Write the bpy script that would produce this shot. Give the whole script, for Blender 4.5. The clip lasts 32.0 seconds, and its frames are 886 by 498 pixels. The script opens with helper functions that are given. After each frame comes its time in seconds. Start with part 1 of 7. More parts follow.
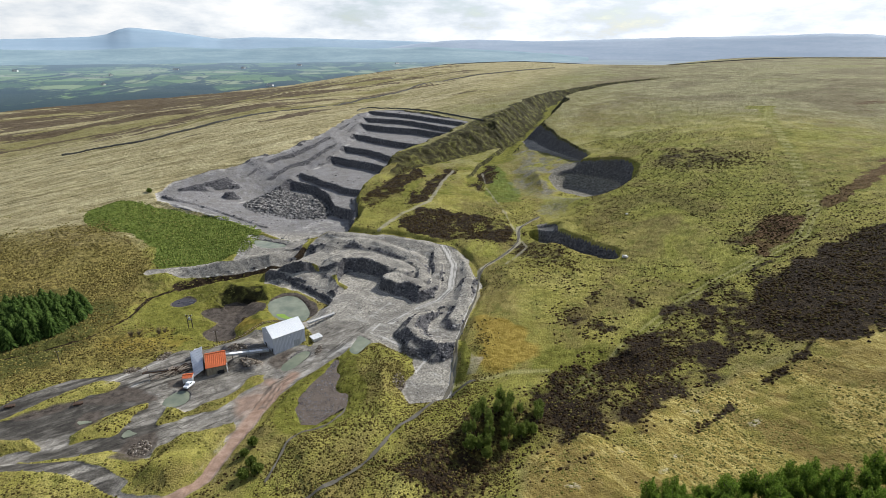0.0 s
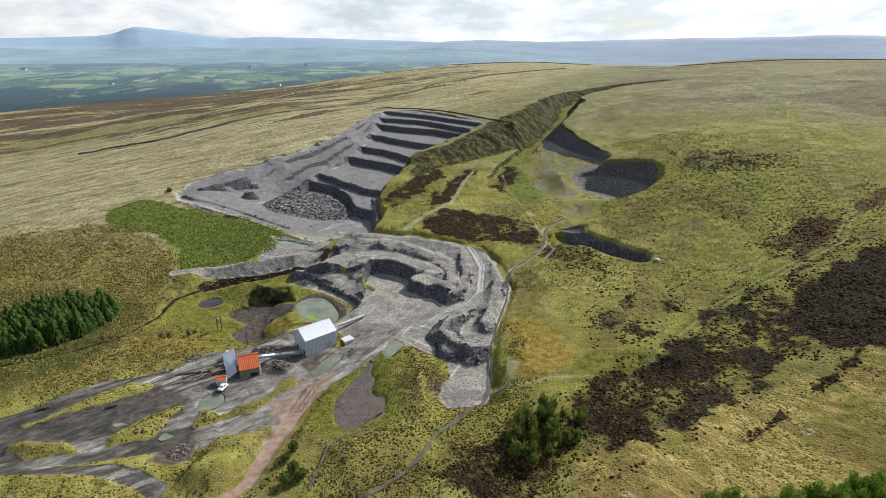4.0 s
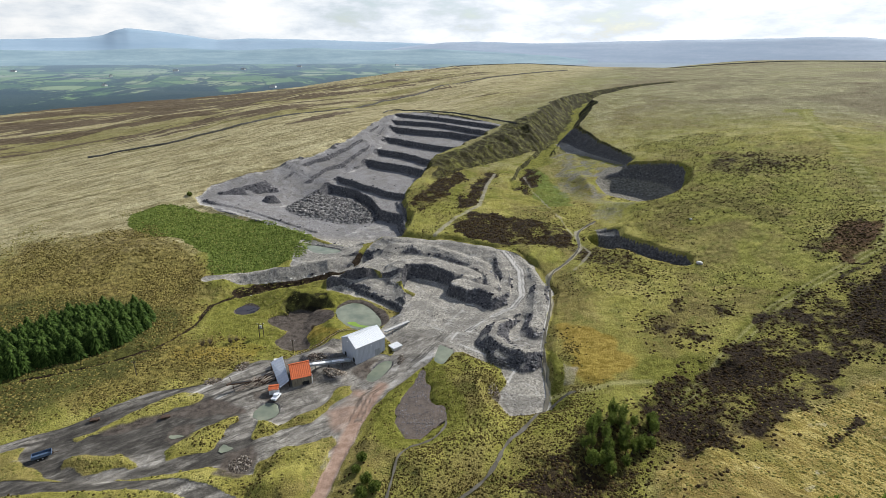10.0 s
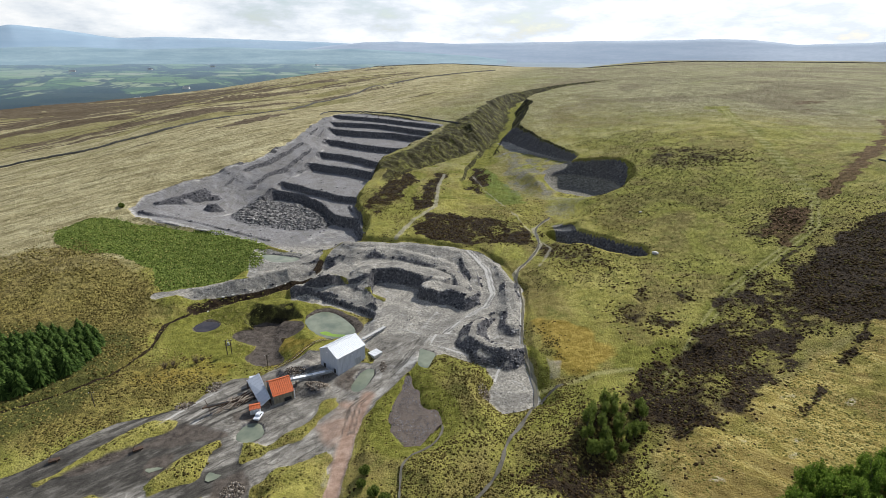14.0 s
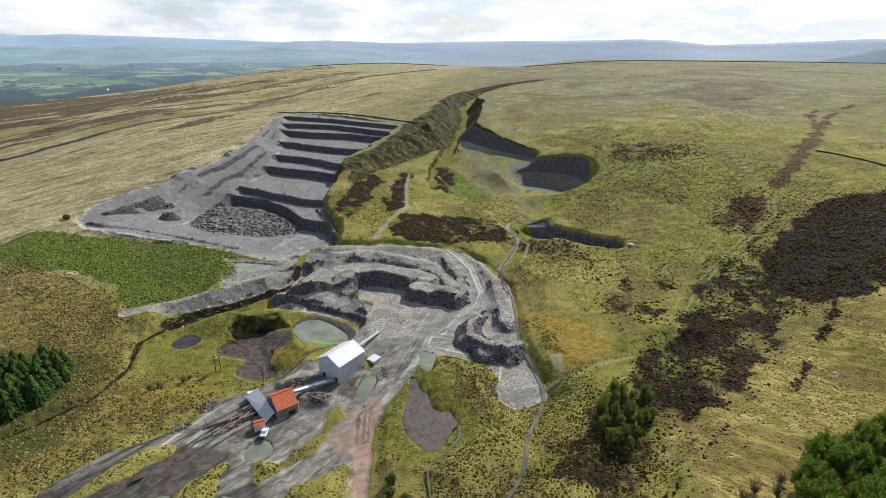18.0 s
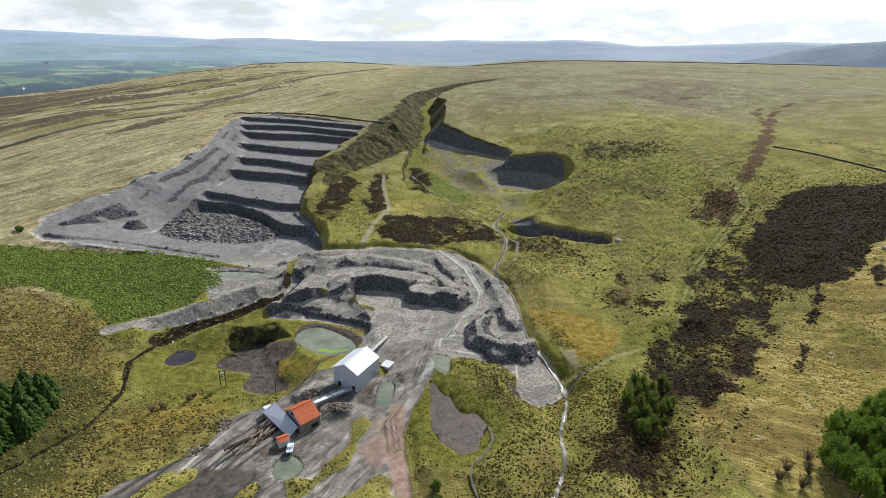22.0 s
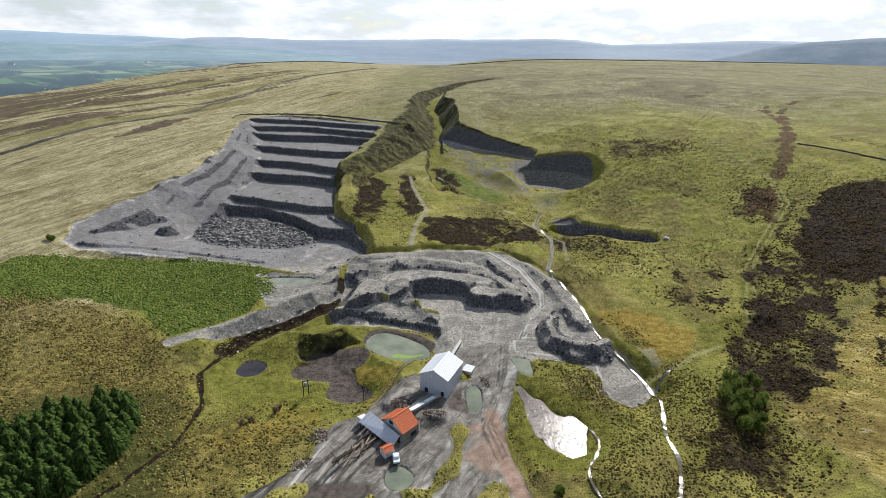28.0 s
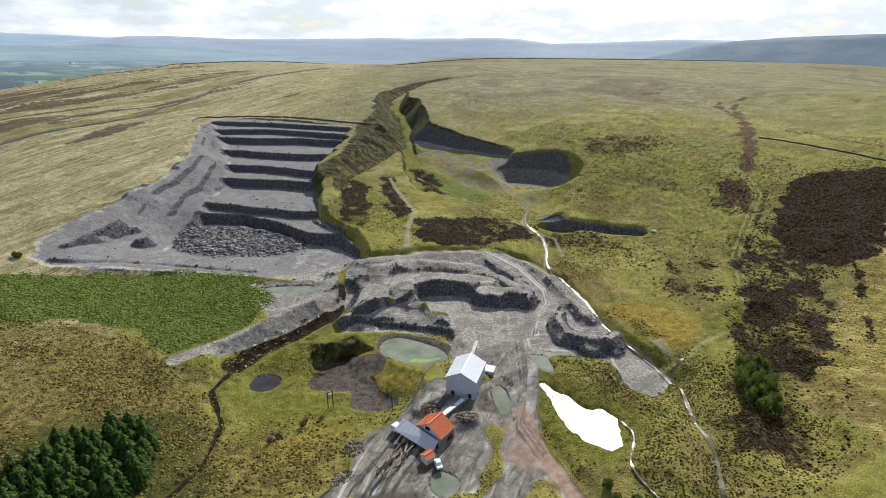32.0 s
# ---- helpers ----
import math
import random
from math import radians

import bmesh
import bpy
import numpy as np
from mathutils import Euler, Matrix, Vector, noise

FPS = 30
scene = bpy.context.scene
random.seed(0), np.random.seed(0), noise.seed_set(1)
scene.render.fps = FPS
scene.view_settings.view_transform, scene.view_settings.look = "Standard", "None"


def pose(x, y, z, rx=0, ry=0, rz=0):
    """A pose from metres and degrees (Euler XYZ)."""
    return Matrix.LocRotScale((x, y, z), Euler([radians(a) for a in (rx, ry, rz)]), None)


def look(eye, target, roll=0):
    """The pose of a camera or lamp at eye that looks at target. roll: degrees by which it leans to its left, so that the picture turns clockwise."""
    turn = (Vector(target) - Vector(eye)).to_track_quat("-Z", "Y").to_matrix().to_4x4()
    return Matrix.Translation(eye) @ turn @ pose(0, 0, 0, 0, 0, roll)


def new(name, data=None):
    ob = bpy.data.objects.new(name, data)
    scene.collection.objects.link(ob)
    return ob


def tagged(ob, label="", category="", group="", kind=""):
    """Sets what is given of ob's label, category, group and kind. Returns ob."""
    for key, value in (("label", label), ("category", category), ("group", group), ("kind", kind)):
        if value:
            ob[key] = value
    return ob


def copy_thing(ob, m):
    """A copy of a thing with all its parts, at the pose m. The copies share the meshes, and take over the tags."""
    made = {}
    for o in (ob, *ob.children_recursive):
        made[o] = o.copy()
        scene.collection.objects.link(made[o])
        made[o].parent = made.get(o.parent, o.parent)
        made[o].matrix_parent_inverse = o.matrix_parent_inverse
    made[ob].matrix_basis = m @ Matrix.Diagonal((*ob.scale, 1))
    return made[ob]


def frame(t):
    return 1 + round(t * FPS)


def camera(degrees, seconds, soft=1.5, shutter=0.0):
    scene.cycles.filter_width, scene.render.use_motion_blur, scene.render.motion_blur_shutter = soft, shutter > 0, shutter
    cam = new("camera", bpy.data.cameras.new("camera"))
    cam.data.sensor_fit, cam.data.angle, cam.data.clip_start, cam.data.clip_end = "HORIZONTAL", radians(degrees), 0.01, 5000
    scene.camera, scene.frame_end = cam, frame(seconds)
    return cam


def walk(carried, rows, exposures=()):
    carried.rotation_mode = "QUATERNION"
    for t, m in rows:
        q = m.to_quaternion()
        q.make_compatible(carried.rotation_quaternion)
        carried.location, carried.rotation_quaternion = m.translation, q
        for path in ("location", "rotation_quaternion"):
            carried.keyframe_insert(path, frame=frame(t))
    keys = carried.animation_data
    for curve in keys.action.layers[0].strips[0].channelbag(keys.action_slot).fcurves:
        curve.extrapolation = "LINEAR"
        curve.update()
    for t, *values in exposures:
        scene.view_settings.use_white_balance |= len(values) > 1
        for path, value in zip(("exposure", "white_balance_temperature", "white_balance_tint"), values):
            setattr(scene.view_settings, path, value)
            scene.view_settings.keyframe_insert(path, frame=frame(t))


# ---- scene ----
cam = camera(80.5, 32.0, 0.6)
METRES, EYE, TILT, LEAN, TURN = 150.0, 100.0, -21.0, 0.0, 0.0
ROWS = [
    (0.0, 0.0, 0.0, 0.0, 0.0, 0.0, -0.0),
    (0.5, -0.0076, 0.0022, 0.0006, 0.03, -0.0, -0.02),
    (1.0, -0.0151, 0.004, 0.0012, 0.11, -0.01, -0.09),
    (1.5, -0.0239, 0.0058, 0.0019, 0.2, -0.0, -0.14),
    (2.0, -0.0324, 0.0076, 0.002, 0.28, 0.01, -0.18),
    (2.5, -0.0419, 0.0091, 0.0027, 0.35, 0.01, -0.23),
    (3.0, -0.0514, 0.0106, 0.0033, 0.38, 0.01, -0.26),
    (3.5, -0.0613, 0.0121, 0.0038, 0.4, 0.01, -0.29),
    (4.0, -0.0722, 0.0135, 0.0047, 0.38, 0.02, -0.33),
    (4.5, -0.0826, 0.0147, 0.0052, 0.36, 0.04, -0.36),
    (6.5, -0.1243, 0.0198, 0.0069, 0.22, 0.1, -0.32),
    (7.0, -0.1358, 0.0213, 0.0079, 0.12, 0.12, -0.29),
    (7.5, -0.1479, 0.0229, 0.0084, -0.03, 0.14, -0.23),
    (8.0, -0.1596, 0.0241, 0.0093, -0.11, 0.16, -0.21),
    (8.5, -0.1716, 0.0253, 0.0101, -0.16, 0.17, -0.19),
    (9.0, -0.1846, 0.0265, 0.011, -0.19, 0.17, -0.18),
    (9.5, -0.1972, 0.0276, 0.0119, -0.24, 0.17, -0.12),
    (10.0, -0.2101, 0.0289, 0.0128, -0.55, 0.17, 0.01),
    (10.5, -0.2235, 0.0302, 0.014, -1.13, 0.16, 0.22),
    (11.0, -0.2378, 0.0318, 0.015, -1.92, 0.15, 0.5),
    (11.5, -0.2508, 0.0332, 0.0158, -2.74, 0.15, 0.8),
    (12.0, -0.2639, 0.0349, 0.0167, -3.73, 0.14, 1.15),
    (12.5, -0.2784, 0.0368, 0.0175, -5.01, 0.13, 1.61),
    (13.0, -0.2925, 0.0391, 0.0189, -6.2, 0.07, 2.06),
    (13.5, -0.3082, 0.0415, 0.0198, -7.39, 0.03, 2.47),
    (14.0, -0.3229, 0.0443, 0.0214, -8.39, -0.03, 2.8),
    (14.5, -0.3388, 0.0474, 0.0226, -9.49, -0.11, 3.17),
    (15.0, -0.352, 0.0504, 0.0235, -10.47, -0.16, 3.54),
    (15.5, -0.3685, 0.0539, 0.025, -11.65, -0.26, 3.94),
    (17.5, -0.4338, 0.0716, 0.0313, -14.6, -0.51, 5.01),
    (18.0, -0.4508, 0.0769, 0.0334, -15.1, -0.57, 5.19),
    (18.5, -0.4701, 0.0827, 0.036, -15.83, -0.68, 5.39),
    (19.0, -0.4843, 0.0878, 0.0379, -16.5, -0.74, 5.62),
    (19.5, -0.5039, 0.0946, 0.0404, -17.42, -0.84, 5.86),
    (20.0, -0.5205, 0.1012, 0.0426, -18.36, -0.96, 6.16),
    (20.5, -0.5378, 0.1086, 0.0454, -19.25, -1.06, 6.44),
    (21.0, -0.5567, 0.1164, 0.0485, -20.22, -1.18, 6.7),
    (21.5, -0.5731, 0.1239, 0.0513, -20.76, -1.25, 6.87),
    (22.0, -0.594, 0.1326, 0.0553, -21.38, -1.33, 6.97),
    (22.5, -0.6088, 0.1395, 0.058, -21.64, -1.37, 7.07),
    (23.0, -0.6294, 0.1486, 0.0615, -22.08, -1.44, 7.15),
    (23.5, -0.6453, 0.1561, 0.0645, -22.39, -1.49, 7.26),
    (24.0, -0.6643, 0.1651, 0.068, -22.65, -1.53, 7.32),
    (24.5, -0.6815, 0.1731, 0.0712, -22.88, -1.56, 7.41),
    (25.0, -0.6989, 0.1814, 0.0743, -23.06, -1.59, 7.48),
    (25.5, -0.7168, 0.1899, 0.0775, -23.26, -1.63, 7.53),
    (27.5, -0.7852, 0.224, 0.0908, -23.83, -1.75, 7.86),
    (28.0, -0.8005, 0.2321, 0.0938, -24.05, -1.79, 8.0),
    (28.5, -0.8174, 0.2411, 0.0971, -24.42, -1.87, 8.16),
    (29.0, -0.8338, 0.2501, 0.1009, -24.94, -1.97, 8.36),
    (29.5, -0.849, 0.2584, 0.1045, -25.46, -2.06, 8.57),
    (30.0, -0.8668, 0.2684, 0.1084, -26.41, -2.22, 8.88),
    (30.5, -0.8822, 0.2771, 0.112, -27.46, -2.4, 9.23),
    (31.0, -0.8986, 0.2864, 0.116, -28.51, -2.59, 9.6),
    (31.5, -0.9136, 0.2951, 0.1196, -29.19, -2.7, 9.84),
    (32.0, -0.9309, 0.3053, 0.1238, -29.84, -2.8, 10.04),
]
walk(cam, [(t, pose(0, 0, EYE, TILT, LEAN, TURN) @ pose(METRES * x, METRES * y, METRES * z, 90 + pitch, roll, yaw)) for t, x, y, z, yaw, pitch, roll in ROWS])

# ---- world, sun
SUN_AZIMUTH, SUN_HEIGHT = 50.6, 37.9
world = bpy.data.worlds.new("world")
scene.world = world
world.use_nodes = True
wt = world.node_tree
sky = wt.nodes.new("ShaderNodeTexSky")
sky.sky_type, sky.sun_disc = "NISHITA", False
sky.sun_elevation, sky.sun_rotation = radians(SUN_HEIGHT), radians(SUN_AZIMUTH)
sky.air_density, sky.dust_density = 1.0, 0.6
coord = wt.nodes.new("ShaderNodeTexCoord")
stretch = wt.nodes.new("ShaderNodeMapping")
stretch.inputs["Scale"].default_value = (2.2, 2.2, 7.0)
wt.links.new(coord.outputs["Generated"], stretch.inputs["Vector"])
puffs = wt.nodes.new("ShaderNodeTexNoise")
puffs.inputs["Scale"].default_value, puffs.inputs["Detail"].default_value, puffs.inputs["Roughness"].default_value = 2.6, 9.0, 0.6
wt.links.new(stretch.outputs["Vector"], puffs.inputs["Vector"])
# cloud cover: closed towards the horizon, broken overhead
split = wt.nodes.new("ShaderNodeSeparateXYZ")
wt.links.new(coord.outputs["Generated"], split.inputs[0])
lift = wt.nodes.new("ShaderNodeMapRange")
lift.inputs["From Min"].default_value, lift.inputs["From Max"].default_value = 0.05, 0.5
lift.inputs["To Min"].default_value, lift.inputs["To Max"].default_value = 0.14, -0.13
wt.links.new(split.outputs["Z"], lift.inputs["Value"])
dense = wt.nodes.new("ShaderNodeMath")
wt.links.new(puffs.outputs["Fac"], dense.inputs[0])
wt.links.new(lift.outputs["Result"], dense.inputs[1])
cover = wt.nodes.new("ShaderNodeValToRGB")
cover.color_ramp.elements[0].position, cover.color_ramp.elements[0].color = 0.40, (0.06, 0.06, 0.06, 1)
cover.color_ramp.elements[1].position, cover.color_ramp.elements[1].color = 0.58, (1, 1, 1, 1)
wt.links.new(dense.outputs[0], cover.inputs["Fac"])
tone = wt.nodes.new("ShaderNodeValToRGB")
for k, (place, colour) in enumerate(((0.36, (4.9, 5.6, 6.5)), (0.50, (7.3, 7.7, 8.1)), (0.60, (8.8, 8.9, 8.95)))):
    if k == 2:
        tone.color_ramp.elements.new(place)
    tone.color_ramp.elements[k].position, tone.color_ramp.elements[k].color = place, (*colour, 1)
wt.links.new(puffs.outputs["Fac"], tone.inputs["Fac"])
# clouds are brighter on the sun's side of the sky
az, el = radians(SUN_AZIMUTH), radians(SUN_HEIGHT)
toward = Vector((math.sin(az) * math.cos(el), math.cos(az) * math.cos(el), math.sin(el)))
facing = wt.nodes.new("ShaderNodeVectorMath")
facing.operation = "DOT_PRODUCT"
facing.inputs[1].default_value = toward
wt.links.new(coord.outputs["Generated"], facing.inputs[0])
gain = wt.nodes.new("ShaderNodeMapRange")
for key, v in (("From Min", -0.2), ("From Max", 0.8), ("To Min", 0.86), ("To Max", 1.18)):
    gain.inputs[key].default_value = v
wt.links.new(facing.outputs["Value"], gain.inputs["Value"])
lit = wt.nodes.new("ShaderNodeVectorMath")
lit.operation = "SCALE"
wt.links.new(tone.outputs["Color"], lit.inputs[0])
wt.links.new(gain.outputs["Result"], lit.inputs["Scale"])
clouds = wt.nodes.new("ShaderNodeMix")
clouds.data_type = "RGBA"
wt.links.new(cover.outputs["Color"], clouds.inputs[0])
wt.links.new(sky.outputs["Color"], clouds.inputs[6])
wt.links.new(lit.outputs[0], clouds.inputs[7])
back = wt.nodes["Background"]
back.inputs["Strength"].default_value = 0.115
wt.links.new(clouds.outputs[2], back.inputs["Color"])

sun = new("sun", bpy.data.lights.new("sun", "SUN"))
sun.data.energy, sun.data.angle, sun.data.color = 5.0, radians(0.6), (1.0, 0.98, 0.925)
sun.matrix_world = look(toward * 300 + Vector((0, 200, 0)), Vector((0, 200, 0)))

# ---- materials
class Nodes:
    """Short hand for building a node material."""

    def __init__(self, name, roughness=0.9, metallic=0.0, specular=0.3):
        self.mat = bpy.data.materials.new(name)
        self.mat.use_nodes = True
        self.t = self.mat.node_tree
        self.bsdf = self.t.nodes["Principled BSDF"]
        self.bsdf.inputs["Roughness"].default_value = roughness
        self.bsdf.inputs["Metallic"].default_value = metallic
        self.bsdf.inputs["Specular IOR Level"].default_value = specular
        self.place = self.add("ShaderNodeNewGeometry").outputs["Position"]

    def add(self, kind):
        return self.t.nodes.new(kind)

    def put(self, socket, value):
        if isinstance(value, bpy.types.NodeSocket):
            self.t.links.new(value, socket)
        else:
            socket.default_value = (*value, 1) if isinstance(value, tuple) and len(value) == 3 and socket.type == "RGBA" else value

    def noise(self, scale, detail=4, rough=0.55, at=None, stretch=None, distort=0.0):
        n = self.add("ShaderNodeTexNoise")
        n.inputs["Scale"].default_value, n.inputs["Detail"].default_value, n.inputs["Roughness"].default_value = scale, detail, rough
        n.inputs["Distortion"].default_value = distort
        v = at or self.place
        if stretch:
            m = self.add("ShaderNodeMapping")
            m.vector_type = "TEXTURE"
            m.inputs["Scale"].default_value = [1 / q for q in stretch[:3]]
            if len(stretch) > 3:
                m.inputs["Rotation"].default_value = (0, 0, radians(stretch[3]))
            self.put(m.inputs["Vector"], v)
            v = m.outputs["Vector"]
        self.put(n.inputs["Vector"], v)
        return n.outputs["Fac"]

    def cells(self, scale, out="Distance", feature="F1", randomness=1.0, stretch=None):
        n = self.add("ShaderNodeTexVoronoi")
        n.feature = feature
        n.inputs["Scale"].default_value, n.inputs["Randomness"].default_value = scale, randomness
        v = self.place
        if stretch:
            m = self.add("ShaderNodeMapping")
            m.inputs["Scale"].default_value = stretch[:3]
            m.inputs["Rotation"].default_value = (0, 0, radians(stretch[3]))
            self.put(m.inputs["Vector"], v)
            v = m.outputs["Vector"]
        self.put(n.inputs["Vector"], v)
        return n.outputs[out]

    def math(self, op, a, b=0.0, c=0.0, clamp=False):
        n = self.add("ShaderNodeMath")
        n.operation, n.use_clamp = op, clamp
        for s, v in zip(n.inputs, (a, b, c)):
            self.put(s, v)
        return n.outputs[0]

    def ramp(self, fac, *stops):
        n = self.add("ShaderNodeValToRGB")
        e = n.color_ramp.elements
        while len(e) < len(stops):
            e.new(0.5)
        for k, (pos, col) in enumerate(stops):
            e[k].position = pos
            e[k].color = (*col, 1) if isinstance(col, tuple) else (col, col, col, 1)
        self.put(n.inputs[0], fac)
        return n.outputs[0]

    def mix(self, fac, a, b, how="MIX"):
        n = self.add("ShaderNodeMix")
        n.data_type, n.blend_type = "RGBA", how
        self.put(n.inputs[0], fac)
        self.put(n.inputs[6], a)
        self.put(n.inputs[7], b)
        return n.outputs[2]

    def attr(self, name):
        n = self.add("ShaderNodeAttribute")
        n.attribute_name = name
        s = self.add("ShaderNodeSeparateColor")
        self.put(s.inputs[0], n.outputs["Color"])
        return s.outputs[0], s.outputs[1], s.outputs[2], n.outputs["Alpha"]

    def bump(self, height, distance, strength=1.0):
        n = self.add("ShaderNodeBump")
        n.inputs["Strength"].default_value, n.inputs["Distance"].default_value = strength, distance
        self.put(n.inputs["Height"], height)
        self.put(self.bsdf.inputs["Normal"], n.outputs[0])

    def color(self, value):
        self.put(self.bsdf.inputs["Base Color"], value)
        return self

    def rough(self, value):
        self.put(self.bsdf.inputs["Roughness"], value)
        return self


def ground_material():
    m = Nodes("moorland_and_quarry_ground", 0.95, specular=0.10)
    gravel, red, pale, green = m.attr("zone_a")
    heather, silt, lush, dry = m.attr("zone_b")
    plain, russet_and_shade, yard, steep = m.attr("zone_c")
    big, mid, small, fine = m.noise(0.012, 5), m.noise(0.07, 5), m.noise(0.45, 5), m.noise(2.2, 4, 0.6)

    west, ochre, rut, brown = m.attr("zone_d")
    crag, straw, stony, _ = m.attr("zone_e")
    hag, sedge, slaty, brush_and_shade = m.attr("zone_f")
    scree, wet, _, _ = m.attr("zone_g")
    grain = m.noise(5.5, 3, 0.7)
    tuft = m.cells(1.1)

    grainy = m.math("ADD", m.math("MULTIPLY", mid, 0.55), m.math("MULTIPLY_ADD", small, 0.45, -0.5))

    def edge(mask, spread=0.55, source=None, gain=4.0):
        """A mask whose border is broken up by the ground's own grain."""
        g = grainy
        if source:
            g = m.math("ADD", m.math("MULTIPLY", mid, 0.55), m.math("MULTIPLY_ADD", source, 0.45, -0.5))
        v = m.math("MULTIPLY_ADD", g, spread * 2, mask)
        return m.math("MULTIPLY_ADD", v, gain, 0.5 - gain / 2, clamp=True)

    # olive slopes: short grass with darker tufts, patchy at field scale
    olive = m.ramp(mid, (0.32, (0.165, 0.148, 0.030)), (0.48, (0.290, 0.262, 0.060)), (0.66, (0.400, 0.355, 0.105)))
    olive = m.mix(m.ramp(big, (0.42, 0.0), (0.58, 0.75)), olive, m.ramp(small, (0.35, (0.165, 0.172, 0.026)), (0.65, (0.285, 0.290, 0.058))))
    olive = m.mix(m.ramp(m.noise(0.03, 6, 0.65, distort=0.8), (0.47, 0.0), (0.59, 0.7)), olive, m.ramp(small, (0.35, (0.130, 0.096, 0.034)), (0.65, (0.265, 0.205, 0.080))))
    olive = m.mix(m.ramp(m.noise(0.021, 6, 0.68, distort=1.2), (0.53, 0.0), (0.61, 0.6)), olive, m.ramp(small, (0.35, (0.075, 0.056, 0.022)), (0.65, (0.180, 0.142, 0.052))))
    olive = m.mix(m.ramp(m.noise(0.16, 5, 0.65, distort=0.5), (0.52, 0.0), (0.62, 0.6)), olive, (0.120, 0.132, 0.025))
    # dark low spots of the grain: shade between tussocks painted in, other grasses too
    olive = m.mix(m.ramp(fine, (0.38, 0.6), (0.50, 0.0)), olive, (0.080, 0.074, 0.018))
    olive = m.mix(m.ramp(grain, (0.54, 0.0), (0.64, 0.55)), olive, (0.48, 0.42, 0.14))
    olive = m.mix(m.math("MULTIPLY", m.ramp(tuft, (0.12, 0.7), (0.30, 0.0)), m.ramp(m.noise(0.05, 4, 0.6), (0.46, 0.0), (0.60, 1.0))), olive, (0.06, 0.054, 0.016))
    # bleached moor grass, combed into streaks along the western slope, mottled elsewhere
    streak = m.noise(0.06, 9, 0.74, stretch=(0.4, 2.6, 1.0, 37), distort=0.6)
    mottle = m.noise(0.07, 9, 0.76, distort=0.5)
    wisp = m.noise(0.24, 7, 0.7, stretch=(0.35, 2.2, 1.0, 37), distort=0.7)
    bleached = m.ramp(streak, (0.36, (0.215, 0.175, 0.090)), (0.46, (0.370, 0.318, 0.172)), (0.60, (0.55, 0.485, 0.290)))
    bleached = m.mix(m.ramp(wisp, (0.40, 0.75), (0.52, 0.0)), bleached, m.mix(0.6, bleached, (0.120, 0.098, 0.040)))
    bleached = m.mix(m.ramp(wisp, (0.58, 0.0), (0.70, 0.6)), bleached, (0.60, 0.54, 0.33))
    bleached = m.mix(m.math("MULTIPLY", edge(sedge, 0.7, gain=1.8), 0.72), bleached, m.ramp(wisp, (0.38, (0.125, 0.114, 0.034)), (0.62, (0.290, 0.262, 0.090))))
    furrow = m.noise(0.05, 9, 0.74, stretch=(0.32, 2.6, 1.0, 37), distort=1.0)
    bleached = m.mix(m.ramp(furrow, (0.53, 0.0), (0.60, 0.72)), bleached, m.ramp(wisp, (0.36, (0.075, 0.060, 0.030)), (0.52, (0.150, 0.130, 0.055)), (0.68, (0.265, 0.235, 0.110))))
    bleached = m.mix(m.ramp(furrow, (0.36, 0.65), (0.43, 0.0)), bleached, m.ramp(wisp, (0.36, (0.150, 0.142, 0.044)), (0.64, (0.310, 0.290, 0.110))))
    bleached = m.mix(m.math("MULTIPLY", edge(hag, 0.5, wisp, 3.0), 0.9), bleached, m.ramp(wisp, (0.36, (0.038, 0.026, 0.022)), (0.52, (0.100, 0.070, 0.052)), (0.68, (0.200, 0.155, 0.105))))
    sage = m.ramp(mottle, (0.36, (0.150, 0.138, 0.070)), (0.5, (0.250, 0.232, 0.124)), (0.64, (0.365, 0.340, 0.195)))
    plots = m.noise(0.0075, 7, 0.66, distort=1.0)
    sage = m.mix(m.ramp(plots, (0.50, 0.0), (0.58, 0.7)), sage, m.ramp(small, (0.35, (0.100, 0.078, 0.046)), (0.65, (0.195, 0.160, 0.092))))
    sage = m.mix(m.ramp(plots, (0.38, 0.6), (0.45, 0.0)), sage, m.ramp(small, (0.35, (0.150, 0.155, 0.050)), (0.65, (0.270, 0.270, 0.100))))
    sage = m.mix(m.ramp(fine, (0.36, 0.7), (0.44, 0.0)), sage, (0.060, 0.048, 0.022))
    tan = m.mix(west, sage, bleached)
    tan = m.mix(m.ramp(small, (0.36, 0.5), (0.52, 0.0)), tan, m.mix(0.55, tan, (0.11, 0.085, 0.035)))
    tan = m.mix(m.ramp(fine, (0.40, 0.5), (0.54, 0.0)), tan, m.mix(0.6, tan, (0.09, 0.075, 0.028)))
    col = m.mix(edge(dry, 0.6, gain=1.6), olive, tan)
    # straw-coloured hillside with rows of tussocks and brown, flattened patches
    rows = m.noise(0.55, 6, 0.7, stretch=(2.2, 0.45, 1.0, 28), distort=0.5)
    hay = m.ramp(rows, (0.36, (0.190, 0.138, 0.032)), (0.48, (0.395, 0.306, 0.086)), (0.62, (0.60, 0.495, 0.185)))
    hay = m.mix(m.ramp(m.noise(0.05, 6, 0.65, stretch=(0.5, 1.6, 1.0, -52), distort=0.8), (0.47, 0.0), (0.58, 0.75)), hay, m.ramp(small, (0.35, (0.115, 0.080, 0.024)), (0.65, (0.235, 0.170, 0.055))))
    hay = m.mix(m.ramp(m.noise(0.09, 4, 0.6), (0.52, 0.0), (0.64, 0.7)), hay, m.ramp(small, (0.35, (0.135, 0.130, 0.024)), (0.65, (0.255, 0.240, 0.052))))
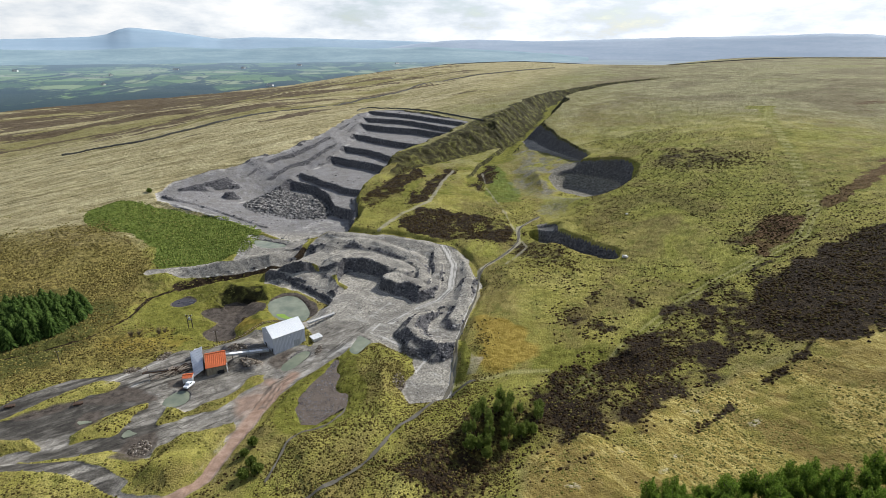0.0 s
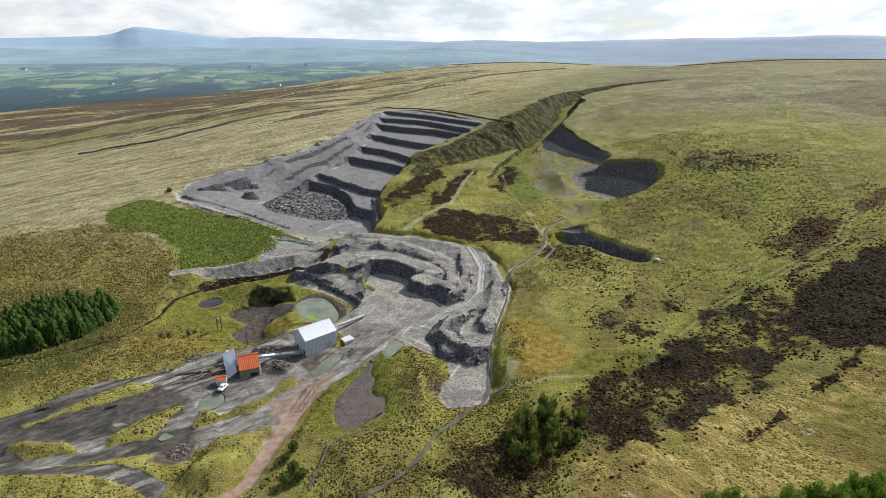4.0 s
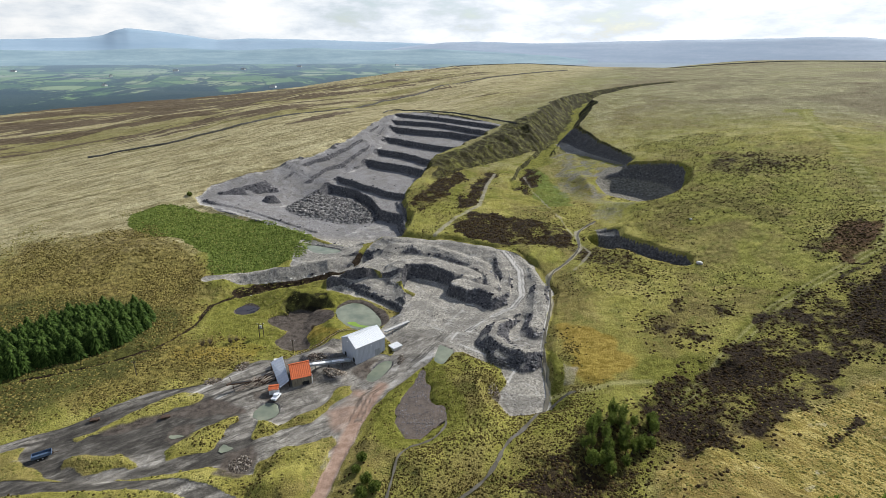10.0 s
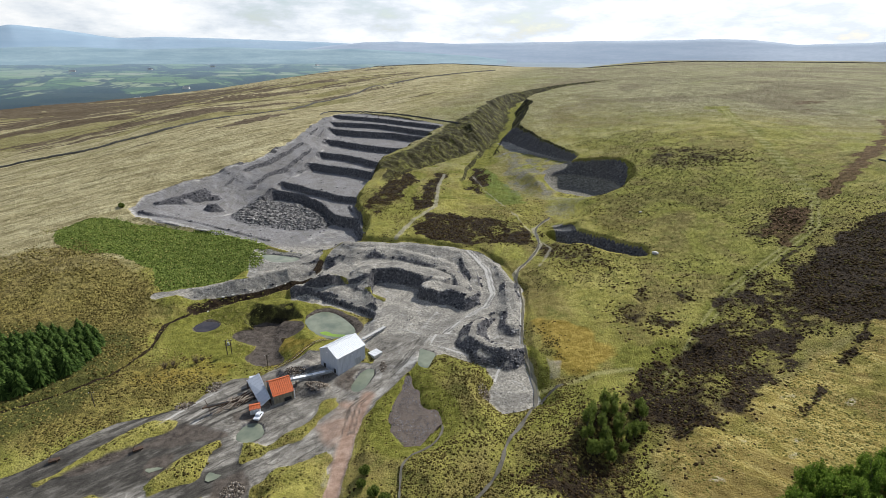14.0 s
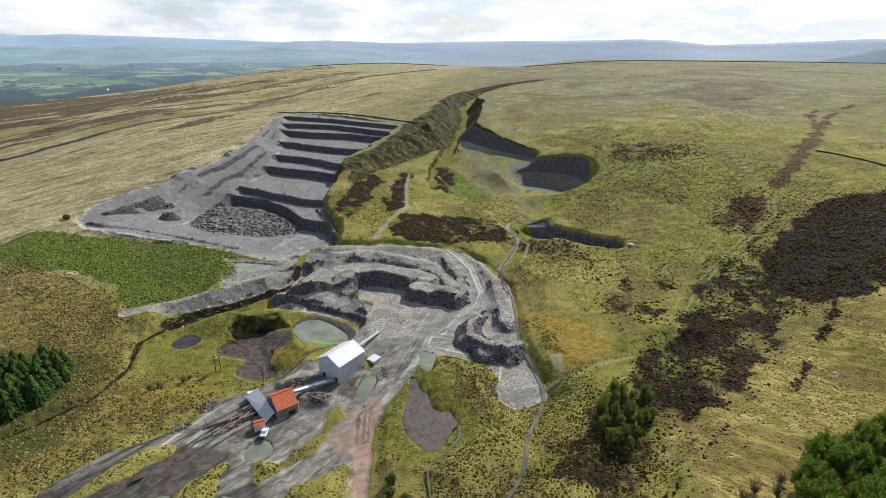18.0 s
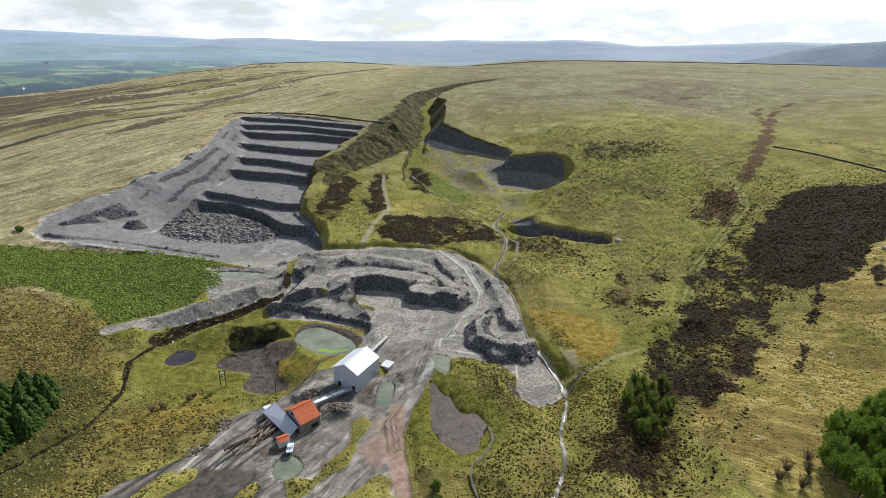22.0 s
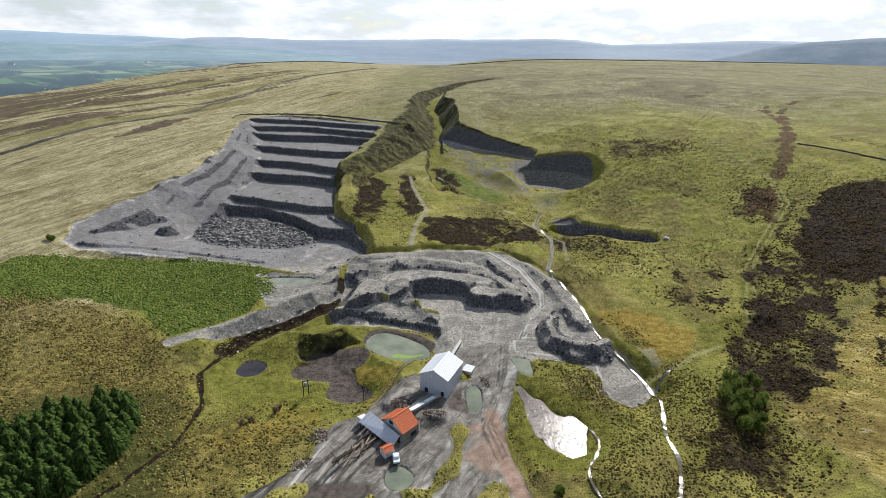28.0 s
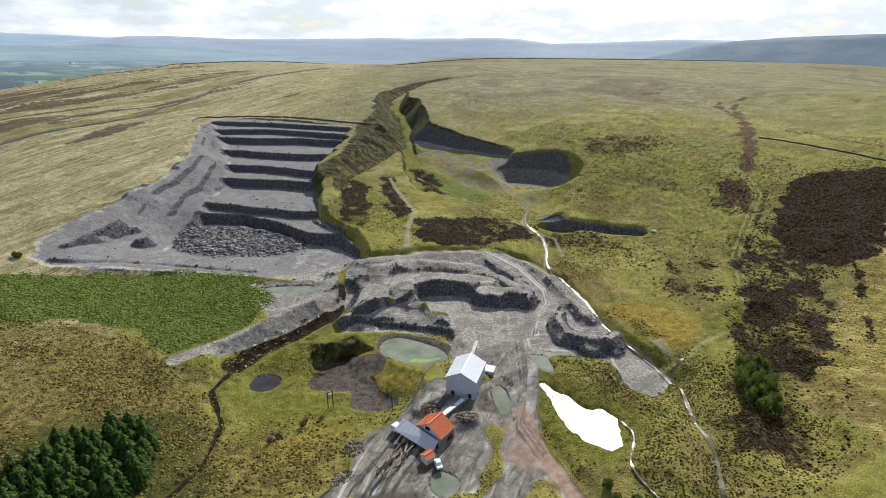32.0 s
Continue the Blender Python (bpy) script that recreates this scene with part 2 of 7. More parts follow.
    hay = m.mix(m.ramp(grain, (0.40, 0.55), (0.55, 0.0)), hay, m.mix(0.6, hay, (0.07, 0.052, 0.016)))
    col = m.mix(edge(straw, 0.5, gain=2.0), col, hay)
    col = m.mix(m.math("MULTIPLY", edge(stony, 0.9), 0.75), col, m.ramp(fine, (0.4, (0.30, 0.26, 0.16)), (0.6, (0.56, 0.53, 0.43))))
    # brown tussock grass; westwards it also carries painted shade
    col = m.mix(m.math("MULTIPLY", edge(russet_and_shade, 0.7, gain=2.2), 0.7), col, m.ramp(m.math("ADD", m.math("MULTIPLY", small, 0.6), m.math("MULTIPLY", fine, 0.4)), (0.42, (0.046, 0.034, 0.012)), (0.5, (0.135, 0.102, 0.030)), (0.58, (0.270, 0.210, 0.066))))
    bright = m.ramp(small, (0.35, (0.112, 0.110, 0.020)), (0.62, (0.232, 0.228, 0.046)))
    bright = m.mix(m.ramp(fine, (0.38, 0.6), (0.56, 0.0)), bright, (0.09, 0.092, 0.014))
    col = m.mix(edge(lush, gain=2.2), col, bright)
    col = m.mix(m.math("MULTIPLY", edge(ochre, 0.6, gain=2.0), 0.85), col, m.ramp(small, (0.35, (0.22, 0.150, 0.022)), (0.65, (0.37, 0.265, 0.06))))
    col = m.mix(m.math("MULTIPLY", rut, 0.9), col, (0.36, 0.335, 0.14))
    rushes = m.ramp(m.noise(0.28, 7, 0.68), (0.36, (0.050, 0.070, 0.013)), (0.52, (0.100, 0.132, 0.024)), (0.68, (0.17, 0.19, 0.045)))
    rushes = m.mix(m.ramp(m.noise(0.045, 5, 0.6), (0.42, 0.0), (0.62, 0.7)), rushes, m.ramp(small, (0.35, (0.075, 0.105, 0.020)), (0.65, (0.170, 0.215, 0.045))))
    # dark undergrowth round the plantation, with shade painted into its colour
    col = m.mix(m.math("MULTIPLY", edge(brush_and_shade, 0.6, gain=1.8), 0.85), col, m.ramp(m.noise(0.5, 6, 0.7), (0.36, (0.028, 0.032, 0.010)), (0.52, (0.070, 0.076, 0.020)), (0.68, (0.130, 0.132, 0.036))))
    col = m.mix(edge(green, 0.4), col, rushes)
    ling = m.ramp(m.noise(0.9, 5, 0.65), (0.38, (0.016, 0.011, 0.007)), (0.55, (0.034, 0.023, 0.014)), (0.72, (0.085, 0.062, 0.026)))
    col = m.mix(edge(heather, 0.9), col, ling)
    peat = m.ramp(m.noise(0.7, 5, 0.65), (0.36, (0.050, 0.026, 0.012)), (0.55, (0.105, 0.058, 0.026)), (0.7, (0.18, 0.112, 0.05)))
    col = m.mix(m.math("MULTIPLY", edge(brown, 0.9), 0.9), col, peat)
    # steep grassed walls: darkened by slope, heather tones in runnels down the fall
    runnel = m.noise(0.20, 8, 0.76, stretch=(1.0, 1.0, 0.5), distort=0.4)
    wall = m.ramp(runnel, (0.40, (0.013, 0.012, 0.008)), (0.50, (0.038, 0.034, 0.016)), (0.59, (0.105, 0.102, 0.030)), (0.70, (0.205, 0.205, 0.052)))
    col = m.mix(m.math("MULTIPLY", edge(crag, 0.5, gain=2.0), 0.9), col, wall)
    grit = m.ramp(m.noise(1.3, 7, 0.74), (0.36, (0.118, 0.107, 0.092)), (0.5, (0.300, 0.277, 0.236)), (0.63, (0.52, 0.485, 0.42)))
    grit = m.mix(m.math("MULTIPLY", slaty, 0.92), grit, m.ramp(m.noise(1.1, 7, 0.74), (0.36, (0.108, 0.104, 0.108)), (0.5, (0.202, 0.195, 0.199)), (0.64, (0.325, 0.315, 0.312))))
    sweep = m.noise(0.10, 5, 0.6, stretch=(1.0, 1.0, 2.0), distort=1.2)
    grit = m.mix(m.ramp(sweep, (0.42, 0.0), (0.60, 0.65)), grit, m.ramp(fine, (0.38, (0.095, 0.088, 0.080)), (0.62, (0.205, 0.191, 0.172))))
    swirl = m.noise(0.30, 7, 0.66, stretch=(0.45, 1.5, 1.0, -28), distort=1.6)
    grit = m.mix(m.math("MULTIPLY", m.ramp(swirl, (0.56, 0.0), (0.64, 0.6)), m.math("MULTIPLY", m.ramp(gravel, (0.65, 0.0), (0.9, 1.0)), m.math("MULTIPLY_ADD", slaty, -0.7, 1.0))), grit, m.ramp(fine, (0.35, (0.34, 0.325, 0.305)), (0.65, (0.56, 0.54, 0.505))))
    grit = m.mix(m.math("MULTIPLY", m.ramp(m.cells(0.75), (0.16, 1.0), (0.24, 0.0)), m.ramp(m.noise(0.12, 4), (0.50, 0.0), (0.60, 0.9))), grit, (0.055, 0.053, 0.055))
    ruts = m.noise(0.28, 7, 0.70, stretch=(0.55, 1.2, 1.0, 33), distort=1.4)
    worn = m.ramp(ruts, (0.32, (0.090, 0.081, 0.069)), (0.43, (0.180, 0.164, 0.141)), (0.54, (0.270, 0.248, 0.215)), (0.66, (0.44, 0.410, 0.360)))
    worn = m.mix(m.ramp(m.noise(0.11, 6, 0.65, distort=1.0), (0.46, 0.0), (0.60, 0.8)), worn, m.ramp(fine, (0.4, (0.060, 0.054, 0.048)), (0.6, (0.135, 0.122, 0.105))))
    tracks = m.noise(0.30, 7, 0.68, stretch=(0.30, 1.4, 1.0, 30), distort=1.6)
    worn = m.mix(m.ramp(tracks, (0.38, 0.8), (0.47, 0.0)), worn, m.ramp(fine, (0.4, (0.030, 0.027, 0.023)), (0.6, (0.085, 0.075, 0.062))))
    worn = m.mix(m.ramp(tracks, (0.56, 0.0), (0.66, 0.55)), worn, m.ramp(fine, (0.38, (0.300, 0.278, 0.250)), (0.62, (0.52, 0.495, 0.46))))
    grit = m.mix(m.math("MULTIPLY", yard, 0.85), grit, worn)
    dust = m.ramp(fine, (0.3, (0.40, 0.378, 0.345)), (0.7, (0.62, 0.595, 0.555)))
    grit = m.mix(m.math("MULTIPLY", edge(pale, 0.7), 0.8), grit, dust)
    # steep faces: dark slate by slope, with their shade painted into it
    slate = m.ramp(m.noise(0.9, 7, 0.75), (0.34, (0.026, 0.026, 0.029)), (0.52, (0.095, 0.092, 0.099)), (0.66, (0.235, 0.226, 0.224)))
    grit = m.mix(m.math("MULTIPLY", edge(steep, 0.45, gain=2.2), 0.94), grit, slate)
    grit = m.mix(m.math("MULTIPLY", edge(red, 0.25, gain=1.4), 0.85), grit, m.ramp(small, (0.3, (0.230, 0.140, 0.098)), (0.7, (0.41, 0.275, 0.205))))
    stony_turf = m.ramp(m.noise(0.8, 7, 0.74), (0.36, (0.068, 0.062, 0.050)), (0.5, (0.158, 0.147, 0.122)), (0.64, (0.285, 0.270, 0.232)))
    grit = m.mix(m.math("MULTIPLY", scree, m.math("SUBTRACT", 1.0, m.math("MULTIPLY", steep, 0.85))), grit, stony_turf)
    soaked = m.ramp(m.noise(0.5, 6, 0.7, stretch=(0.4, 1.2, 1.0, 30)), (0.36, (0.018, 0.016, 0.014)), (0.52, (0.050, 0.045, 0.038)), (0.66, (0.135, 0.124, 0.108)), (0.76, (0.30, 0.285, 0.26)))
    grit = m.mix(m.math("MULTIPLY", edge(wet, 0.6, gain=2.0), 0.85), grit, soaked)
    col = m.mix(edge(gravel, 0.35), col, grit)
    mud = m.ramp(m.noise(0.6, 5, 0.6), (0.35, (0.050, 0.040, 0.033)), (0.65, (0.132, 0.109, 0.090)))
    col = m.mix(edge(silt, 0.25), col, mud)
    # bare path across grass
    col = m.mix(m.math("MULTIPLY", m.math("SUBTRACT", edge(pale, 0.5), gravel, clamp=True), 0.75), col, (0.34, 0.31, 0.24))
    # enclosed farmland and woods of the far valley
    field = m.add("ShaderNodeTexVoronoi")
    field.inputs["Scale"].default_value = 0.008
    m.put(field.inputs["Vector"], m.place)
    tint = m.add("ShaderNodeSeparateColor")
    m.put(tint.inputs[0], field.outputs["Color"])
    meadow = m.ramp(tint.outputs[0], (0.1, (0.050, 0.096, 0.064)), (0.4, (0.100, 0.170, 0.080)), (0.75, (0.175, 0.260, 0.110)), (0.95, (0.29, 0.31, 0.20)))
    # haze painted into the base colour: bluer with distance over the valley floor
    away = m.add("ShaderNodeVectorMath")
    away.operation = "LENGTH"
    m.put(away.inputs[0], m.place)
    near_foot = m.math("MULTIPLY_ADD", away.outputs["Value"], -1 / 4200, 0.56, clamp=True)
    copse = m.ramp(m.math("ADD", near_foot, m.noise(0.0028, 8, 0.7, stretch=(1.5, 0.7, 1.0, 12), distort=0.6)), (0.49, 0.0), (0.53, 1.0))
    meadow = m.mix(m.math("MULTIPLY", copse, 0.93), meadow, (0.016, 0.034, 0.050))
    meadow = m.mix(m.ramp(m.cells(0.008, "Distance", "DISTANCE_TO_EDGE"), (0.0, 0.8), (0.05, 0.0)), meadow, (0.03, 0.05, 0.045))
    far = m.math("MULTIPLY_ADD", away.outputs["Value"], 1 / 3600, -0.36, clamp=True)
    split_ = m.add("ShaderNodeSeparateXYZ")
    m.put(split_.inputs[0], m.place)
    # moor to the east, its brown already mixed with haze
    fell = m.math("MULTIPLY_ADD", split_.outputs["X"], 1 / 1100, 0.1, clamp=True)
    meadow = m.mix(fell, meadow, m.ramp(m.noise(0.004, 6, 0.65, stretch=(0.4, 1.6, 1.0, 0)), (0.38, (0.20, 0.19, 0.19)), (0.62, (0.33, 0.31, 0.29))))
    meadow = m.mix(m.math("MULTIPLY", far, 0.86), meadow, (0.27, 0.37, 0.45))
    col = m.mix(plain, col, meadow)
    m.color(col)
    m.rough(m.mix(m.math("MULTIPLY", m.math("MAXIMUM", silt, m.math("MULTIPLY", wet, gravel)), 0.5), (0.95, 0.95, 0.95), (0.35, 0.35, 0.35)))
    lumps = m.math("ADD", m.math("MULTIPLY", small, 0.5), m.math("ADD", m.math("MULTIPLY", fine, 0.38), m.math("MULTIPLY", grain, 0.12)))
    flat = m.math("MULTIPLY", gravel, m.math("SUBTRACT", 1.0, steep))
    m.bump(m.math("MULTIPLY", lumps, m.math("SUBTRACT", 1.0, m.math("MULTIPLY", flat, 0.82))), 1.3, 1.0)
    return m.mat


def plain_material(name, dark, light, scale=2.0, roughness=0.8, metallic=0.0, bump=0.02, specular=0.3, stretch=None):
    m = Nodes(name, roughness, metallic, specular)
    n = m.noise(scale, 5, 0.6, stretch=stretch)
    fine = m.noise(scale * 7, 3, 0.6)
    m.color(m.mix(m.ramp(fine, (0.35, 0.35), (0.65, 0.0)), m.ramp(n, (0.32, dark), (0.68, light)), dark))
    if bump:
        m.bump(n, bump)
    return m.mat


def water_material(name, shallow, deep, roughness=0.06, ripple=0.03, scale=1.2):
    m = Nodes(name, roughness, specular=0.5)
    m.color(m.ramp(m.noise(0.15, 4), (0.35, deep), (0.65, shallow)))
    m.bsdf.inputs["IOR"].default_value = 1.33
    m.bump(m.noise(scale, 4, 0.5), ripple, 0.5)
    return m.mat


def silt_material():
    """Wet gravelly silt with a film of water over it."""
    m = Nodes("wet_silt", 0.19, specular=0.5)
    m.color(m.mix(m.ramp(m.noise(2.6, 4, 0.7), (0.45, 0.0), (0.62, 0.8)), m.ramp(m.noise(0.3, 5, 0.6), (0.35, (0.060, 0.043, 0.031)), (0.65, (0.118, 0.090, 0.067))), (0.19, 0.152, 0.118)))
    m.bump(m.noise(1.1, 5, 0.6), 0.11, 0.6)
    return m.mat


GROUND = ground_material()
MURKY = water_material("murky_green_water", (0.24, 0.255, 0.185), (0.14, 0.160, 0.120))
PEATY = water_material("peaty_dark_water", (0.055, 0.045, 0.045), (0.03, 0.026, 0.03))
BROOK = water_material("running_brook_water", (0.16, 0.145, 0.11), (0.09, 0.08, 0.06), 0.2, 0.12, 2.5)
WET_SILT = silt_material()
# haze, and shade on the eastern hillside, painted into the base colours
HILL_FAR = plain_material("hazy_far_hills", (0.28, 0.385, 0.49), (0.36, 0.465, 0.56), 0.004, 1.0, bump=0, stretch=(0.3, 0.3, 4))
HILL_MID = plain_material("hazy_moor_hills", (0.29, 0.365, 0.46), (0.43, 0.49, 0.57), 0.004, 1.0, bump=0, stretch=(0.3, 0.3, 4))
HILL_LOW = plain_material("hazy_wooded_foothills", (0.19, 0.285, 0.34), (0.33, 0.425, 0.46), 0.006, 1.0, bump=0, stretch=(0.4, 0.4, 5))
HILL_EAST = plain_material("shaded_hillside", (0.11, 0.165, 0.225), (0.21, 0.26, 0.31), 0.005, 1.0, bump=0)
# land heights in metres, before any digging, on lines of eastings and northings
EAST = (-400, -300, -200, -130, -70, -20, 30, 80, 130, 200, 300, 400)
NORTH = (0, 60, 110, 160, 210, 260, 320, 400, 500, 650, 900)
LAND_NEAR = (
    (-16, -14, -10, -7, -4, 2, 11, 21, 32, 45, 60, 72),
    (-15, -13, -9, -5, -3, 2, 10, 18, 32, 47, 61, 73),
    (-14, -12, -8, -4, -2, 2, 8, 15, 30, 46, 62, 74),
    (-12, -9, -5, -3, -2, 3, 8, 16, 30, 49, 62, 73),
    (-9, -5, 0, -2, 1, 7, 11, 20, 32, 49, 59, 72),
    (-6, 1, 7, 5, 10, 14, 15, 26, 40, 51, 57, 69),
)
LAND_FAR = (
    (-3, 8, 14, 15, 18, 20, 20, 31, 45, 56, 56, 67),
    (0, 14, 24, 28, 31, 33, 35, 41, 47, 56, 60, 66),
    (8, 18, 33, 38, 41, 44, 48, 51, 54, 59, 64, 69),
    (23, 30, 38, 39, 42, 47, 52, 54, 56, 60, 65, 72),
    (25, 32, 44, 51, 55, 58, 61, 63, 65, 67, 69, 73),
)
def smooth(a):
    a = np.clip(a, 0.0, 1.0)
    return a * a * (3 - 2 * a)


def hermite(knots, values, at):
    """Smooth curve through values (rows) at the knots, held flat beyond them."""
    k = np.asarray(knots, float)
    v = np.asarray(values, float)
    slope = np.gradient(v, k, axis=0)
    at = np.clip(at, k[0], k[-1])
    i = np.clip(np.searchsorted(k, at, side="right") - 1, 0, len(k) - 2)
    w = k[i + 1] - k[i]
    s = (at - k[i]) / w
    h00, h10 = (1 + 2 * s) * (1 - s) ** 2, s * (1 - s) ** 2
    h01, h11 = s * s * (3 - 2 * s), s * s * (s - 1)
    return i, w, h00, h10, h01, h11, v, slope


def land(x, y):
    """Height of the undug land."""
    grid = np.array(LAND_NEAR + LAND_FAR, float)
    i, w, a, b, c, d, _, _ = hermite(EAST, np.zeros(len(EAST)), x)
    j, u, e, f, g, h, _, _ = hermite(NORTH, np.zeros(len(NORTH)), y)
    sx = np.gradient(grid, np.asarray(EAST, float), axis=1)

    def line(r):
        return a * grid[r, i] + b * w * sx[r, i] + c * grid[r, i + 1] + d * w * sx[r, i + 1]

    p0, p1 = line(j), line(j + 1)
    n = np.asarray(NORTH, float)
    last = len(NORTH) - 1
    lo, hi = np.maximum(j - 1, 0), np.minimum(j + 2, last)
    m0 = (p1 - line(lo)) / np.maximum(n[j + 1] - n[lo], 1.0)
    m1 = (line(hi) - p0) / np.maximum(n[hi] - n[j], 1.0)
    return e * p0 + f * u * m0 + g * p1 + h * u * m1
def lattice(ix, iy, seed):
    n = (ix.astype(np.int64) * 374761393 + iy.astype(np.int64) * 668265263 + seed * 1442695041) & 0x7FFFFFFF
    n = ((n ^ (n >> 13)) * 1274126177) & 0x7FFFFFFF
    return ((n ^ (n >> 16)) & 0xFFFF) / 65535.0


def rough(x, y, size, seed=1, octaves=3, gain=0.5):
    """Value noise from -1 to 1, with features of that size in metres."""
    total, amp, norm = 0.0, 1.0, 0.0
    for k in range(octaves):
        u, v = x / size + 17.3 * k, y / size - 9.1 * k
        iu, iv = np.floor(u), np.floor(v)
        fu, fv = smooth(u - iu), smooth(v - iv)
        a, b = lattice(iu, iv, seed + k), lattice(iu + 1, iv, seed + k)
        c, d = lattice(iu, iv + 1, seed + k), lattice(iu + 1, iv + 1, seed + k)
        total = total + amp * ((a * (1 - fu) + b * fu) * (1 - fv) + (c * (1 - fu) + d * fu) * fv)
        norm, amp, size = norm + amp, amp * gain, size / 2
    return total / norm * 2 - 1


def edge_distance(shape, x, y, closed=True):
    """Distance to a line of plan points, and the place along it (index and fraction)."""
    best = np.full(np.shape(x), 1e9)
    along = np.zeros(np.shape(x))
    n = len(shape)
    for k in range(n if closed else n - 1):
        (ax, ay), (bx, by) = shape[k][:2], shape[(k + 1) % n][:2]
        ex, ey = bx - ax, by - ay
        s = np.clip(((x - ax) * ex + (y - ay) * ey) / max(ex * ex + ey * ey, 1e-6), 0, 1)
        d = np.hypot(x - ax - s * ex, y - ay - s * ey)
        near = d < best
        best = np.where(near, d, best)
        along = np.where(near, k + s, along)
    return best, along


def outside(shape, x, y):
    """Distance outside a closed shape, negative within it."""
    d, _ = edge_distance(shape, x, y)
    inside = np.zeros(np.shape(x), bool)
    n = len(shape)
    for k in range(n):
        (ax, ay), (bx, by) = shape[k][:2], shape[(k + 1) % n][:2]
        if ay != by:
            inside ^= ((ay > y) != (by > y)) & (x < (bx - ax) * (y - ay) / (by - ay) + ax)
    return np.where(inside, -d, d)


def rounded(shape, times=2, closed=True):
    """Corner cutting, so that an outline bends instead of kinking."""
    for _ in range(times):
        n = len(shape)
        out = [] if closed else [shape[0]]
        for k in range(n if closed else n - 1):
            a, b = np.array(shape[k], float), np.array(shape[(k + 1) % n], float)
            out += [tuple(a * 0.75 + b * 0.25), tuple(a * 0.25 + b * 0.75)]
        if not closed:
            out.append(shape[-1])
        shape = out
    return shape


class Plot:
    """A patch of points with heights that diggers work on; shapes only touch what is near them."""

    def __init__(self, x, y):
        self.x, self.y, self.z = x, y, land(x, y)
        self.wobble = 1.0 + 0.35 * rough(x, y, 9, 5, 2) + 0.12 * rough(x, y, 4, 6, 2)

    def near(self, shape, reach):
        xs, ys = [p[0] for p in shape], [p[1] for p in shape]
        return np.nonzero((self.x > min(xs) - reach) & (self.x < max(xs) + reach) & (self.y > min(ys) - reach) & (self.y < max(ys) + reach))[0]

    def cut_line(self, line, width, slope, reach=60, bend=0.0):
        """Dig a trough along a line of (x, y, z), with banks of that slope."""
        k = self.near(line, reach)
        d, s = edge_distance(line, self.x[k], self.y[k], False)
        floor = np.interp(s, range(len(line)), [p[2] for p in line])
        self.z[k] = np.minimum(self.z[k], floor + (np.maximum(d - width, 0) * slope + bend * np.maximum(d - width, 0) ** 2) * self.wobble[k])

    def road(self, line, width, blend):
        """A graded way along a line of (x, y, z), eased into the ground beside it."""
        k = self.near(line, width + blend + 2)
        d, s = edge_distance(line, self.x[k], self.y[k], False)
        grade = np.interp(s, range(len(line)), [p[2] for p in line])
        f = smooth(1 - (d - width) / blend)
        self.z[k] = self.z[k] * (1 - f) + grade * f

    def gorge(self, line, width, slope, reach=60):
        """A ravine whose western wall breaks into rocky ribs; steep scallops face them on the east."""
        k = self.near(line, reach)
        x, y = self.x[k], self.y[k]
        d, s = edge_distance(line, x + 6 * rough(x, y, 40, 91, 2), y + 6 * rough(x, y, 40, 92, 2), False)
        floor = np.interp(s, range(len(line)), [p[2] for p in line])
        east = smooth((x - np.interp(y, [p[1] for p in line], [p[0] for p in line])) / 6 + 0.5)
        run = s * 42.0
        ribs = 0.98 + 0.20 * rough(run, d * 0.12, 7, 93, 3, 0.6) + 0.20 * rough(run, d * 0.2, 30, 94, 2)
        bays = 1.35 + 0.22 * rough(run, d * 0.2, 46, 95, 2) + 0.10 * rough(run, d * 0.3, 9, 96, 2)
        self.z[k] = np.minimum(self.z[k], floor + np.maximum(d - width, 0) * slope * (ribs * (1 - east) + bays * east))

    def bank_line(self, line, width, slope, reach=20):
        """Heap up a bank along a line of (x, y, z)."""
        k = self.near(line, reach)
        d, s = edge_distance(line, self.x[k], self.y[k], False)
        crest = np.interp(s, range(len(line)), [p[2] for p in line]) + 0.7 * rough(self.x[k], self.y[k], 6, 71, 2)
        self.z[k] = np.maximum(self.z[k], crest - np.maximum(d - width, 0) * slope * self.wobble[k])

    def dig(self, shape, floor, slope, reach=40, tilt=(0, 0), apron=None):
        k = self.near(shape, reach)
        d = outside(shape, self.x[k], self.y[k]) * 1.0
        level = floor + tilt[0] * (self.x[k] - shape[0][0]) + tilt[1] * (self.y[k] - shape[0][1])
        slope = slope(self.x[k], self.y[k]) if callable(slope) else slope
        bank = np.maximum(d, 0) * slope * self.wobble[k]
        if apron:
            bank = np.maximum(d, 0) * apron[1] + np.maximum(d - apron[0], 0) * (slope - apron[1]) * self.wobble[k]
        self.z[k] = np.minimum(self.z[k], level + bank)

    def level(self, shape, height, cut, fill, reach=30):
        """Bring a shape to a height (a number or a function of x, y), with cut and filled banks round it."""
        k = self.near(shape, reach)
        d = np.maximum(outside(shape, self.x[k], self.y[k]), 0)
        h = height(self.x[k], self.y[k]) if callable(height) else height
        cut = cut(self.x[k], self.y[k]) if callable(cut) else cut
        self.z[k] = np.clip(self.z[k], h - d * fill * self.wobble[k], h + d * cut * self.wobble[k])

    def mask(self, shape, soft, grow=0.0, ragged=1.5, seed=40):
        """How far each point lies within a shape, 0 to 1, with a ragged edge."""
        out = np.zeros(len(self.x))
        k = self.near(shape, soft + grow + ragged + 2)
        d = outside(shape, self.x[k], self.y[k]) - grow + ragged * rough(self.x[k], self.y[k], 7, seed)
        out[k] = smooth(0.5 - d / soft)
        return out

    def ribbon(self, line, width, soft=0.8, ragged=0.5, seed=50):
        out = np.zeros(len(self.x))
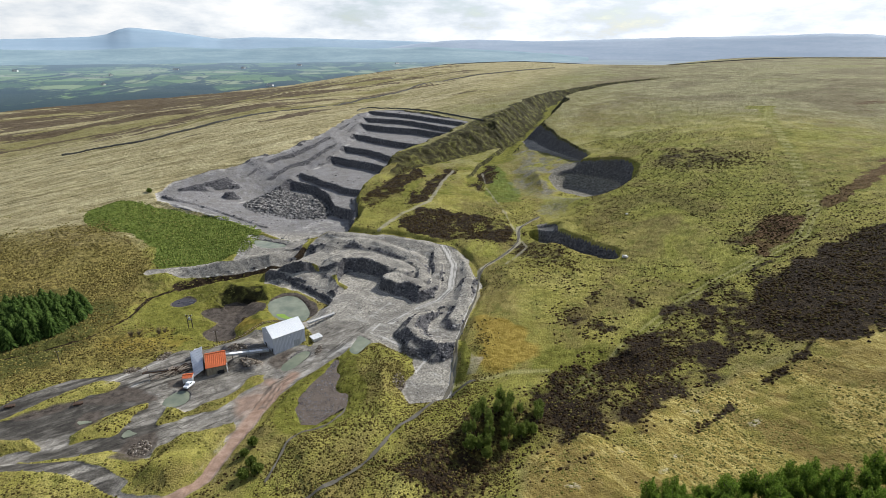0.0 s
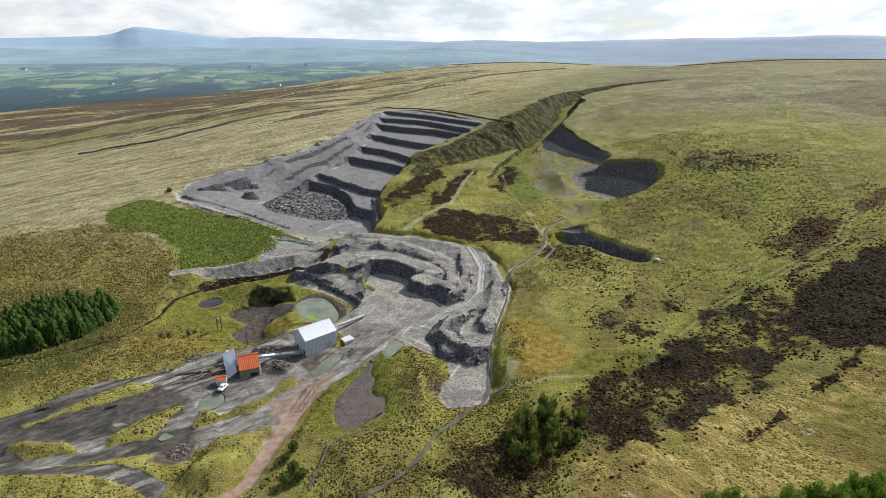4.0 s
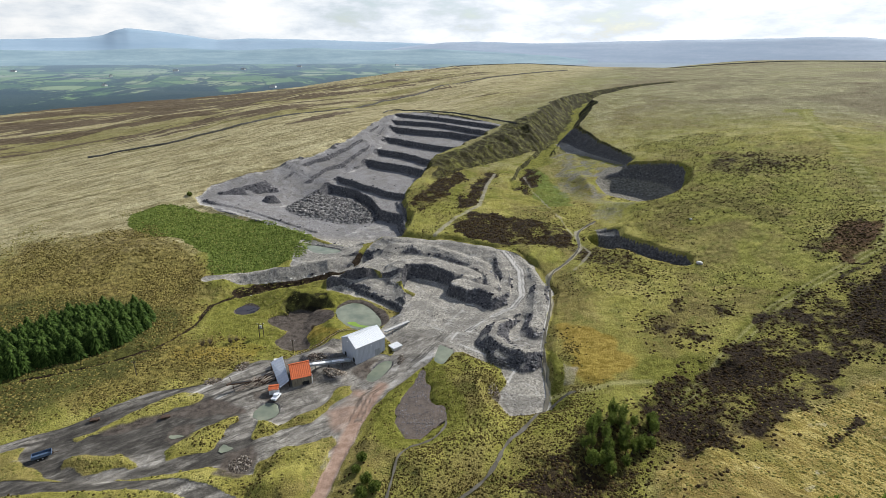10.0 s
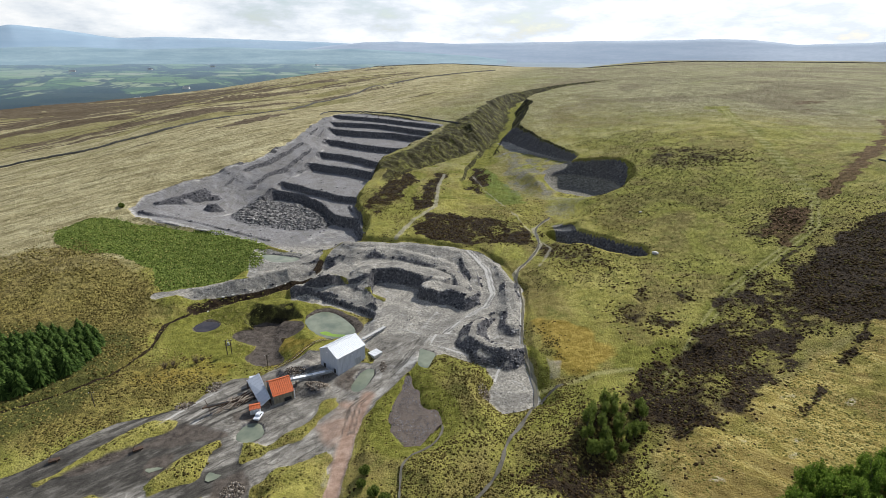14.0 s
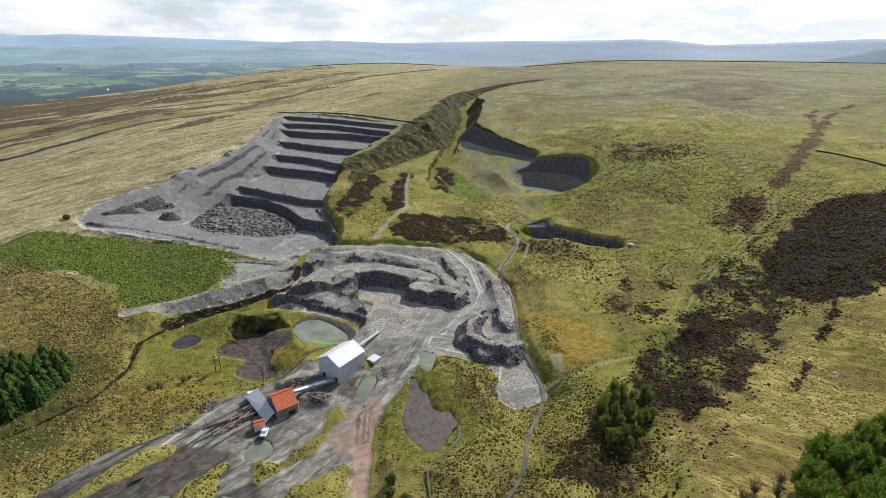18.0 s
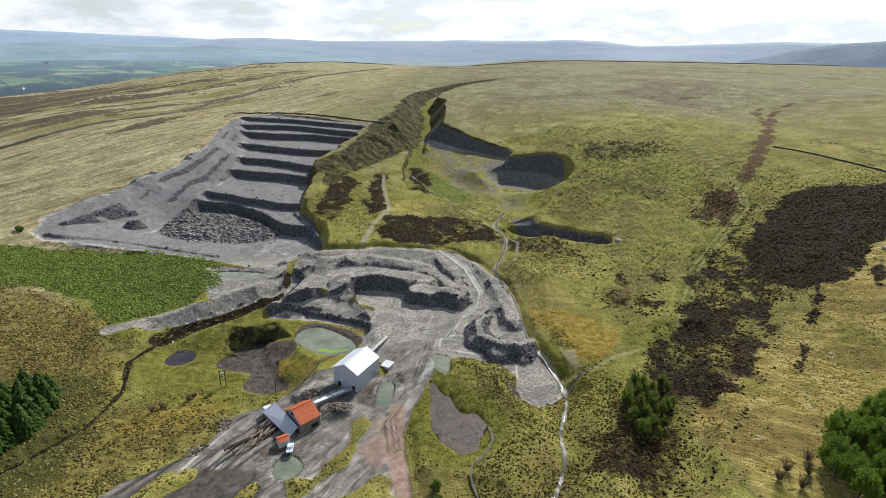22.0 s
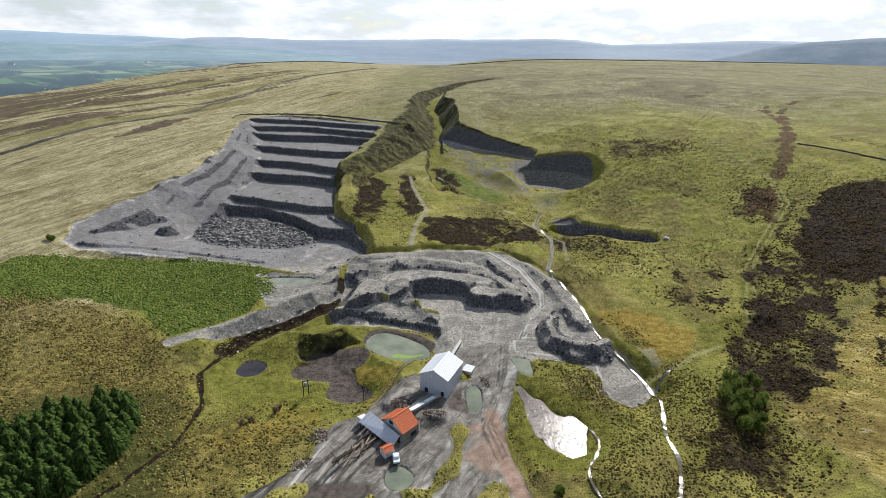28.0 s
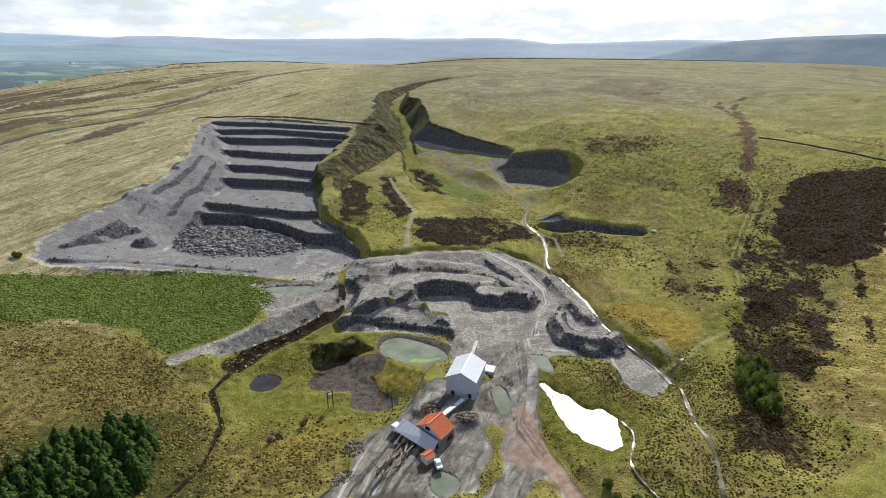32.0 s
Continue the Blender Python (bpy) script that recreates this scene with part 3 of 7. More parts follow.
        k = self.near(line, width + soft + ragged + 2)
        d, _ = edge_distance(line, self.x[k], self.y[k], False)
        out[k] = smooth(0.5 - (d - width / 2 + ragged * rough(self.x[k], self.y[k], 5, seed)) / soft)
        return out
# ---- the plan, in metres
QUARRY = [(-181, 322), (-179, 341), (-162, 358), (-141, 382), (-122, 400), (-101, 439), (-82, 515), (-66, 536), (-43, 526), (-8, 484), (20, 450),
          (-3, 422), (-38, 378), (-48, 345), (-55, 313), (-51, 293), (-50, 279), (-53, 258), (-74, 254), (-97, 268), (-120, 282), (-138, 290), (-157, 299), (-173, 308)]
# crests of the quarry benches, lowest first, and the height of the level on top of each
BENCHES = [
    (11.5, [(-114, 368), (-103, 363), (-87, 350), (-74, 329), (-66, 304)]),
    (15.5, [(-106, 378), (-92, 362), (-77, 346), (-65, 333)]),
    (21.0, [(-81, 404), (-61, 389), (-42, 372)]),
    (25.5, [(-71, 422), (-56, 409), (-39, 385)]),
    (30.0, [(-66, 453), (-49, 434), (-29, 417), (-18, 411)]),
    (35.0, [(-49, 470), (-22, 457), (3, 432)]),
    (39.0, [(-69, 502), (-35, 486), (6, 437)]),
    (42.5, [(-67, 524), (-33, 499), (16, 446)]),
]
QUARRY_FLOOR = 5.5
RAMP_NORTH = (300, 334, 361, 396, 433, 473, 521)
RAMP_EAST = (-140, -126, -111, -90, -78, -74, -72)
LOWER_PIT = [(-67, 248), (-59, 256), (-50, 259), (-25, 249), (4, 236), (11, 225), (16, 200), (10, 180), (5, 163), (3, 151), (4, 139), (2, 133), (-10, 132),
             (-14, 139), (-9, 147), (-11, 154), (-23, 164), (-36, 160), (-45, 166), (-56, 178), (-51, 188), (-46, 195), (-41, 206), (-57, 221), (-76, 226)]
PIT_BASIN = [(-47, 221), (-41, 224), (-34, 220), (-24, 213), (-29, 206), (-22, 200), (-12, 191), (-14, 187), (-30, 178), (-41, 186), (-46, 202)]
FACE_FOOT = [(-80, 219), (-65, 213), (-53, 202), (-46, 195), (-50, 188), (-62, 205), (-76, 212)]
FIELD = [(-209, 289), (-206, 305), (-190, 310), (-172, 299), (-152, 293), (-131, 287), (-99, 275), (-96, 254), (-105, 238), (-133, 230), (-142, 234), (-147, 251), (-166, 264), (-192, 272)]
BURNT_HEATHER = [(165, 188), (180, 172), (200, 150), (121, 126), (101, 130), (98, 141), (97, 153), (114, 167)]
LONG_HEATHER = [(26, 110), (34, 108), (50, 112), (62, 118), (78, 127), (84, 134), (82, 142), (88, 152), (96, 170), (82, 160), (68, 149), (56, 141), (46, 134), (38, 132), (30, 126), (26, 118)]
BECK = [(52, 269, 15), (39, 258, 13), (37, 239, 11.5), (27, 224, 10), (16, 213, 8.5), (14, 193, 6.5), (10, 180, 5.5), (5, 164, 4.5), (4, 152, 4), (2, 135, 2.8), (-6, 124, 1.8), (-14, 116, 1), (-17, 108, 0.4), (-24, 101, 0), (-35, 93, -0.6)]
SIDE_BECK = [(2, 134, 3.0), (6, 136, 3.8), (10, 136.5, 4.4)]
SILT_OUT = [(-29.6, 130.5, -0.35), (-28.9, 127.5, -0.45), (-31, 122, -0.45), (-35, 119, -0.5), (-42, 115, -0.6), (-43, 107, -1), (-44, 100, -1.2)]
SILT_POND = [(-37, 155), (-35.4, 154), (-36, 147), (-33.6, 145.8), (-34.6, 140.6), (-33.2, 136.4), (-29.8, 136.2), (-29.2, 132.5), (-29.6, 128.5), (-32.5, 126.6), (-34.4, 123.8), (-37.4, 122.2), (-40.8, 122.6), (-43.2, 128), (-44, 134), (-42.4, 140), (-39.4, 146), (-38.2, 151)]
GREEN_POND = [(-73, 200), (-66, 206), (-58, 197), (-54, 187), (-56, 183), (-63, 183), (-69, 188), (-72, 194)]
SMALL_POND = [(-31, 167.6), (-30.2, 167.6), (-27.2, 165), (-26.4, 164), (-26.8, 162.6), (-28.6, 158.6), (-29.6, 156.8), (-30.6, 156.8), (-32, 158.2), (-32.4, 159.2), (-31.8, 163)]
DARK_POOL = [(-118, 205), (-114, 209), (-108, 206), (-110, 201), (-115, 200)]
SILT_FLAT = [(-101, 194), (-98, 199), (-84, 197), (-82, 190), (-84, 179), (-80, 173), (-86, 172), (-93, 178), (-88, 185), (-93, 189)]
HOLLOW = [(-97, 205), (-86, 204), (-76, 199), (-73, 193), (-79, 189), (-86, 191), (-92, 199)]
WET_POND = [(-100, 259), (-95, 258), (-79, 251), (-84, 247), (-93, 248)]
YARD_POND = [(-86, 141), (-82, 141), (-80, 136), (-84, 133), (-88, 136)]
YARD_PIT = [(-51, 162.5), (-47, 161.5), (-52, 150), (-56, 152)]
DYKE = [(-137, 225, 2), (-121, 227, 3), (-104, 230, 4.5), (-91, 233, 6), (-75, 237, 8)]
TRENCH = [(-119, 217, -4), (-110, 221, -3.5), (-95, 225, -2), (-81, 228, 0), (-68, 240, 3)]
BIG_PIT = [(76, 321), (88, 317), (99, 300), (91, 283), (76, 291), (68, 306)]
SMALL_PIT = [(44, 252), (50, 245), (58, 232), (66, 218), (72, 208), (69, 208), (62, 216.5), (52.5, 230), (44.5, 243)]
GORGE = [(17, 324, 17.5), (30, 366, 20.5), (50, 408, 23), (62, 430, 26), (75, 462, 30), (93, 505, 36), (109, 555, 41), (133, 598, 45), (170, 635, 50), (212, 667, 55), (262, 690, 60), (330, 710, 68)]
CRAGS = [(-43, 358), (-38, 369), (-22, 388), (-2, 410), (28, 456), (48, 482), (74, 522), (98, 570), (120, 610), (128, 596), (106, 545), (90, 500), (70, 455), (56, 428), (38, 410), (14, 391), (-10, 370), (-28, 358)]
VALLEY_PATH = [(-33, 256), (-21, 277), (-8, 293), (0, 333), (7, 355)]
BECK_PATH = [(27, 354), (27, 319), (33, 278), (38, 246), (40, 233), (28, 214)]
RED_TRACK = [(-50, 148), (-53, 140), (-56, 131), (-57.5, 121), (-59.5, 112), (-61, 104), (-65, 97), (-73, 93), (-85, 90)]
YARD = [(-50, 163), (-44, 172), (-30, 169), (-39, 154), (-50, 141), (-54, 134), (-57, 126), (-59, 116), (-70, 113), (-84, 113), (-92, 117), (-99, 114), (-112, 112), (-133, 112), (-146, 118), (-148, 128), (-137, 136), (-127, 141), (-118, 148), (-106, 148), (-101, 157), (-96, 163), (-86, 163), (-78, 168), (-70, 172), (-62, 176)]
WEST_TRACK = [(-95, 154), (-109, 148), (-123, 145), (-131, 139), (-140, 130), (-165, 118)]
SOUTH_TRACK = [(-150, 108), (-119, 110), (-102, 109), (-89, 105), (-81, 101), (-71, 96)]
WATER = [(GREEN_POND, -0.6), (DARK_POOL, -3.5), (SMALL_POND, 1.1), (WET_POND, 5.6), (YARD_POND, -3.6), (YARD_PIT, -1.9), (SILT_POND, -0.45)]
GRASS_ISLES = [
    [(-122, 141), (-115, 146), (-107, 144.5), (-107, 142), (-116, 136), (-126, 131), (-135, 125), (-138, 127), (-129, 132)],
    [(-108, 122), (-100, 132), (-92, 136), (-91, 133), (-93, 127), (-96, 121), (-106, 118)],
    [(-87, 136), (-79, 132), (-70, 138), (-60, 149), (-60, 144), (-68, 134), (-79, 128), (-84, 127)],
    [(-80, 117), (-76, 121.5), (-68, 125), (-62, 127), (-60, 122), (-60.5, 117), (-62.5, 110), (-64, 103), (-68, 98), (-80, 100)],
    [(-117, 100), (-105, 103), (-96, 100), (-92, 94), (-105, 92), (-118, 94)],
    [(-137, 120), (-128, 122), (-116, 121), (-112, 116), (-120, 114), (-134, 116)],
]
PIT_ROAD = [(0, 237, 11), (2, 231, 10.2), (5, 218, 8.4), (3, 199, 5.6), (-2, 191, 4.3), (-12, 185, 3.1), (-20, 177, 2.1)]
CRUST = [(-24, 177), (-27, 171), (-19, 165), (-11, 159), (-6, 153), (-9, 147)]
HAUL_ROAD = [(-19, 191, 3.0), (-28, 177, 1.4), (-38, 162, -0.5), (-46, 153, -1.6), (-54, 144, -2.4), (-56.5, 131, -2.7), (-58.5, 118, -2.8), (-61, 104, -2.6)]
RUTS = [(30, 124), (47, 135), (65, 150), (85, 166), (112, 178), (138, 189), (155, 210), (170, 247), (188, 291), (213, 352), (246, 408)]
CLIFF_FOOT = [(54, 404), (60, 432), (69, 440), (74, 428), (76, 406), (80, 384), (87, 358), (92, 338), (78, 326), (62, 330), (54, 360)]
VALLEY = [(-42, 304), (-37, 328), (-30, 346), (-13, 367), (11, 385), (30, 402), (50, 422), (60, 420), (58, 400), (52, 375), (52, 345), (56, 318), (50, 296), (30, 300), (15, 310), (-10, 300)]
DITCH = [(-119, 217, -2.6), (-129, 208, -3), (-129, 190, -4), (-137, 175, -4.6), (-150, 166, -5), (-172, 155, -5.5)]
RAVINE = [(50, 137, 8), (34, 124, 5), (22, 112, 2.5), (10, 102, 1), (-2, 92, 0)]
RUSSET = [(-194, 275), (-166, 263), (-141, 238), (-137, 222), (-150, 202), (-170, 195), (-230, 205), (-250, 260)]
BROWN_GULLY = [(288, 296), (225, 250), (188, 226), (161, 209)]
GULLY_HEADS = [[(361, 334), (335, 327), (310, 312), (288, 296), (262, 279)], [(330, 338), (314, 329), (285, 300), (261, 277), (225, 250)]]
RED_HEATHER = [(136, 214), (150, 205), (133, 187), (121, 184), (116, 193)]
AMBER = [(14, 178), (25, 168), (32, 154), (28, 142), (18, 137), (12, 148), (10, 163)]
VALLEY_HEATHER = [[(-33, 347), (-19, 362), (-14, 344), (-27, 310), (-41, 288), (-47, 300)], [(3, 364), (10, 364), (0, 324), (-11, 294), (-22, 288), (-17, 310)],
                  [(32, 379), (38, 366), (33, 336), (22, 314), (18, 328)], [(-14, 284), (14, 276), (33, 264), (39, 249), (28, 237), (-7, 246), (-26, 256)]]
YARD_MUD = [[(-90, 121), (-84, 123), (-81, 118), (-83, 111), (-90, 112)], [(-111, 125), (-110, 132), (-103, 133), (-103, 128), (-107, 124)], [(-103, 143), (-91, 140), (-88, 136), (-99, 135), (-115, 134), (-128, 127), (-132, 129), (-115, 137)],
            [(-92, 146), (-84, 147), (-82, 142), (-90, 141)], [(-58, 163), (-52, 163), (-56, 151), (-60, 156)]]
YARD_LANE = [(-86, 159), (-101, 150), (-112, 141), (-124, 134), (-138, 127), (-154, 120)]
YARD_PUDDLES = [[(-109, 126), (-109, 131), (-104, 132), (-104, 128)], [(-93, 122), (-91, 127), (-87, 131), (-87, 125), (-91, 121)]]


def bench_level(x, y):
    """Level of the stepped quarry floor: benches to the east, a smooth haul ramp to the west."""
    ramp = np.interp(y, RAMP_NORTH, RAMP_EAST) + 3 * rough(x, y, 14, 9)
    z = QUARRY_FLOOR + 0.11 * np.maximum(-x - 88, 0) * smooth((345 - y) / 50)
    slow = z.copy()
    below = QUARRY_FLOOR
    west = smooth((ramp - x) / 9 + 0.5)
    for top, crest in BENCHES:
        px, py = [p[0] for p in crest], [p[1] for p in crest]
        line = np.interp(x, px, py) - 0.75 * np.minimum(x - px[0], 0) - 0.75 * np.maximum(x - px[-1], 0)
        line = line + 1.8 * rough(x, y, 9, 12, 2) + 0.25 * rough(x, y, 3, 13, 2)
        z = z + (top - below) * smooth((y - line) / 2.2 + 1)
        slow = slow + (top - below) * smooth((y - line + 14) / 34 + 0.5)
        below = top
    # west of the ramp the ground climbs in worn ledges to the rim
    rim = np.interp(y, (285, 300, 322, 341, 358, 382, 400, 439, 515), (-130, -158, -181, -179, -162, -141, -122, -101, -82))
    up = np.clip((ramp - x) / np.maximum(ramp - rim, 4), 0, 1)
    tread = np.clip(up * 2.7 + 0.5 * rough(x, y, 40, 15, 4, 0.6) * smooth(up * 5), 0, 2.7)
    broken = smooth(rough(x, y, 17, 16, 3) * 1.8 + 0.45)
    step_ = (np.floor(tread) + smooth((tread - np.floor(tread) - 0.78) / 0.22)) / 2.7
    ledge = up + (step_ - up) * 0.55 * broken + 0.03 * rough(x, y, 7, 17, 3, 0.65) * smooth(up * 8)
    slow = slow + np.maximum(land(x, y) - 1.0 - slow, 0) * np.clip(ledge, 0, 1)
    return z * (1 - west) + slow * west


def lower_level(x, y):
    return 2.5 + 0.085 * (y - 185) + 0.03 * (x + 30) + 1.0 * smooth((y - 214) / 8)


def shape_ground(x, y):
    """Heights and surface masks of the dug and heaped ground at plan points x, y."""
    p = Plot(x, y)
    p.dig(rounded(VALLEY), 18.0, lambda a, b: 0.55 + 1.6 * smooth((a - 42) / 12), 60, (0, 0.075))
    p.dig(CLIFF_FOOT, 25, 1.9, 40, (0.21, 0.03))
    p.gorge(GORGE, 4.5, 0.9, 60)
    p.dig(rounded(BIG_PIT), 18.5, 2.2, 40, (0, 0), (9.0, 0.72))
    p.dig(rounded(SMALL_PIT, 1), 9.0, 2.6, 20)
    p.road([(80, 303, 18.8), (70, 300, 19.6), (58, 294, 19.4), (48, 286, 18.4)], 7, 9)
    p.cut_line(BECK, 2.0, 0.12, 45, 0.012)
    p.cut_line(SIDE_BECK, 1.5, 0.15, 30, 0.015)
    p.cut_line(RAVINE, 1.5, 0.25, 30, 0.02)
    p.level(QUARRY, bench_level, lambda a, b: 0.55 + 1.15 * smooth((a - np.interp(b, (258, 300, 345, 378, 422, 450), (-70, -66, -64, -52, -24, 0))) / 8 + 0.5), 0.7, 30)
    # knoll between the road and the beck
    p.bank_line([(-22, 158, 4.5), (-17, 148, 4.5)], 7, 0.3)
    p.bank_line([(-30, 112, 3), (-22, 122, 3.5), (-18, 132, 3.5)], 4, 0.25)
    p.level(LOWER_PIT, lower_level, 0.8, 0.5, 25)
    p.level(rounded(YARD, 1), lambda a, b: -3.1 + 0.075 * (b - 140) - 0.06 * np.maximum(b - 164, 0) + 0.012 * (a + 80), 0.5, 0.4, 15)
    # banks and heaps of the lower pit
    p.bank_line([(-57, 254, 11.6), (-25, 247, 12), (2, 234, 11.6), (9, 215, 9.8)], 1.5, 0.42)
    p.bank_line([(-53, 246, 11.2), (-36, 246, 11.2), (-25, 238, 10.6), (-11, 227, 9.6)], 1.0, 0.55)
    p.bank_line([(-77, 223, 8), (-66, 222, 8.5), (-55, 216, 8.5), (-47, 209, 8), (-42, 200, 6.5)], 2.0, 1.3)
    p.bank_line([(-48, 226, 9.2), (-36, 228, 9.6), (-24, 220, 9.2), (-17, 214, 8.8)], 3.5, 0.5)
    p.bank_line([(-22, 207, 8.4), (-12, 199, 8.4), (-8, 193, 7.5)], 3.5, 0.6)
    p.bank_line([(-14, 222, 9.2), (-9, 214, 9), (-8, 203, 8.6)], 1.5, 0.7)
    p.bank_line([(-3, 232, 10.6), (-2, 215, 9.0), (-4, 200, 7.0)], 1.2, 0.8)
    p.road(PIT_ROAD, 2.2, 4)
    p.road(HAUL_ROAD[:5], 4.5, 7)
    p.road(HAUL_ROAD[4:], 2.0, 5)
    p.bank_line([(-3, 182, 4.4), (-9, 177, 5.4), (-12, 169, 5.8), (-9, 162, 5.8), (-2, 158, 5.2), (4, 160, 4.4)], 0.8, 0.8)
    p.bank_line([(4, 176, 5.2), (7, 182, 6), (9, 192, 7.4), (11, 203, 8.6)], 1.5, 0.6)
    p.dig(rounded(PIT_BASIN), 3.2, 4.0, 12)
    p.dig(rounded(FACE_FOOT), 0.0, 2.4, 12)
    # rim road bunds of the upper quarry, a loose rock heap, and the wall along its east side
    p.bank_line([(-174, 318, 14.4), (-148, 304, 12.6), (-122, 290, 9.8), (-99, 277, 7.4)], 0.8, 0.9)
    p.bank_line([(-170, 332, 15.5), (-158, 343, 17), (-148, 352, 18)], 0.8, 0.9)
    p.bank_line([(-141, 332, 12.6), (-138, 333, 12.6)], 0.8, 1.1)
    p.bank_line([(-56, 316, 13.0), (-51, 293, 11.0), (-49, 276, 9.6), (-46, 264, 9.2)], 0.8, 1.5)
    # settling ponds, dyke and ditch west of the shed
    p.bank_line(DYKE, 2.6, 0.36)
    p.cut_line(TRENCH, 1.4, 0.75, 14)
    p.cut_line(DITCH, 0.3, 0.6, 8)
    p.bank_line([(-104, 210, 2.0), (-86, 209, 3), (-74, 204, 3)], 2.5, 0.45)
    p.bank_line([(-76, 190, 2.8), (-70, 181, 3.2), (-72, 174, 2)], 2.5, 0.5)
    p.dig(rounded(HOLLOW), -4.2, 1.4, 14)
    p.dig(rounded(SILT_FLAT), -3.8, 0.5, 14)
    for pond, level in WATER:
        cx, cy = np.mean([q[0] for q in pond]), np.mean([q[1] for q in pond])
        rim = [(cx + (q[0] - cx) * 1.18, cy + (q[1] - cy) * 1.18) for q in rounded(pond)]
        p.level(rim, level + 0.35, 0.35, 0.3, 14)
        p.dig(rounded(pond), level - 0.5, 0.8, 10)
    # stone heaps by the conveyor
    p.bank_line([(-77, 164, 0.2), (-71, 166, 0.6)], 1.2, 0.6, 8)
    p.bank_line([(-71, 155, 0.0), (-65, 153, -0.2)], 1.0, 0.6, 8)
    for isle, rise in zip(GRASS_ISLES, (1.1, 1.8, 1.1, 3.4, 1.1, 1.1)):
        k = p.near(isle, 4)
        p.z[k] += rise * smooth(-outside(isle, x[k], y[k]) / (3 + rise))

    m = {}
    one = p.mask
    cut = smooth((land(x, y) - p.z - 0.6) / 1.2)
    m["gravel"] = np.maximum.reduce([one(QUARRY, 1.5, 1.0), one(LOWER_PIT, 1.5), one(rounded(YARD, 1), 1.5), p.ribbon(WEST_TRACK, 4), p.ribbon(SOUTH_TRACK, 5),
                                     one(YARD_PIT, 1, 2.5), one([(-102, 262), (-71, 250), (-75, 240), (-97, 233), (-102, 238)], 2, 1.5), p.ribbon([q[:2] for q in HAUL_ROAD[:5]], 10, 2), p.ribbon([q[:2] for q in DYKE], 6, 1.5), 0.9 * one(rounded(WET_POND), 4, 4, 2), one(YARD_POND, 1, 2),
                                     one([(-81, 223), (-66, 224), (-52, 216), (-42, 203), (-44, 194), (-52, 199), (-64, 210), (-80, 215)], 1.5, 0.5)])
    m["gravel"] = np.maximum(m["gravel"], 0.95 * p.ribbon(RED_TRACK, 4.2, 1.8))
    m["gravel"] = np.maximum(m["gravel"], one(rounded([(66, 330), (82, 340), (100, 338), (111, 320), (108, 296), (99, 288), (82, 299), (71, 309)]), 4, 2) * cut)
    m["gravel"] = np.maximum(m["gravel"], one([(66, 440), (78, 444), (80, 418), (86, 390), (95, 358), (104, 332), (94, 328), (83, 356), (73, 386), (66, 402)], 4, 0, 2) * cut)
    m["gravel"] = np.maximum(m["gravel"], smooth((x - 46) / 4) * one(rounded(SMALL_PIT), 2, 8) * smooth((land(x, y) - p.z - 0.8) / 1.2))
    m["gravel"] = np.maximum(m["gravel"], one([(44, 350), (62, 345), (66, 300), (80, 280), (66, 262), (52, 258), (50, 290), (40, 320)], 12, 0, 6) * 0.44)
    for isle in GRASS_ISLES:
        m["gravel"] = m["gravel"] * (1 - one(isle, 2.2, 0, 2.4))
    m["gravel"] = np.maximum(m["gravel"], 0.56 * one([(54, 400), (70, 400), (80, 375), (92, 345), (84, 322), (62, 300), (46, 330), (46, 345), (58, 370)], 8, 3, 5) * (0.35 + 0.65 * smooth(rough(x, y, 5, 81, 3) * 1.5 + 0.6)))
    m["red"] = np.maximum(0.95 * p.ribbon(RED_TRACK, 4.5, 3), 0.75 * one([(-66, 137), (-59, 146), (-55, 146), (-55, 138), (-57, 130), (-61, 127), (-65, 131)], 5, 0, 3) * (0.5 + 0.5 * smooth(rough(x, y, 5, 98, 3) * 2 + 0.7)))
    m["pale"] = np.maximum.reduce([0.85 * p.ribbon([q[:2] for q in PIT_ROAD], 2.4, 2, 1.2), 0.8 * p.ribbon(CRUST, 0.9, 0.9, 0.6), 0.5 * p.ribbon([(q[0] + 2, q[1] - 1) for q in HAUL_ROAD[1:]], 3.5, 4, 3), 0.42 * p.ribbon([(q[0] - 3, q[1] + 1) for q in HAUL_ROAD], 3.0, 4, 3, 51), 0.6 * p.ribbon(VALLEY_PATH, 3, 1.5),
                                   0.75 * p.ribbon([q[:2] for q in BECK[:10]], 2.0, 1.2), 0.4 * p.ribbon([q[:2] for q in BECK[9:]], 0.8, 0.8), 0.42 * p.ribbon(RAMP_LINE, 3.5, 2.5), 0.5 * p.ribbon(BECK_PATH, 2, 1), 0.45 * p.ribbon(QUARRY[:6], 4, 3), 0.5 * p.ribbon(QUARRY[18:] + QUARRY[:1], 4, 3), 0.36 * one([(-88, 268), (-60, 262), (-55, 285), (-66, 300), (-80, 290)], 10, 0, 5)])
    m["green"] = np.maximum(one(rounded(FIELD), 3, 0, 3), 0.55 * one([(32, 382), (29, 348), (26, 303), (34, 288), (45, 289), (47, 310), (43, 342), (41, 364)], 6, 1, 3))
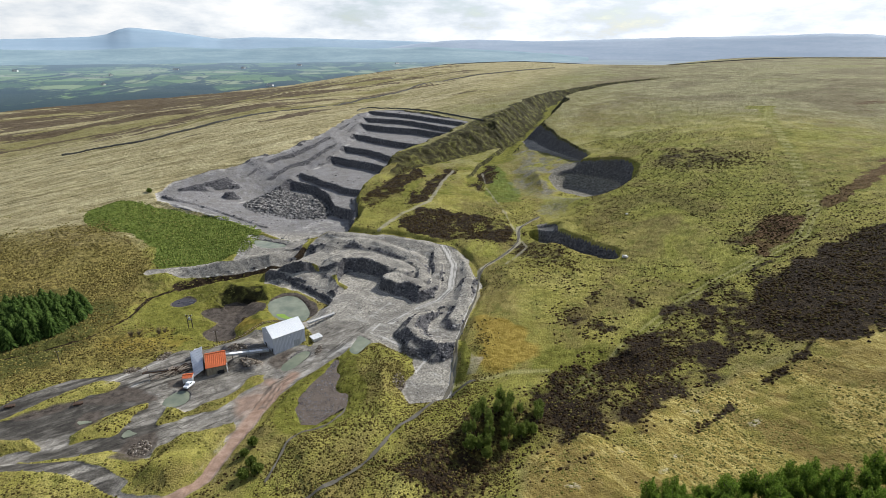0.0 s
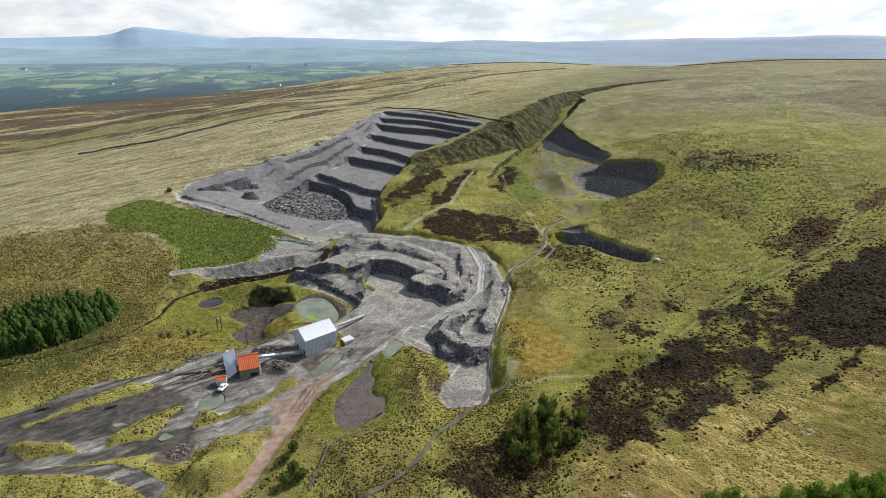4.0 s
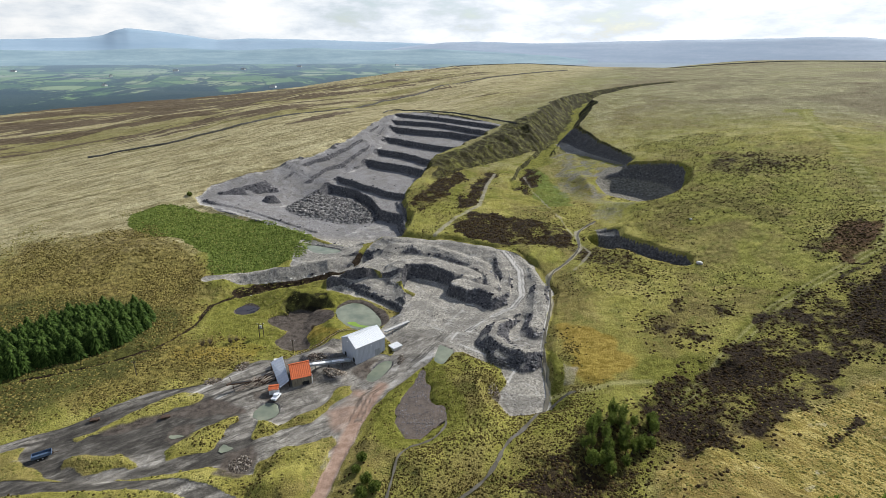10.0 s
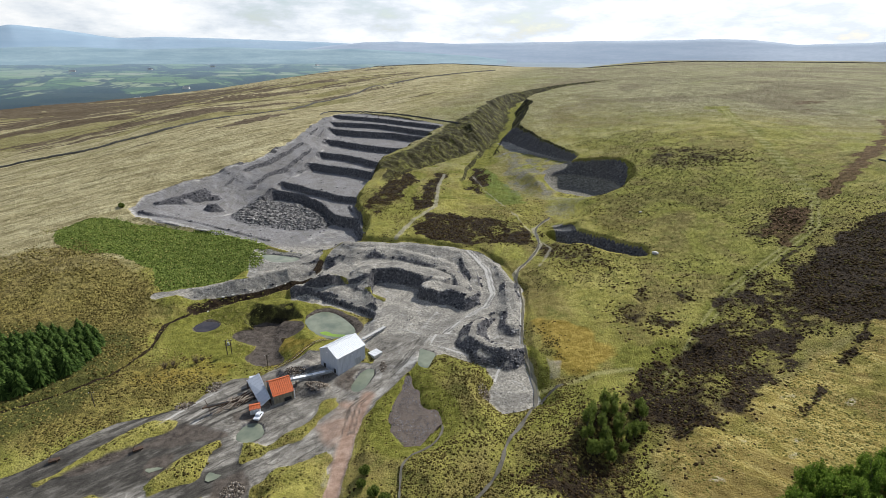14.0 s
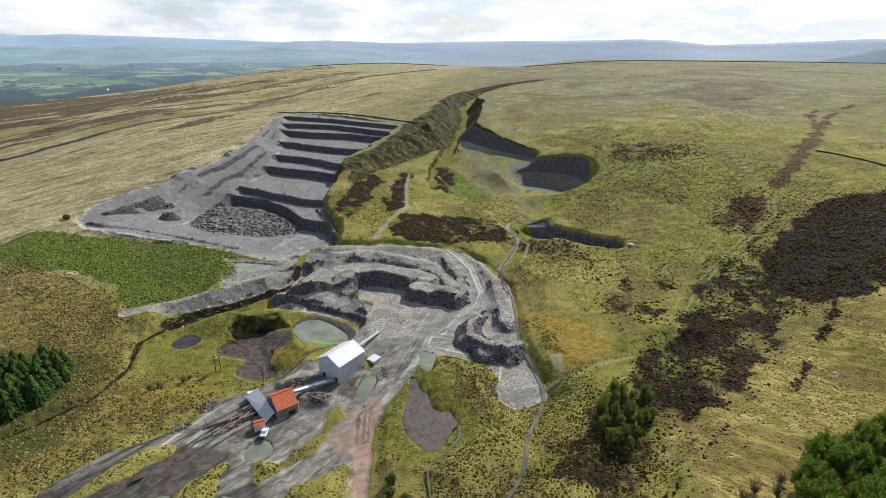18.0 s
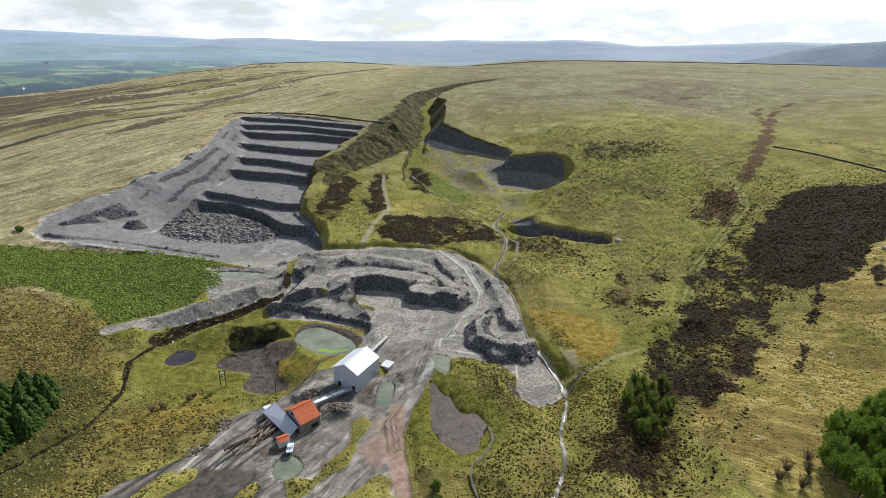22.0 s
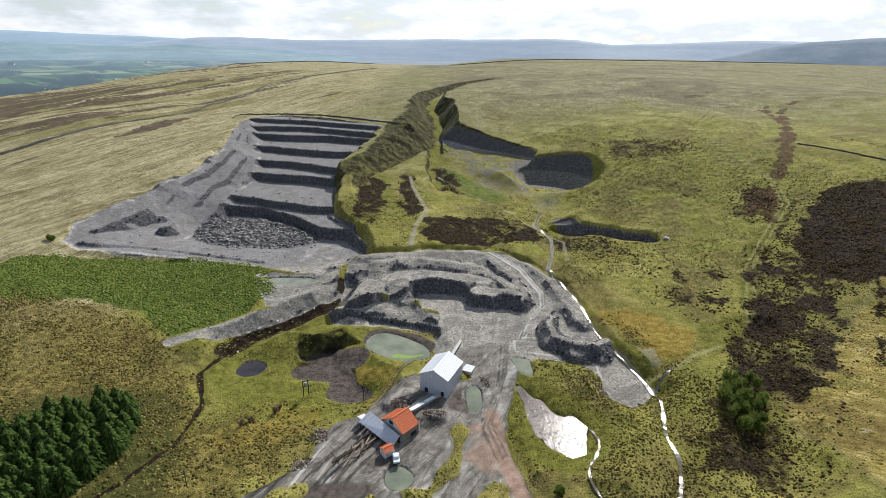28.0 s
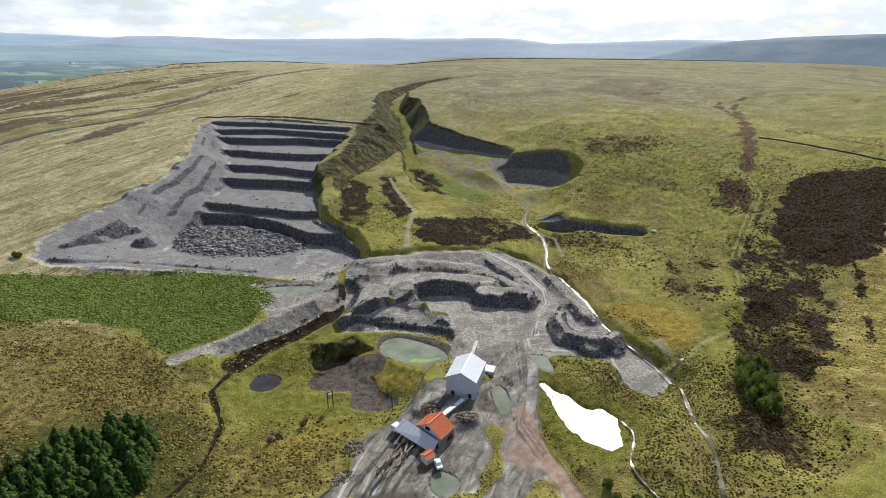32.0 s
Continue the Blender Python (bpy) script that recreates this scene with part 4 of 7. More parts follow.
    # the dark heather colour is also laid in the hollow, trench, ditch and drains
    m["heather"] = np.maximum.reduce([one(rounded(BURNT_HEATHER), 8, 0, 5), 0.74 * one(LONG_HEATHER, 8, 4, 8) * (0.6 + 0.4 * smooth(rough(x, y, 9, 83, 3) * 2 + 0.8)), 0.6 * one([(80, 132), (104, 132), (110, 150), (122, 172), (100, 172), (86, 158)], 8, 0, 7) * (0.5 + 0.5 * smooth(rough(x, y, 7, 84, 3) * 2 + 0.7)), *[0.85 * one(q, 6, 0, 5) * (0.55 + 0.45 * smooth(rough(x, y, 6, 86, 3) * 2 + 0.9)) for q in VALLEY_HEATHER], 0.95 * one(rounded(HOLLOW), 2, 8) * cut,
                                      0.85 * p.ribbon([(q[0] - 1, q[1] + 1.5) for q in TRENCH], 9, 3, 1.5), 0.95 * p.ribbon([q[:2] for q in DITCH], 1.7, 0.8, 0.7), 0.5 * p.ribbon([q[:2] for q in RAVINE], 9, 6, 4), 0.55 * p.ribbon([(q[0] + 3.0, q[1] - 2.6) for q in RUTS[1:6]], 1.6, 2, 2.5), 0.7 * p.ribbon([(82, 116), (92, 121), (100, 126), (114, 136)], 2.2, 2.5, 2.0), 0.6 * p.ribbon([(60, 103), (70, 108), (74, 111)], 1.8, 1.5, 1.5), 0.5 * p.ribbon([(8, 86), (20, 92), (36, 100)], 1.6, 2.0, 1.8), 0.6 * p.ribbon([(118, 118), (132, 126)], 4.0, 2.5, 2.5), 0.44 * one([(121, 312), (141, 309), (164, 272), (160, 262), (137, 264), (120, 266), (116, 286)], 12, 0, 8), 0.55 * one([(36, 168), (52, 190), (66, 182), (78, 172), (62, 156), (46, 150)], 14, 0, 9) * smooth(rough(x, y, 7, 88, 3) * 2 + 0.6), 0.4 * one([(112, 200), (150, 222), (165, 214), (140, 190), (118, 178)], 14, 0, 9) * smooth(rough(x, y, 8, 89, 3) * 2 + 0.2), 0.7 * one([(-13, 104), (-8, 111), (4, 110), (11, 103), (4, 97), (-11, 95)], 6, 0, 4), 0.5 * one([(28, 250), (30, 225), (40, 205), (55, 200), (58, 220), (44, 240)], 8, 0, 6),
                                      0.55 * one([(40, 112), (10, 100), (-5, 104), (8, 120), (25, 128)], 10, 0, 6), 0.6 * one([(118, 205), (150, 215), (140, 190), (112, 188)], 10, 0, 5)])
    m["silt"] = np.maximum.reduce([0.8 * one(rounded([(-74, 201), (-66, 208), (-56, 199), (-51, 188), (-55, 184), (-58, 192), (-66, 202), (-71, 196)]), 2, 1.0, 1.5), one(rounded(SILT_FLAT), 2, 1.5), one(rounded(SILT_POND), 2, -0.6), one(rounded(HOLLOW), 2, 0.5), one(rounded(DARK_POOL), 2, 1)])
    m["lush"] = np.maximum.reduce([0.9 * one(rounded(SILT_POND), 5, 7, 2) * (1 - m["silt"]), one([(-130, 218), (-70, 222), (-60, 180), (-74, 168), (-110, 165), (-125, 190)], 14, 0, 5) * 0.7,
                                   0.9 * p.ribbon([(-2, 150), (0, 140), (3, 134)], 5, 3), 0.5 * one([(34, 168), (44, 150), (34, 138), (30, 150)], 12, 0, 4)])
    bank = p.ribbon([(6, 160), (8, 152), (7, 145), (4, 138)], 3.2, 1.0, 0.6)
    m["gravel"] = m["gravel"] * (1 - m["silt"]) * (1 - bank)
    m["lush"] = np.maximum(m["lush"], bank) * (1 - m["gravel"])
    m["pale"] = np.maximum(m["pale"], 0.55 * one([(9, 153), (12, 147), (10, 140), (8, 142)], 2.5, 0.3, 2.0))
    m["lush"] = np.maximum(m["lush"], 0.85 * one([(32, 382), (29, 348), (26, 303), (34, 288), (45, 289), (47, 310), (43, 342), (41, 364)], 6, 1, 3) * (1 - m["gravel"]))
    m["lush"] = np.maximum(m["lush"], 0.95 * p.ribbon([q[:2] for q in GORGE[1:8]], 13, 7, 4))
    m["lush"] = np.maximum(m["lush"], 0.92 * p.ribbon(RUTS, 9, 7, 4) * (0.5 + 0.5 * smooth(rough(x, y, 9, 85) * 2 + 0.5)))
    m["lush"] = np.maximum(m["lush"], one([(240, 396), (226, 402), (236, 414), (254, 412)], 8, 0, 6))
    m["lush"] = np.maximum(m["lush"], 0.95 * one([(24, 140), (36, 147), (50, 147), (54, 140), (40, 132), (26, 134)], 8, 0, 5))
    m["lush"] = np.maximum(m["lush"], 0.75 * one(rounded(VALLEY), 10, 2, 6) * smooth(rough(x, y, 10, 90, 3) * 1.6 + 0.55) * (1 - m["gravel"]))
    m["rut"] = np.maximum(p.ribbon([(q[0] - 0.9, q[1] + 0.9) for q in RUTS], 0.9, 0.9, 0.3), p.ribbon([(q[0] + 0.9, q[1] - 0.9) for q in RUTS], 0.9, 0.9, 0.3)) * 0.75
    m["rut"] = np.maximum(m["rut"], 0.8 * p.ribbon([(4, 139), (8, 137), (14, 137), (22, 137), (32, 136)], 1.6, 1.0, 0.3))
    m["ochre"] = np.maximum.reduce([one(rounded(AMBER), 7, 0, 5), 0.6 * one([(-96, 196), (-82, 204), (-70, 200), (-62, 182), (-72, 172), (-84, 168)], 8, 2, 6) * smooth(rough(x, y, 8, 87) * 2 + 0.5), 0.55 * one([(-128, 172), (-110, 180), (-96, 172), (-104, 162), (-122, 160)], 10, 0, 6)])
    m["russet_and_shade"] = 0.85 * one([(-130, 178), (-112, 176), (-100, 168), (-104, 158), (-118, 152), (-134, 145), (-146, 140), (-142, 166)], 12, 2, 7)
    m["brown"] = np.maximum.reduce([0.9 * p.ribbon(BROWN_GULLY, 7, 6, 5), *[0.8 * p.ribbon(q, 5, 6, 4) for q in GULLY_HEADS], 0.75 * one(RED_HEATHER, 9, 0, 6)])
    m["silt"] = np.maximum.reduce([m["silt"], *[0.62 * one(q, 3, 0.5, 2) for q in YARD_MUD]])
    m["trail"] = np.zeros(len(x))
    for k, off in enumerate((-9.5, -8.0, -5.0, -3.4, -1.0, 0.6, 3.0, 4.6, 7.0, 8.6)):
        lane = [(q[0] + 0.5 * off + 1.2 * math.sin(k * 1.7 + j), q[1] - 0.85 * off + 1.2 * math.cos(k * 2.3 + j)) for j, q in enumerate(YARD_LANE)]
        wheel = p.ribbon(rounded(lane, 2, False), 0.9, 0.7, 0.5, 160 + k) * smooth(rough(x, y, 14, 170 + k, 2) * 2 + 0.7)
        if k % 4 == 3:
            m["pale"] = np.maximum(m["pale"], 0.8 * wheel)
        else:
            m["trail"] = np.maximum(m["trail"], wheel)
    for line in (HAUL_ROAD[1:6], PIT_ROAD):
        for off in (-1.6, 0.4, 1.9):
            m["trail"] = np.maximum(m["trail"], 0.7 * p.ribbon([(q[0] + off, q[1] + 0.3 * off) for q in line], 0.7, 0.7, 0.5))
    m["yard"] = np.maximum(one(rounded(YARD, 1), 6, 6), p.ribbon(RED_TRACK, 14, 6))
    # brown grass, stretched west and south to paint shade over the low ground
    m["russet_and_shade"] = np.maximum.reduce([m["russet_and_shade"], one(RUSSET, 16, 0, 8), 0.9 * one([(-141, 240), (-140, 221), (-131, 205), (-133, 178), (-150, 168), (-172, 157), (-210, 140), (-300, 140), (-300, 230), (-220, 240)], 8, 0, 5)])
    m["russet_and_shade"] = np.maximum(m["russet_and_shade"], 0.6 * one([(-150, 168), (-138, 158), (-148, 138), (-170, 118), (-190, 95), (-260, 100), (-260, 150)], 14, 0, 8))
    return p.z, m


RAMP_LINE = list(zip(RAMP_EAST, RAMP_NORTH))


# ---- ground
def wide(x, y):
    """Height of the land far out: the moor runs up to its crest and falls away to a valley plain."""
    r = np.hypot(x, y)
    moor = land(x, y) + 3 * smooth((x - 250) / 900) * smooth((y - 200) / 700) - 0.03 * np.maximum(x - 500, 0) * smooth((750 - y) / 400)
    moor = moor - 0.10 * np.maximum(y - 1650, 0) - 0.085 * np.maximum(y - 930, 0) * smooth((950 - x) / 500) * (0.08 + 0.44 * smooth((x - 200) / 400)) - 0.09 * np.maximum(-x - 560, 0) - 0.05 * np.maximum(x - 1600, 0) - 0.03 * np.maximum(-y - 50, 0)
    beyond = -0.854 * (x + 540) + 0.52 * (y - 650) - 40
    moor = moor - 0.22 * np.maximum(beyond, 0)
    dip = np.interp(r, (0, 900, 1500, 2500, 3500, 4200, 4900), (9.0, 8.0, 5.0, 2.5, 1.4, 0.95, 0.7))
    floor = 100 - r * np.tan(np.radians(dip)) + 3 * rough(x, y, 260, 77) - 250 * smooth((1100 - r) / 450)
    return moor, floor


def steps(*spans):
    """Grid lines: spans of (start, end, step); growing steps beyond."""
    out = []
    for a, b, s in spans:
        out += list(np.arange(a, b, s))
    out.append(spans[-1][1])
    lo, s = [out[0]], spans[0][2]
    while lo[-1] > -4850:
        s = min(s * 1.09, 140)
        lo.append(lo[-1] - s)
    s = spans[-1][2]
    while out[-1] < 4850:
        s = min(s * 1.09, 140)
        out.append(out[-1] + s)
    return np.array(lo[:0:-1] + out)


gx = steps((-560, -300, 4.0), (-300, -190, 1.8), (-190, 60, 0.7), (60, 150, 0.95), (150, 300, 2.0), (300, 520, 4.5))
gy = steps((60, 85, 1.2), (85, 300, 0.7), (300, 545, 0.9), (545, 700, 2.0), (700, 1200, 5.0))
X, Y = [a.ravel() for a in np.meshgrid(gx, gy)]
moor, floor = wide(X, Y)
Z, M = shape_ground(X, Y)
Z = Z + (moor - land(X, Y))
far_plain = smooth((floor - Z) / 6 + 0.5)
Z = np.maximum(Z, floor)
M["dry"] = np.clip(smooth((-X - 120 + 0.35 * (Y - 330)) / 90 + 0.5) * smooth((Y - 250) / 120 + 0.5) + 0.7 * smooth((Y - 230) / 270) + 0.45 * smooth((X - 130) / 220) , 0, 1)
brow = np.interp(X, (-20, 19, 51, 72, 90, 115, 180, 260), (92, 108, 113, 120, 126, 132, 140, 150)) + 4 * rough(X, Y, 12, 95)
M["straw"] = smooth((brow - Y) / 8 + 0.5) * smooth((X - 5 - 0.25 * (Y - 60)) / 10)
M["dry"] = np.maximum(M["dry"], M["straw"])
for bx, by, br in ((241, 333, 17), (325, 409, 30), (300, 380, 16), (380, 249, 22), (547, 457, 40), (651, 460, 48), (392, 546, 44), (470, 330, 34), (230, 300, 14)):
    M["brown"] = np.maximum(M["brown"], 0.62 * smooth(0.75 - np.hypot((X - bx) / br, (Y - by) / (br * 0.6)) + 0.9 * rough(X, Y, br * 0.45, 155, 3, 0.6)))
M["stony"] = np.zeros(len(X))
for sx, sy, sr in ((64, 111, 3.0), (32, 109, 2.2), (43, 100, 3.0), (30, 91, 3.5), (55, 96, 2.0), (76, 104, 2.2), (22, 86, 3.2), (68, 108, 1.6), (50, 92, 2.4)):
    M["stony"] = np.maximum(M["stony"], 0.5 * smooth(0.9 - np.hypot((X - sx) * 0.6, Y - sy) / sr + 0.7 * rough(X, Y, 3, 96)))
M["west"] = smooth((0.5 * (Y - 430) + 20 - X) / 90)
M["dry"] = M["dry"] * (1 - 0.8 * smooth((-X - 330) / 60) * smooth((300 - Y) / 100))
# soften the scree and meadow below the old workings
grid = Z.reshape(len(gy), len(gx))
lap = smooth(-outside([(30, 280), (28, 340), (40, 395), (56, 408), (70, 385), (80, 350), (66, 322), (70, 306), (84, 296), (98, 282), (92, 264), (62, 260), (46, 266)], X, Y) / 8 + 0.4).reshape(grid.shape)
wx, wy = np.diff(gx)[None], np.diff(gy)[:, None]
for _ in range(70):
    mean = grid.copy()
    over = (grid[1:-1, :-2] * wx[:, 1:] + grid[1:-1, 2:] * wx[:, :-1]) / (wx[:, 1:] + wx[:, :-1])
    along_ = (grid[:-2, 1:-1] * wy[1:] + grid[2:, 1:-1] * wy[:-1]) / (wy[1:] + wy[:-1])
    mean[1:-1, 1:-1] = (over + along_) / 2
    grid = grid + (mean - grid) * lap
Z = grid.ravel()
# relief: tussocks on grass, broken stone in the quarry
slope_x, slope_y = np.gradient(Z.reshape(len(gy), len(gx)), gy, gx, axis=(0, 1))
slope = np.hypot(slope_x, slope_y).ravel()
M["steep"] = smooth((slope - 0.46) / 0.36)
M["steep"] = M["steep"] * (1 - 0.65 * smooth((-X - 72) / 8) * smooth((245 - Y) / 6) * smooth((Y - 222) / 4))
workings = np.maximum(smooth(2 - outside(BIG_PIT, X, Y) / 15), smooth(2 - outside(SMALL_PIT, X, Y) / 6))
apron_zone = smooth(2 - outside(BIG_PIT, X, Y) / 15)
M["steep"] = M["steep"] * (1 - apron_zone) + smooth((slope - 1.0) / 0.5) * apron_zone
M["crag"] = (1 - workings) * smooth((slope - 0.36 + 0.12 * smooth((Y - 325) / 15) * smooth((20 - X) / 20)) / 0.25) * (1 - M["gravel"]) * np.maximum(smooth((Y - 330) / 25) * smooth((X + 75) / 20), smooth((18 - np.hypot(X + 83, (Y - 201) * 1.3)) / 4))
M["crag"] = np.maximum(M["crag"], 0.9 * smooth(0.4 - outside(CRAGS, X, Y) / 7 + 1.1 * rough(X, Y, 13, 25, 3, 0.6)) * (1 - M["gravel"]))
rim_line = CRAGS[:9]
rim_run = np.concatenate([[0], np.cumsum([math.dist(p, q) for p, q in zip(rim_line, rim_line[1:])])])
near_rim = np.nonzero(M["crag"] > 0.02)[0]
rim_d, rim_s = edge_distance(rim_line, X[near_rim], Y[near_rim], False)
rim_s = np.interp(rim_s, range(len(rim_line)), rim_run)
Z[near_rim] += M["crag"][near_rim] * (1.5 * rough(rim_s, rim_d * 0.10, 8, 26, 3, 0.6) + 0.5 * rough(rim_s, rim_d * 0.3, 2.6, 27, 2)) * smooth((520 - Y[near_rim]) / 60) * smooth((70 - X[near_rim]) / 20)
soft = (1 - M["gravel"]) * (1 - M["silt"])
# the western moor: rills, low scarps and hags that run along the slope
along, across = X * 0.809 + Y * 0.588, -X * 0.588 + Y * 0.809
out_west = smooth((across - 400 + 0.5 * np.maximum(X + 60, 0)) / 120) * smooth((-X + 140) / 160)
rill = rough(along / 7.0, across, 13, 141, 3, 0.6)
hummock = smooth((across - 560) / 60) * smooth((900 - across) / 120) * smooth((along + 120) / 200) * smooth((820 - along) / 150)
Z = Z + out_west * (1 - far_plain) * (2.0 * rill + 4.5 * hummock * np.abs(rough(along / 3.2, across, 30, 145, 3, 0.55)))
heath = 0.30 * smooth((across - 540) / 60) + 0.30 * smooth((across - 660) / 120) * smooth((500 - along) / 250)
M["hag"] = out_west * smooth((rough(along / 8.0, across, 13, 142, 4, 0.66) + heath + 0.3 * rough(along / 3, across, 70, 147, 2) - 0.36) / 0.22)
M["hag"] = np.maximum(M["hag"], smooth(0.5 - outside(rounded([(-177, 496), (-166, 500), (-148, 515), (-123, 556), (-116, 578), (-134, 574), (-154, 539), (-167, 513)]), X, Y) / 5 + 0.7 * rough(X, Y, 7, 148, 3)))
M["sedge"] = out_west * smooth((rough(along / 5.0, across, 44, 143, 3, 0.6) - 0.02) / 0.4) * 0.85
M["scree"] = smooth(0.5 - outside(rounded([(30, 290), (40, 360), (52, 402), (70, 400), (82, 370), (94, 345), (108, 325), (104, 285), (84, 262), (66, 246), (50, 250), (46, 268)]), X, Y) / 8)
M["wet"] = smooth(0.5 - outside([(-190, 90), (-170, 124), (-134, 139), (-112, 147), (-94, 138), (-80, 124), (-82, 96)], X, Y) / 10) * smooth(rough((X * 0.883 + Y * 0.469) / 4, -X * 0.469 + Y * 0.883, 6, 151, 3, 0.6) * 1.7 + 0.95)
M["wet"] = np.maximum(M["wet"], 0.9 * M["trail"])
M["slaty"] = smooth((Y - 262) / 14) * smooth((30 - X) / 10)
# undergrowth round the plantation, where shade is painted in
M["brush_and_shade"] = smooth(0.5 - outside([(-260, 110), (-260, 205), (-160, 212), (-138, 198), (-132, 176), (-140, 162), (-150, 140), (-175, 118)], X, Y) / 18 + 0.5 * rough(X, Y, 12, 149, 3))
close = smooth((700 - np.hypot(X, Y - 200)) / 300)
Z = Z + close * soft * (0.30 * rough(X, Y, 3.2, 21, 2) + 0.5 * rough(X, Y, 14, 22, 2) + 0.25 * M["heather"] * rough(X, Y, 1.8, 23, 2) + 0.45 * M["crag"] * rough(X + 0.6 * Z, Y - 0.6 * Z, 4, 24, 3, 0.65))
rubble = M["gravel"] * M["steep"]
Z = Z + rubble * (0.20 * rough(X, Y, 4.6, 31, 3, 0.6) + 0.16 * rough(X + Z, Y - Z, 1.7, 33, 2)) + 0.10 * M["gravel"] * rough(X, Y, 4, 32, 3)
stones = rounded([(-126, 322), (-121, 350), (-110, 357), (-90, 346), (-72, 318), (-68, 296), (-93, 298), (-117, 304)])
heap = np.zeros(len(X))
near = (np.abs(X + 97) < 45) & (np.abs(Y - 322) < 45)
heap[near] = smooth(-outside(stones, X[near], Y[near]) / 8 + 0.5)
Z = Z + heap * (1.2 + 2.2 * np.abs(rough(X, Y, 6, 34, 3, 0.7)))
M["steep"] = np.maximum(M["steep"], 0.4 * heap * (0.5 + 0.5 * rough(X, Y, 3, 35)))


def colour_layer(me, name, keys, index):
    a = me.attributes.new(name, "FLOAT_COLOR", "POINT")
    data = np.ones((len(index), 4), np.float32)
    for k, key in enumerate(keys):
        data[:, k] = M[key][index] if key else 0.0
    a.data.foreach_set("color", data.ravel())


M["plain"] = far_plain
nx, ny = len(gx), len(gy)
corner = (np.arange(ny - 1)[:, None] * nx + np.arange(nx - 1)[None]).ravel()
quads = np.stack([corner, corner + 1, corner + 1 + nx, corner + nx], 1)
in_quarry = (M["gravel"][quads].mean(1) > 0.5) & (X[corner] < 30)
normal = np.stack([-slope_y.ravel(), -slope_x.ravel(), np.ones(len(X))], 1)


def sheet(name, faces, label, category):
    used, inverse = np.unique(faces, return_inverse=True)
    me = bpy.data.meshes.new(name)
    me.vertices.add(len(used))
    me.vertices.foreach_set("co", np.stack([X[used], Y[used], Z[used]], 1).astype(np.float32).ravel())
    me.loops.add(faces.size)
    me.loops.foreach_set("vertex_index", inverse.ravel().astype(np.int32))
    me.polygons.add(len(faces))
    me.polygons.foreach_set("loop_start", np.arange(0, faces.size, 4, dtype=np.int32))
    me.update(calc_edges=True)
    me.shade_smooth()
    colour_layer(me, "zone_a", ("gravel", "red", "pale", "green"), used)
    colour_layer(me, "zone_b", ("heather", "silt", "lush", "dry"), used)
    colour_layer(me, "zone_c", ("plain", "russet_and_shade", "yard", "steep"), used)
    colour_layer(me, "zone_d", ("west", "ochre", "rut", "brown"), used)
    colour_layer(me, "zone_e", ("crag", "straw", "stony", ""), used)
    colour_layer(me, "zone_g", ("scree", "wet", "", ""), used)
    colour_layer(me, "zone_f", ("hag", "sedge", "slaty", "brush_and_shade"), used)
    me.materials.append(GROUND)
    return tagged(new(name, me), label, category, kind="structure")


sheet("ground", quads[~in_quarry], "rolling moorland of dry tan grass, olive slopes and dark heather", "ground")
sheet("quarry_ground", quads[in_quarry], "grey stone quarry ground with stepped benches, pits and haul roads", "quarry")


def height(x, y):
    """Height of the finished ground near the middle of the plan."""
    a = np.clip(np.searchsorted(gx, x) - 1, 0, nx - 2)
    b = np.clip(np.searchsorted(gy, y) - 1, 0, ny - 2)
    s, t = (x - gx[a]) / (gx[a + 1] - gx[a]), (y - gy[b]) / (gy[b + 1] - gy[b])
    k = b * nx + a
    return Z[k] * (1 - s) * (1 - t) + Z[k + 1] * s * (1 - t) + Z[k + nx] * (1 - s) * t + Z[k + nx + 1] * s * t


def ridge(name, material, label, profile, near, crest, seed):
    """A far ridge: profile of (azimuth, height in degrees over the eye), from a foot at one distance to a crest at another."""
    c = Vector((-70, 25, 100))
    azs = np.arange(profile[0][0], profile[-1][0], 0.25)
    el = np.interp(azs, [p[0] for p in profile], [p[1] for p in profile])
    el = el + 0.04 * rough(azs, azs * 0 + seed, 1.7, seed, 3)
    verts, rows = [], ((near, 0.0), (near * 0.72 + crest * 0.28, 0.33), (near * 0.42 + crest * 0.58, 0.6), (near * 0.15 + crest * 0.85, 0.88), (crest, 1.0), (crest * 1.03, 0.8), (crest * 1.05, -0.3))
    for a, e in zip(azs, el):
        top = c.z + crest * math.tan(radians(e))
        bottom = c.z - near * math.tan(radians(0.25 + float(np.interp(near, (2500, 3500, 4200, 4900), (2.5, 1.4, 0.95, 0.7)))))
        for r, f in rows:
            fold = 1 + (0.0016 * float(rough(np.array([a]), np.array([r / 400.0]), 1.2, seed + 3)[0]) if 0 < f < 1 else 0)
            verts.append((c.x + r * fold * math.sin(radians(a)), c.y + r * fold * math.cos(radians(a)), bottom + (top - bottom) * f))
    n = len(rows)
    faces = [(k * n + j, k * n + j + 1, (k + 1) * n + j + 1, (k + 1) * n + j) for k in range(len(azs) - 1) for j in range(n - 1)]
    me = bpy.data.meshes.new(name)
    me.from_pydata(verts, [], faces)
    me.materials.append(material)
    me.shade_smooth()
    return tagged(new(name, me), label, "hills", kind="structure")


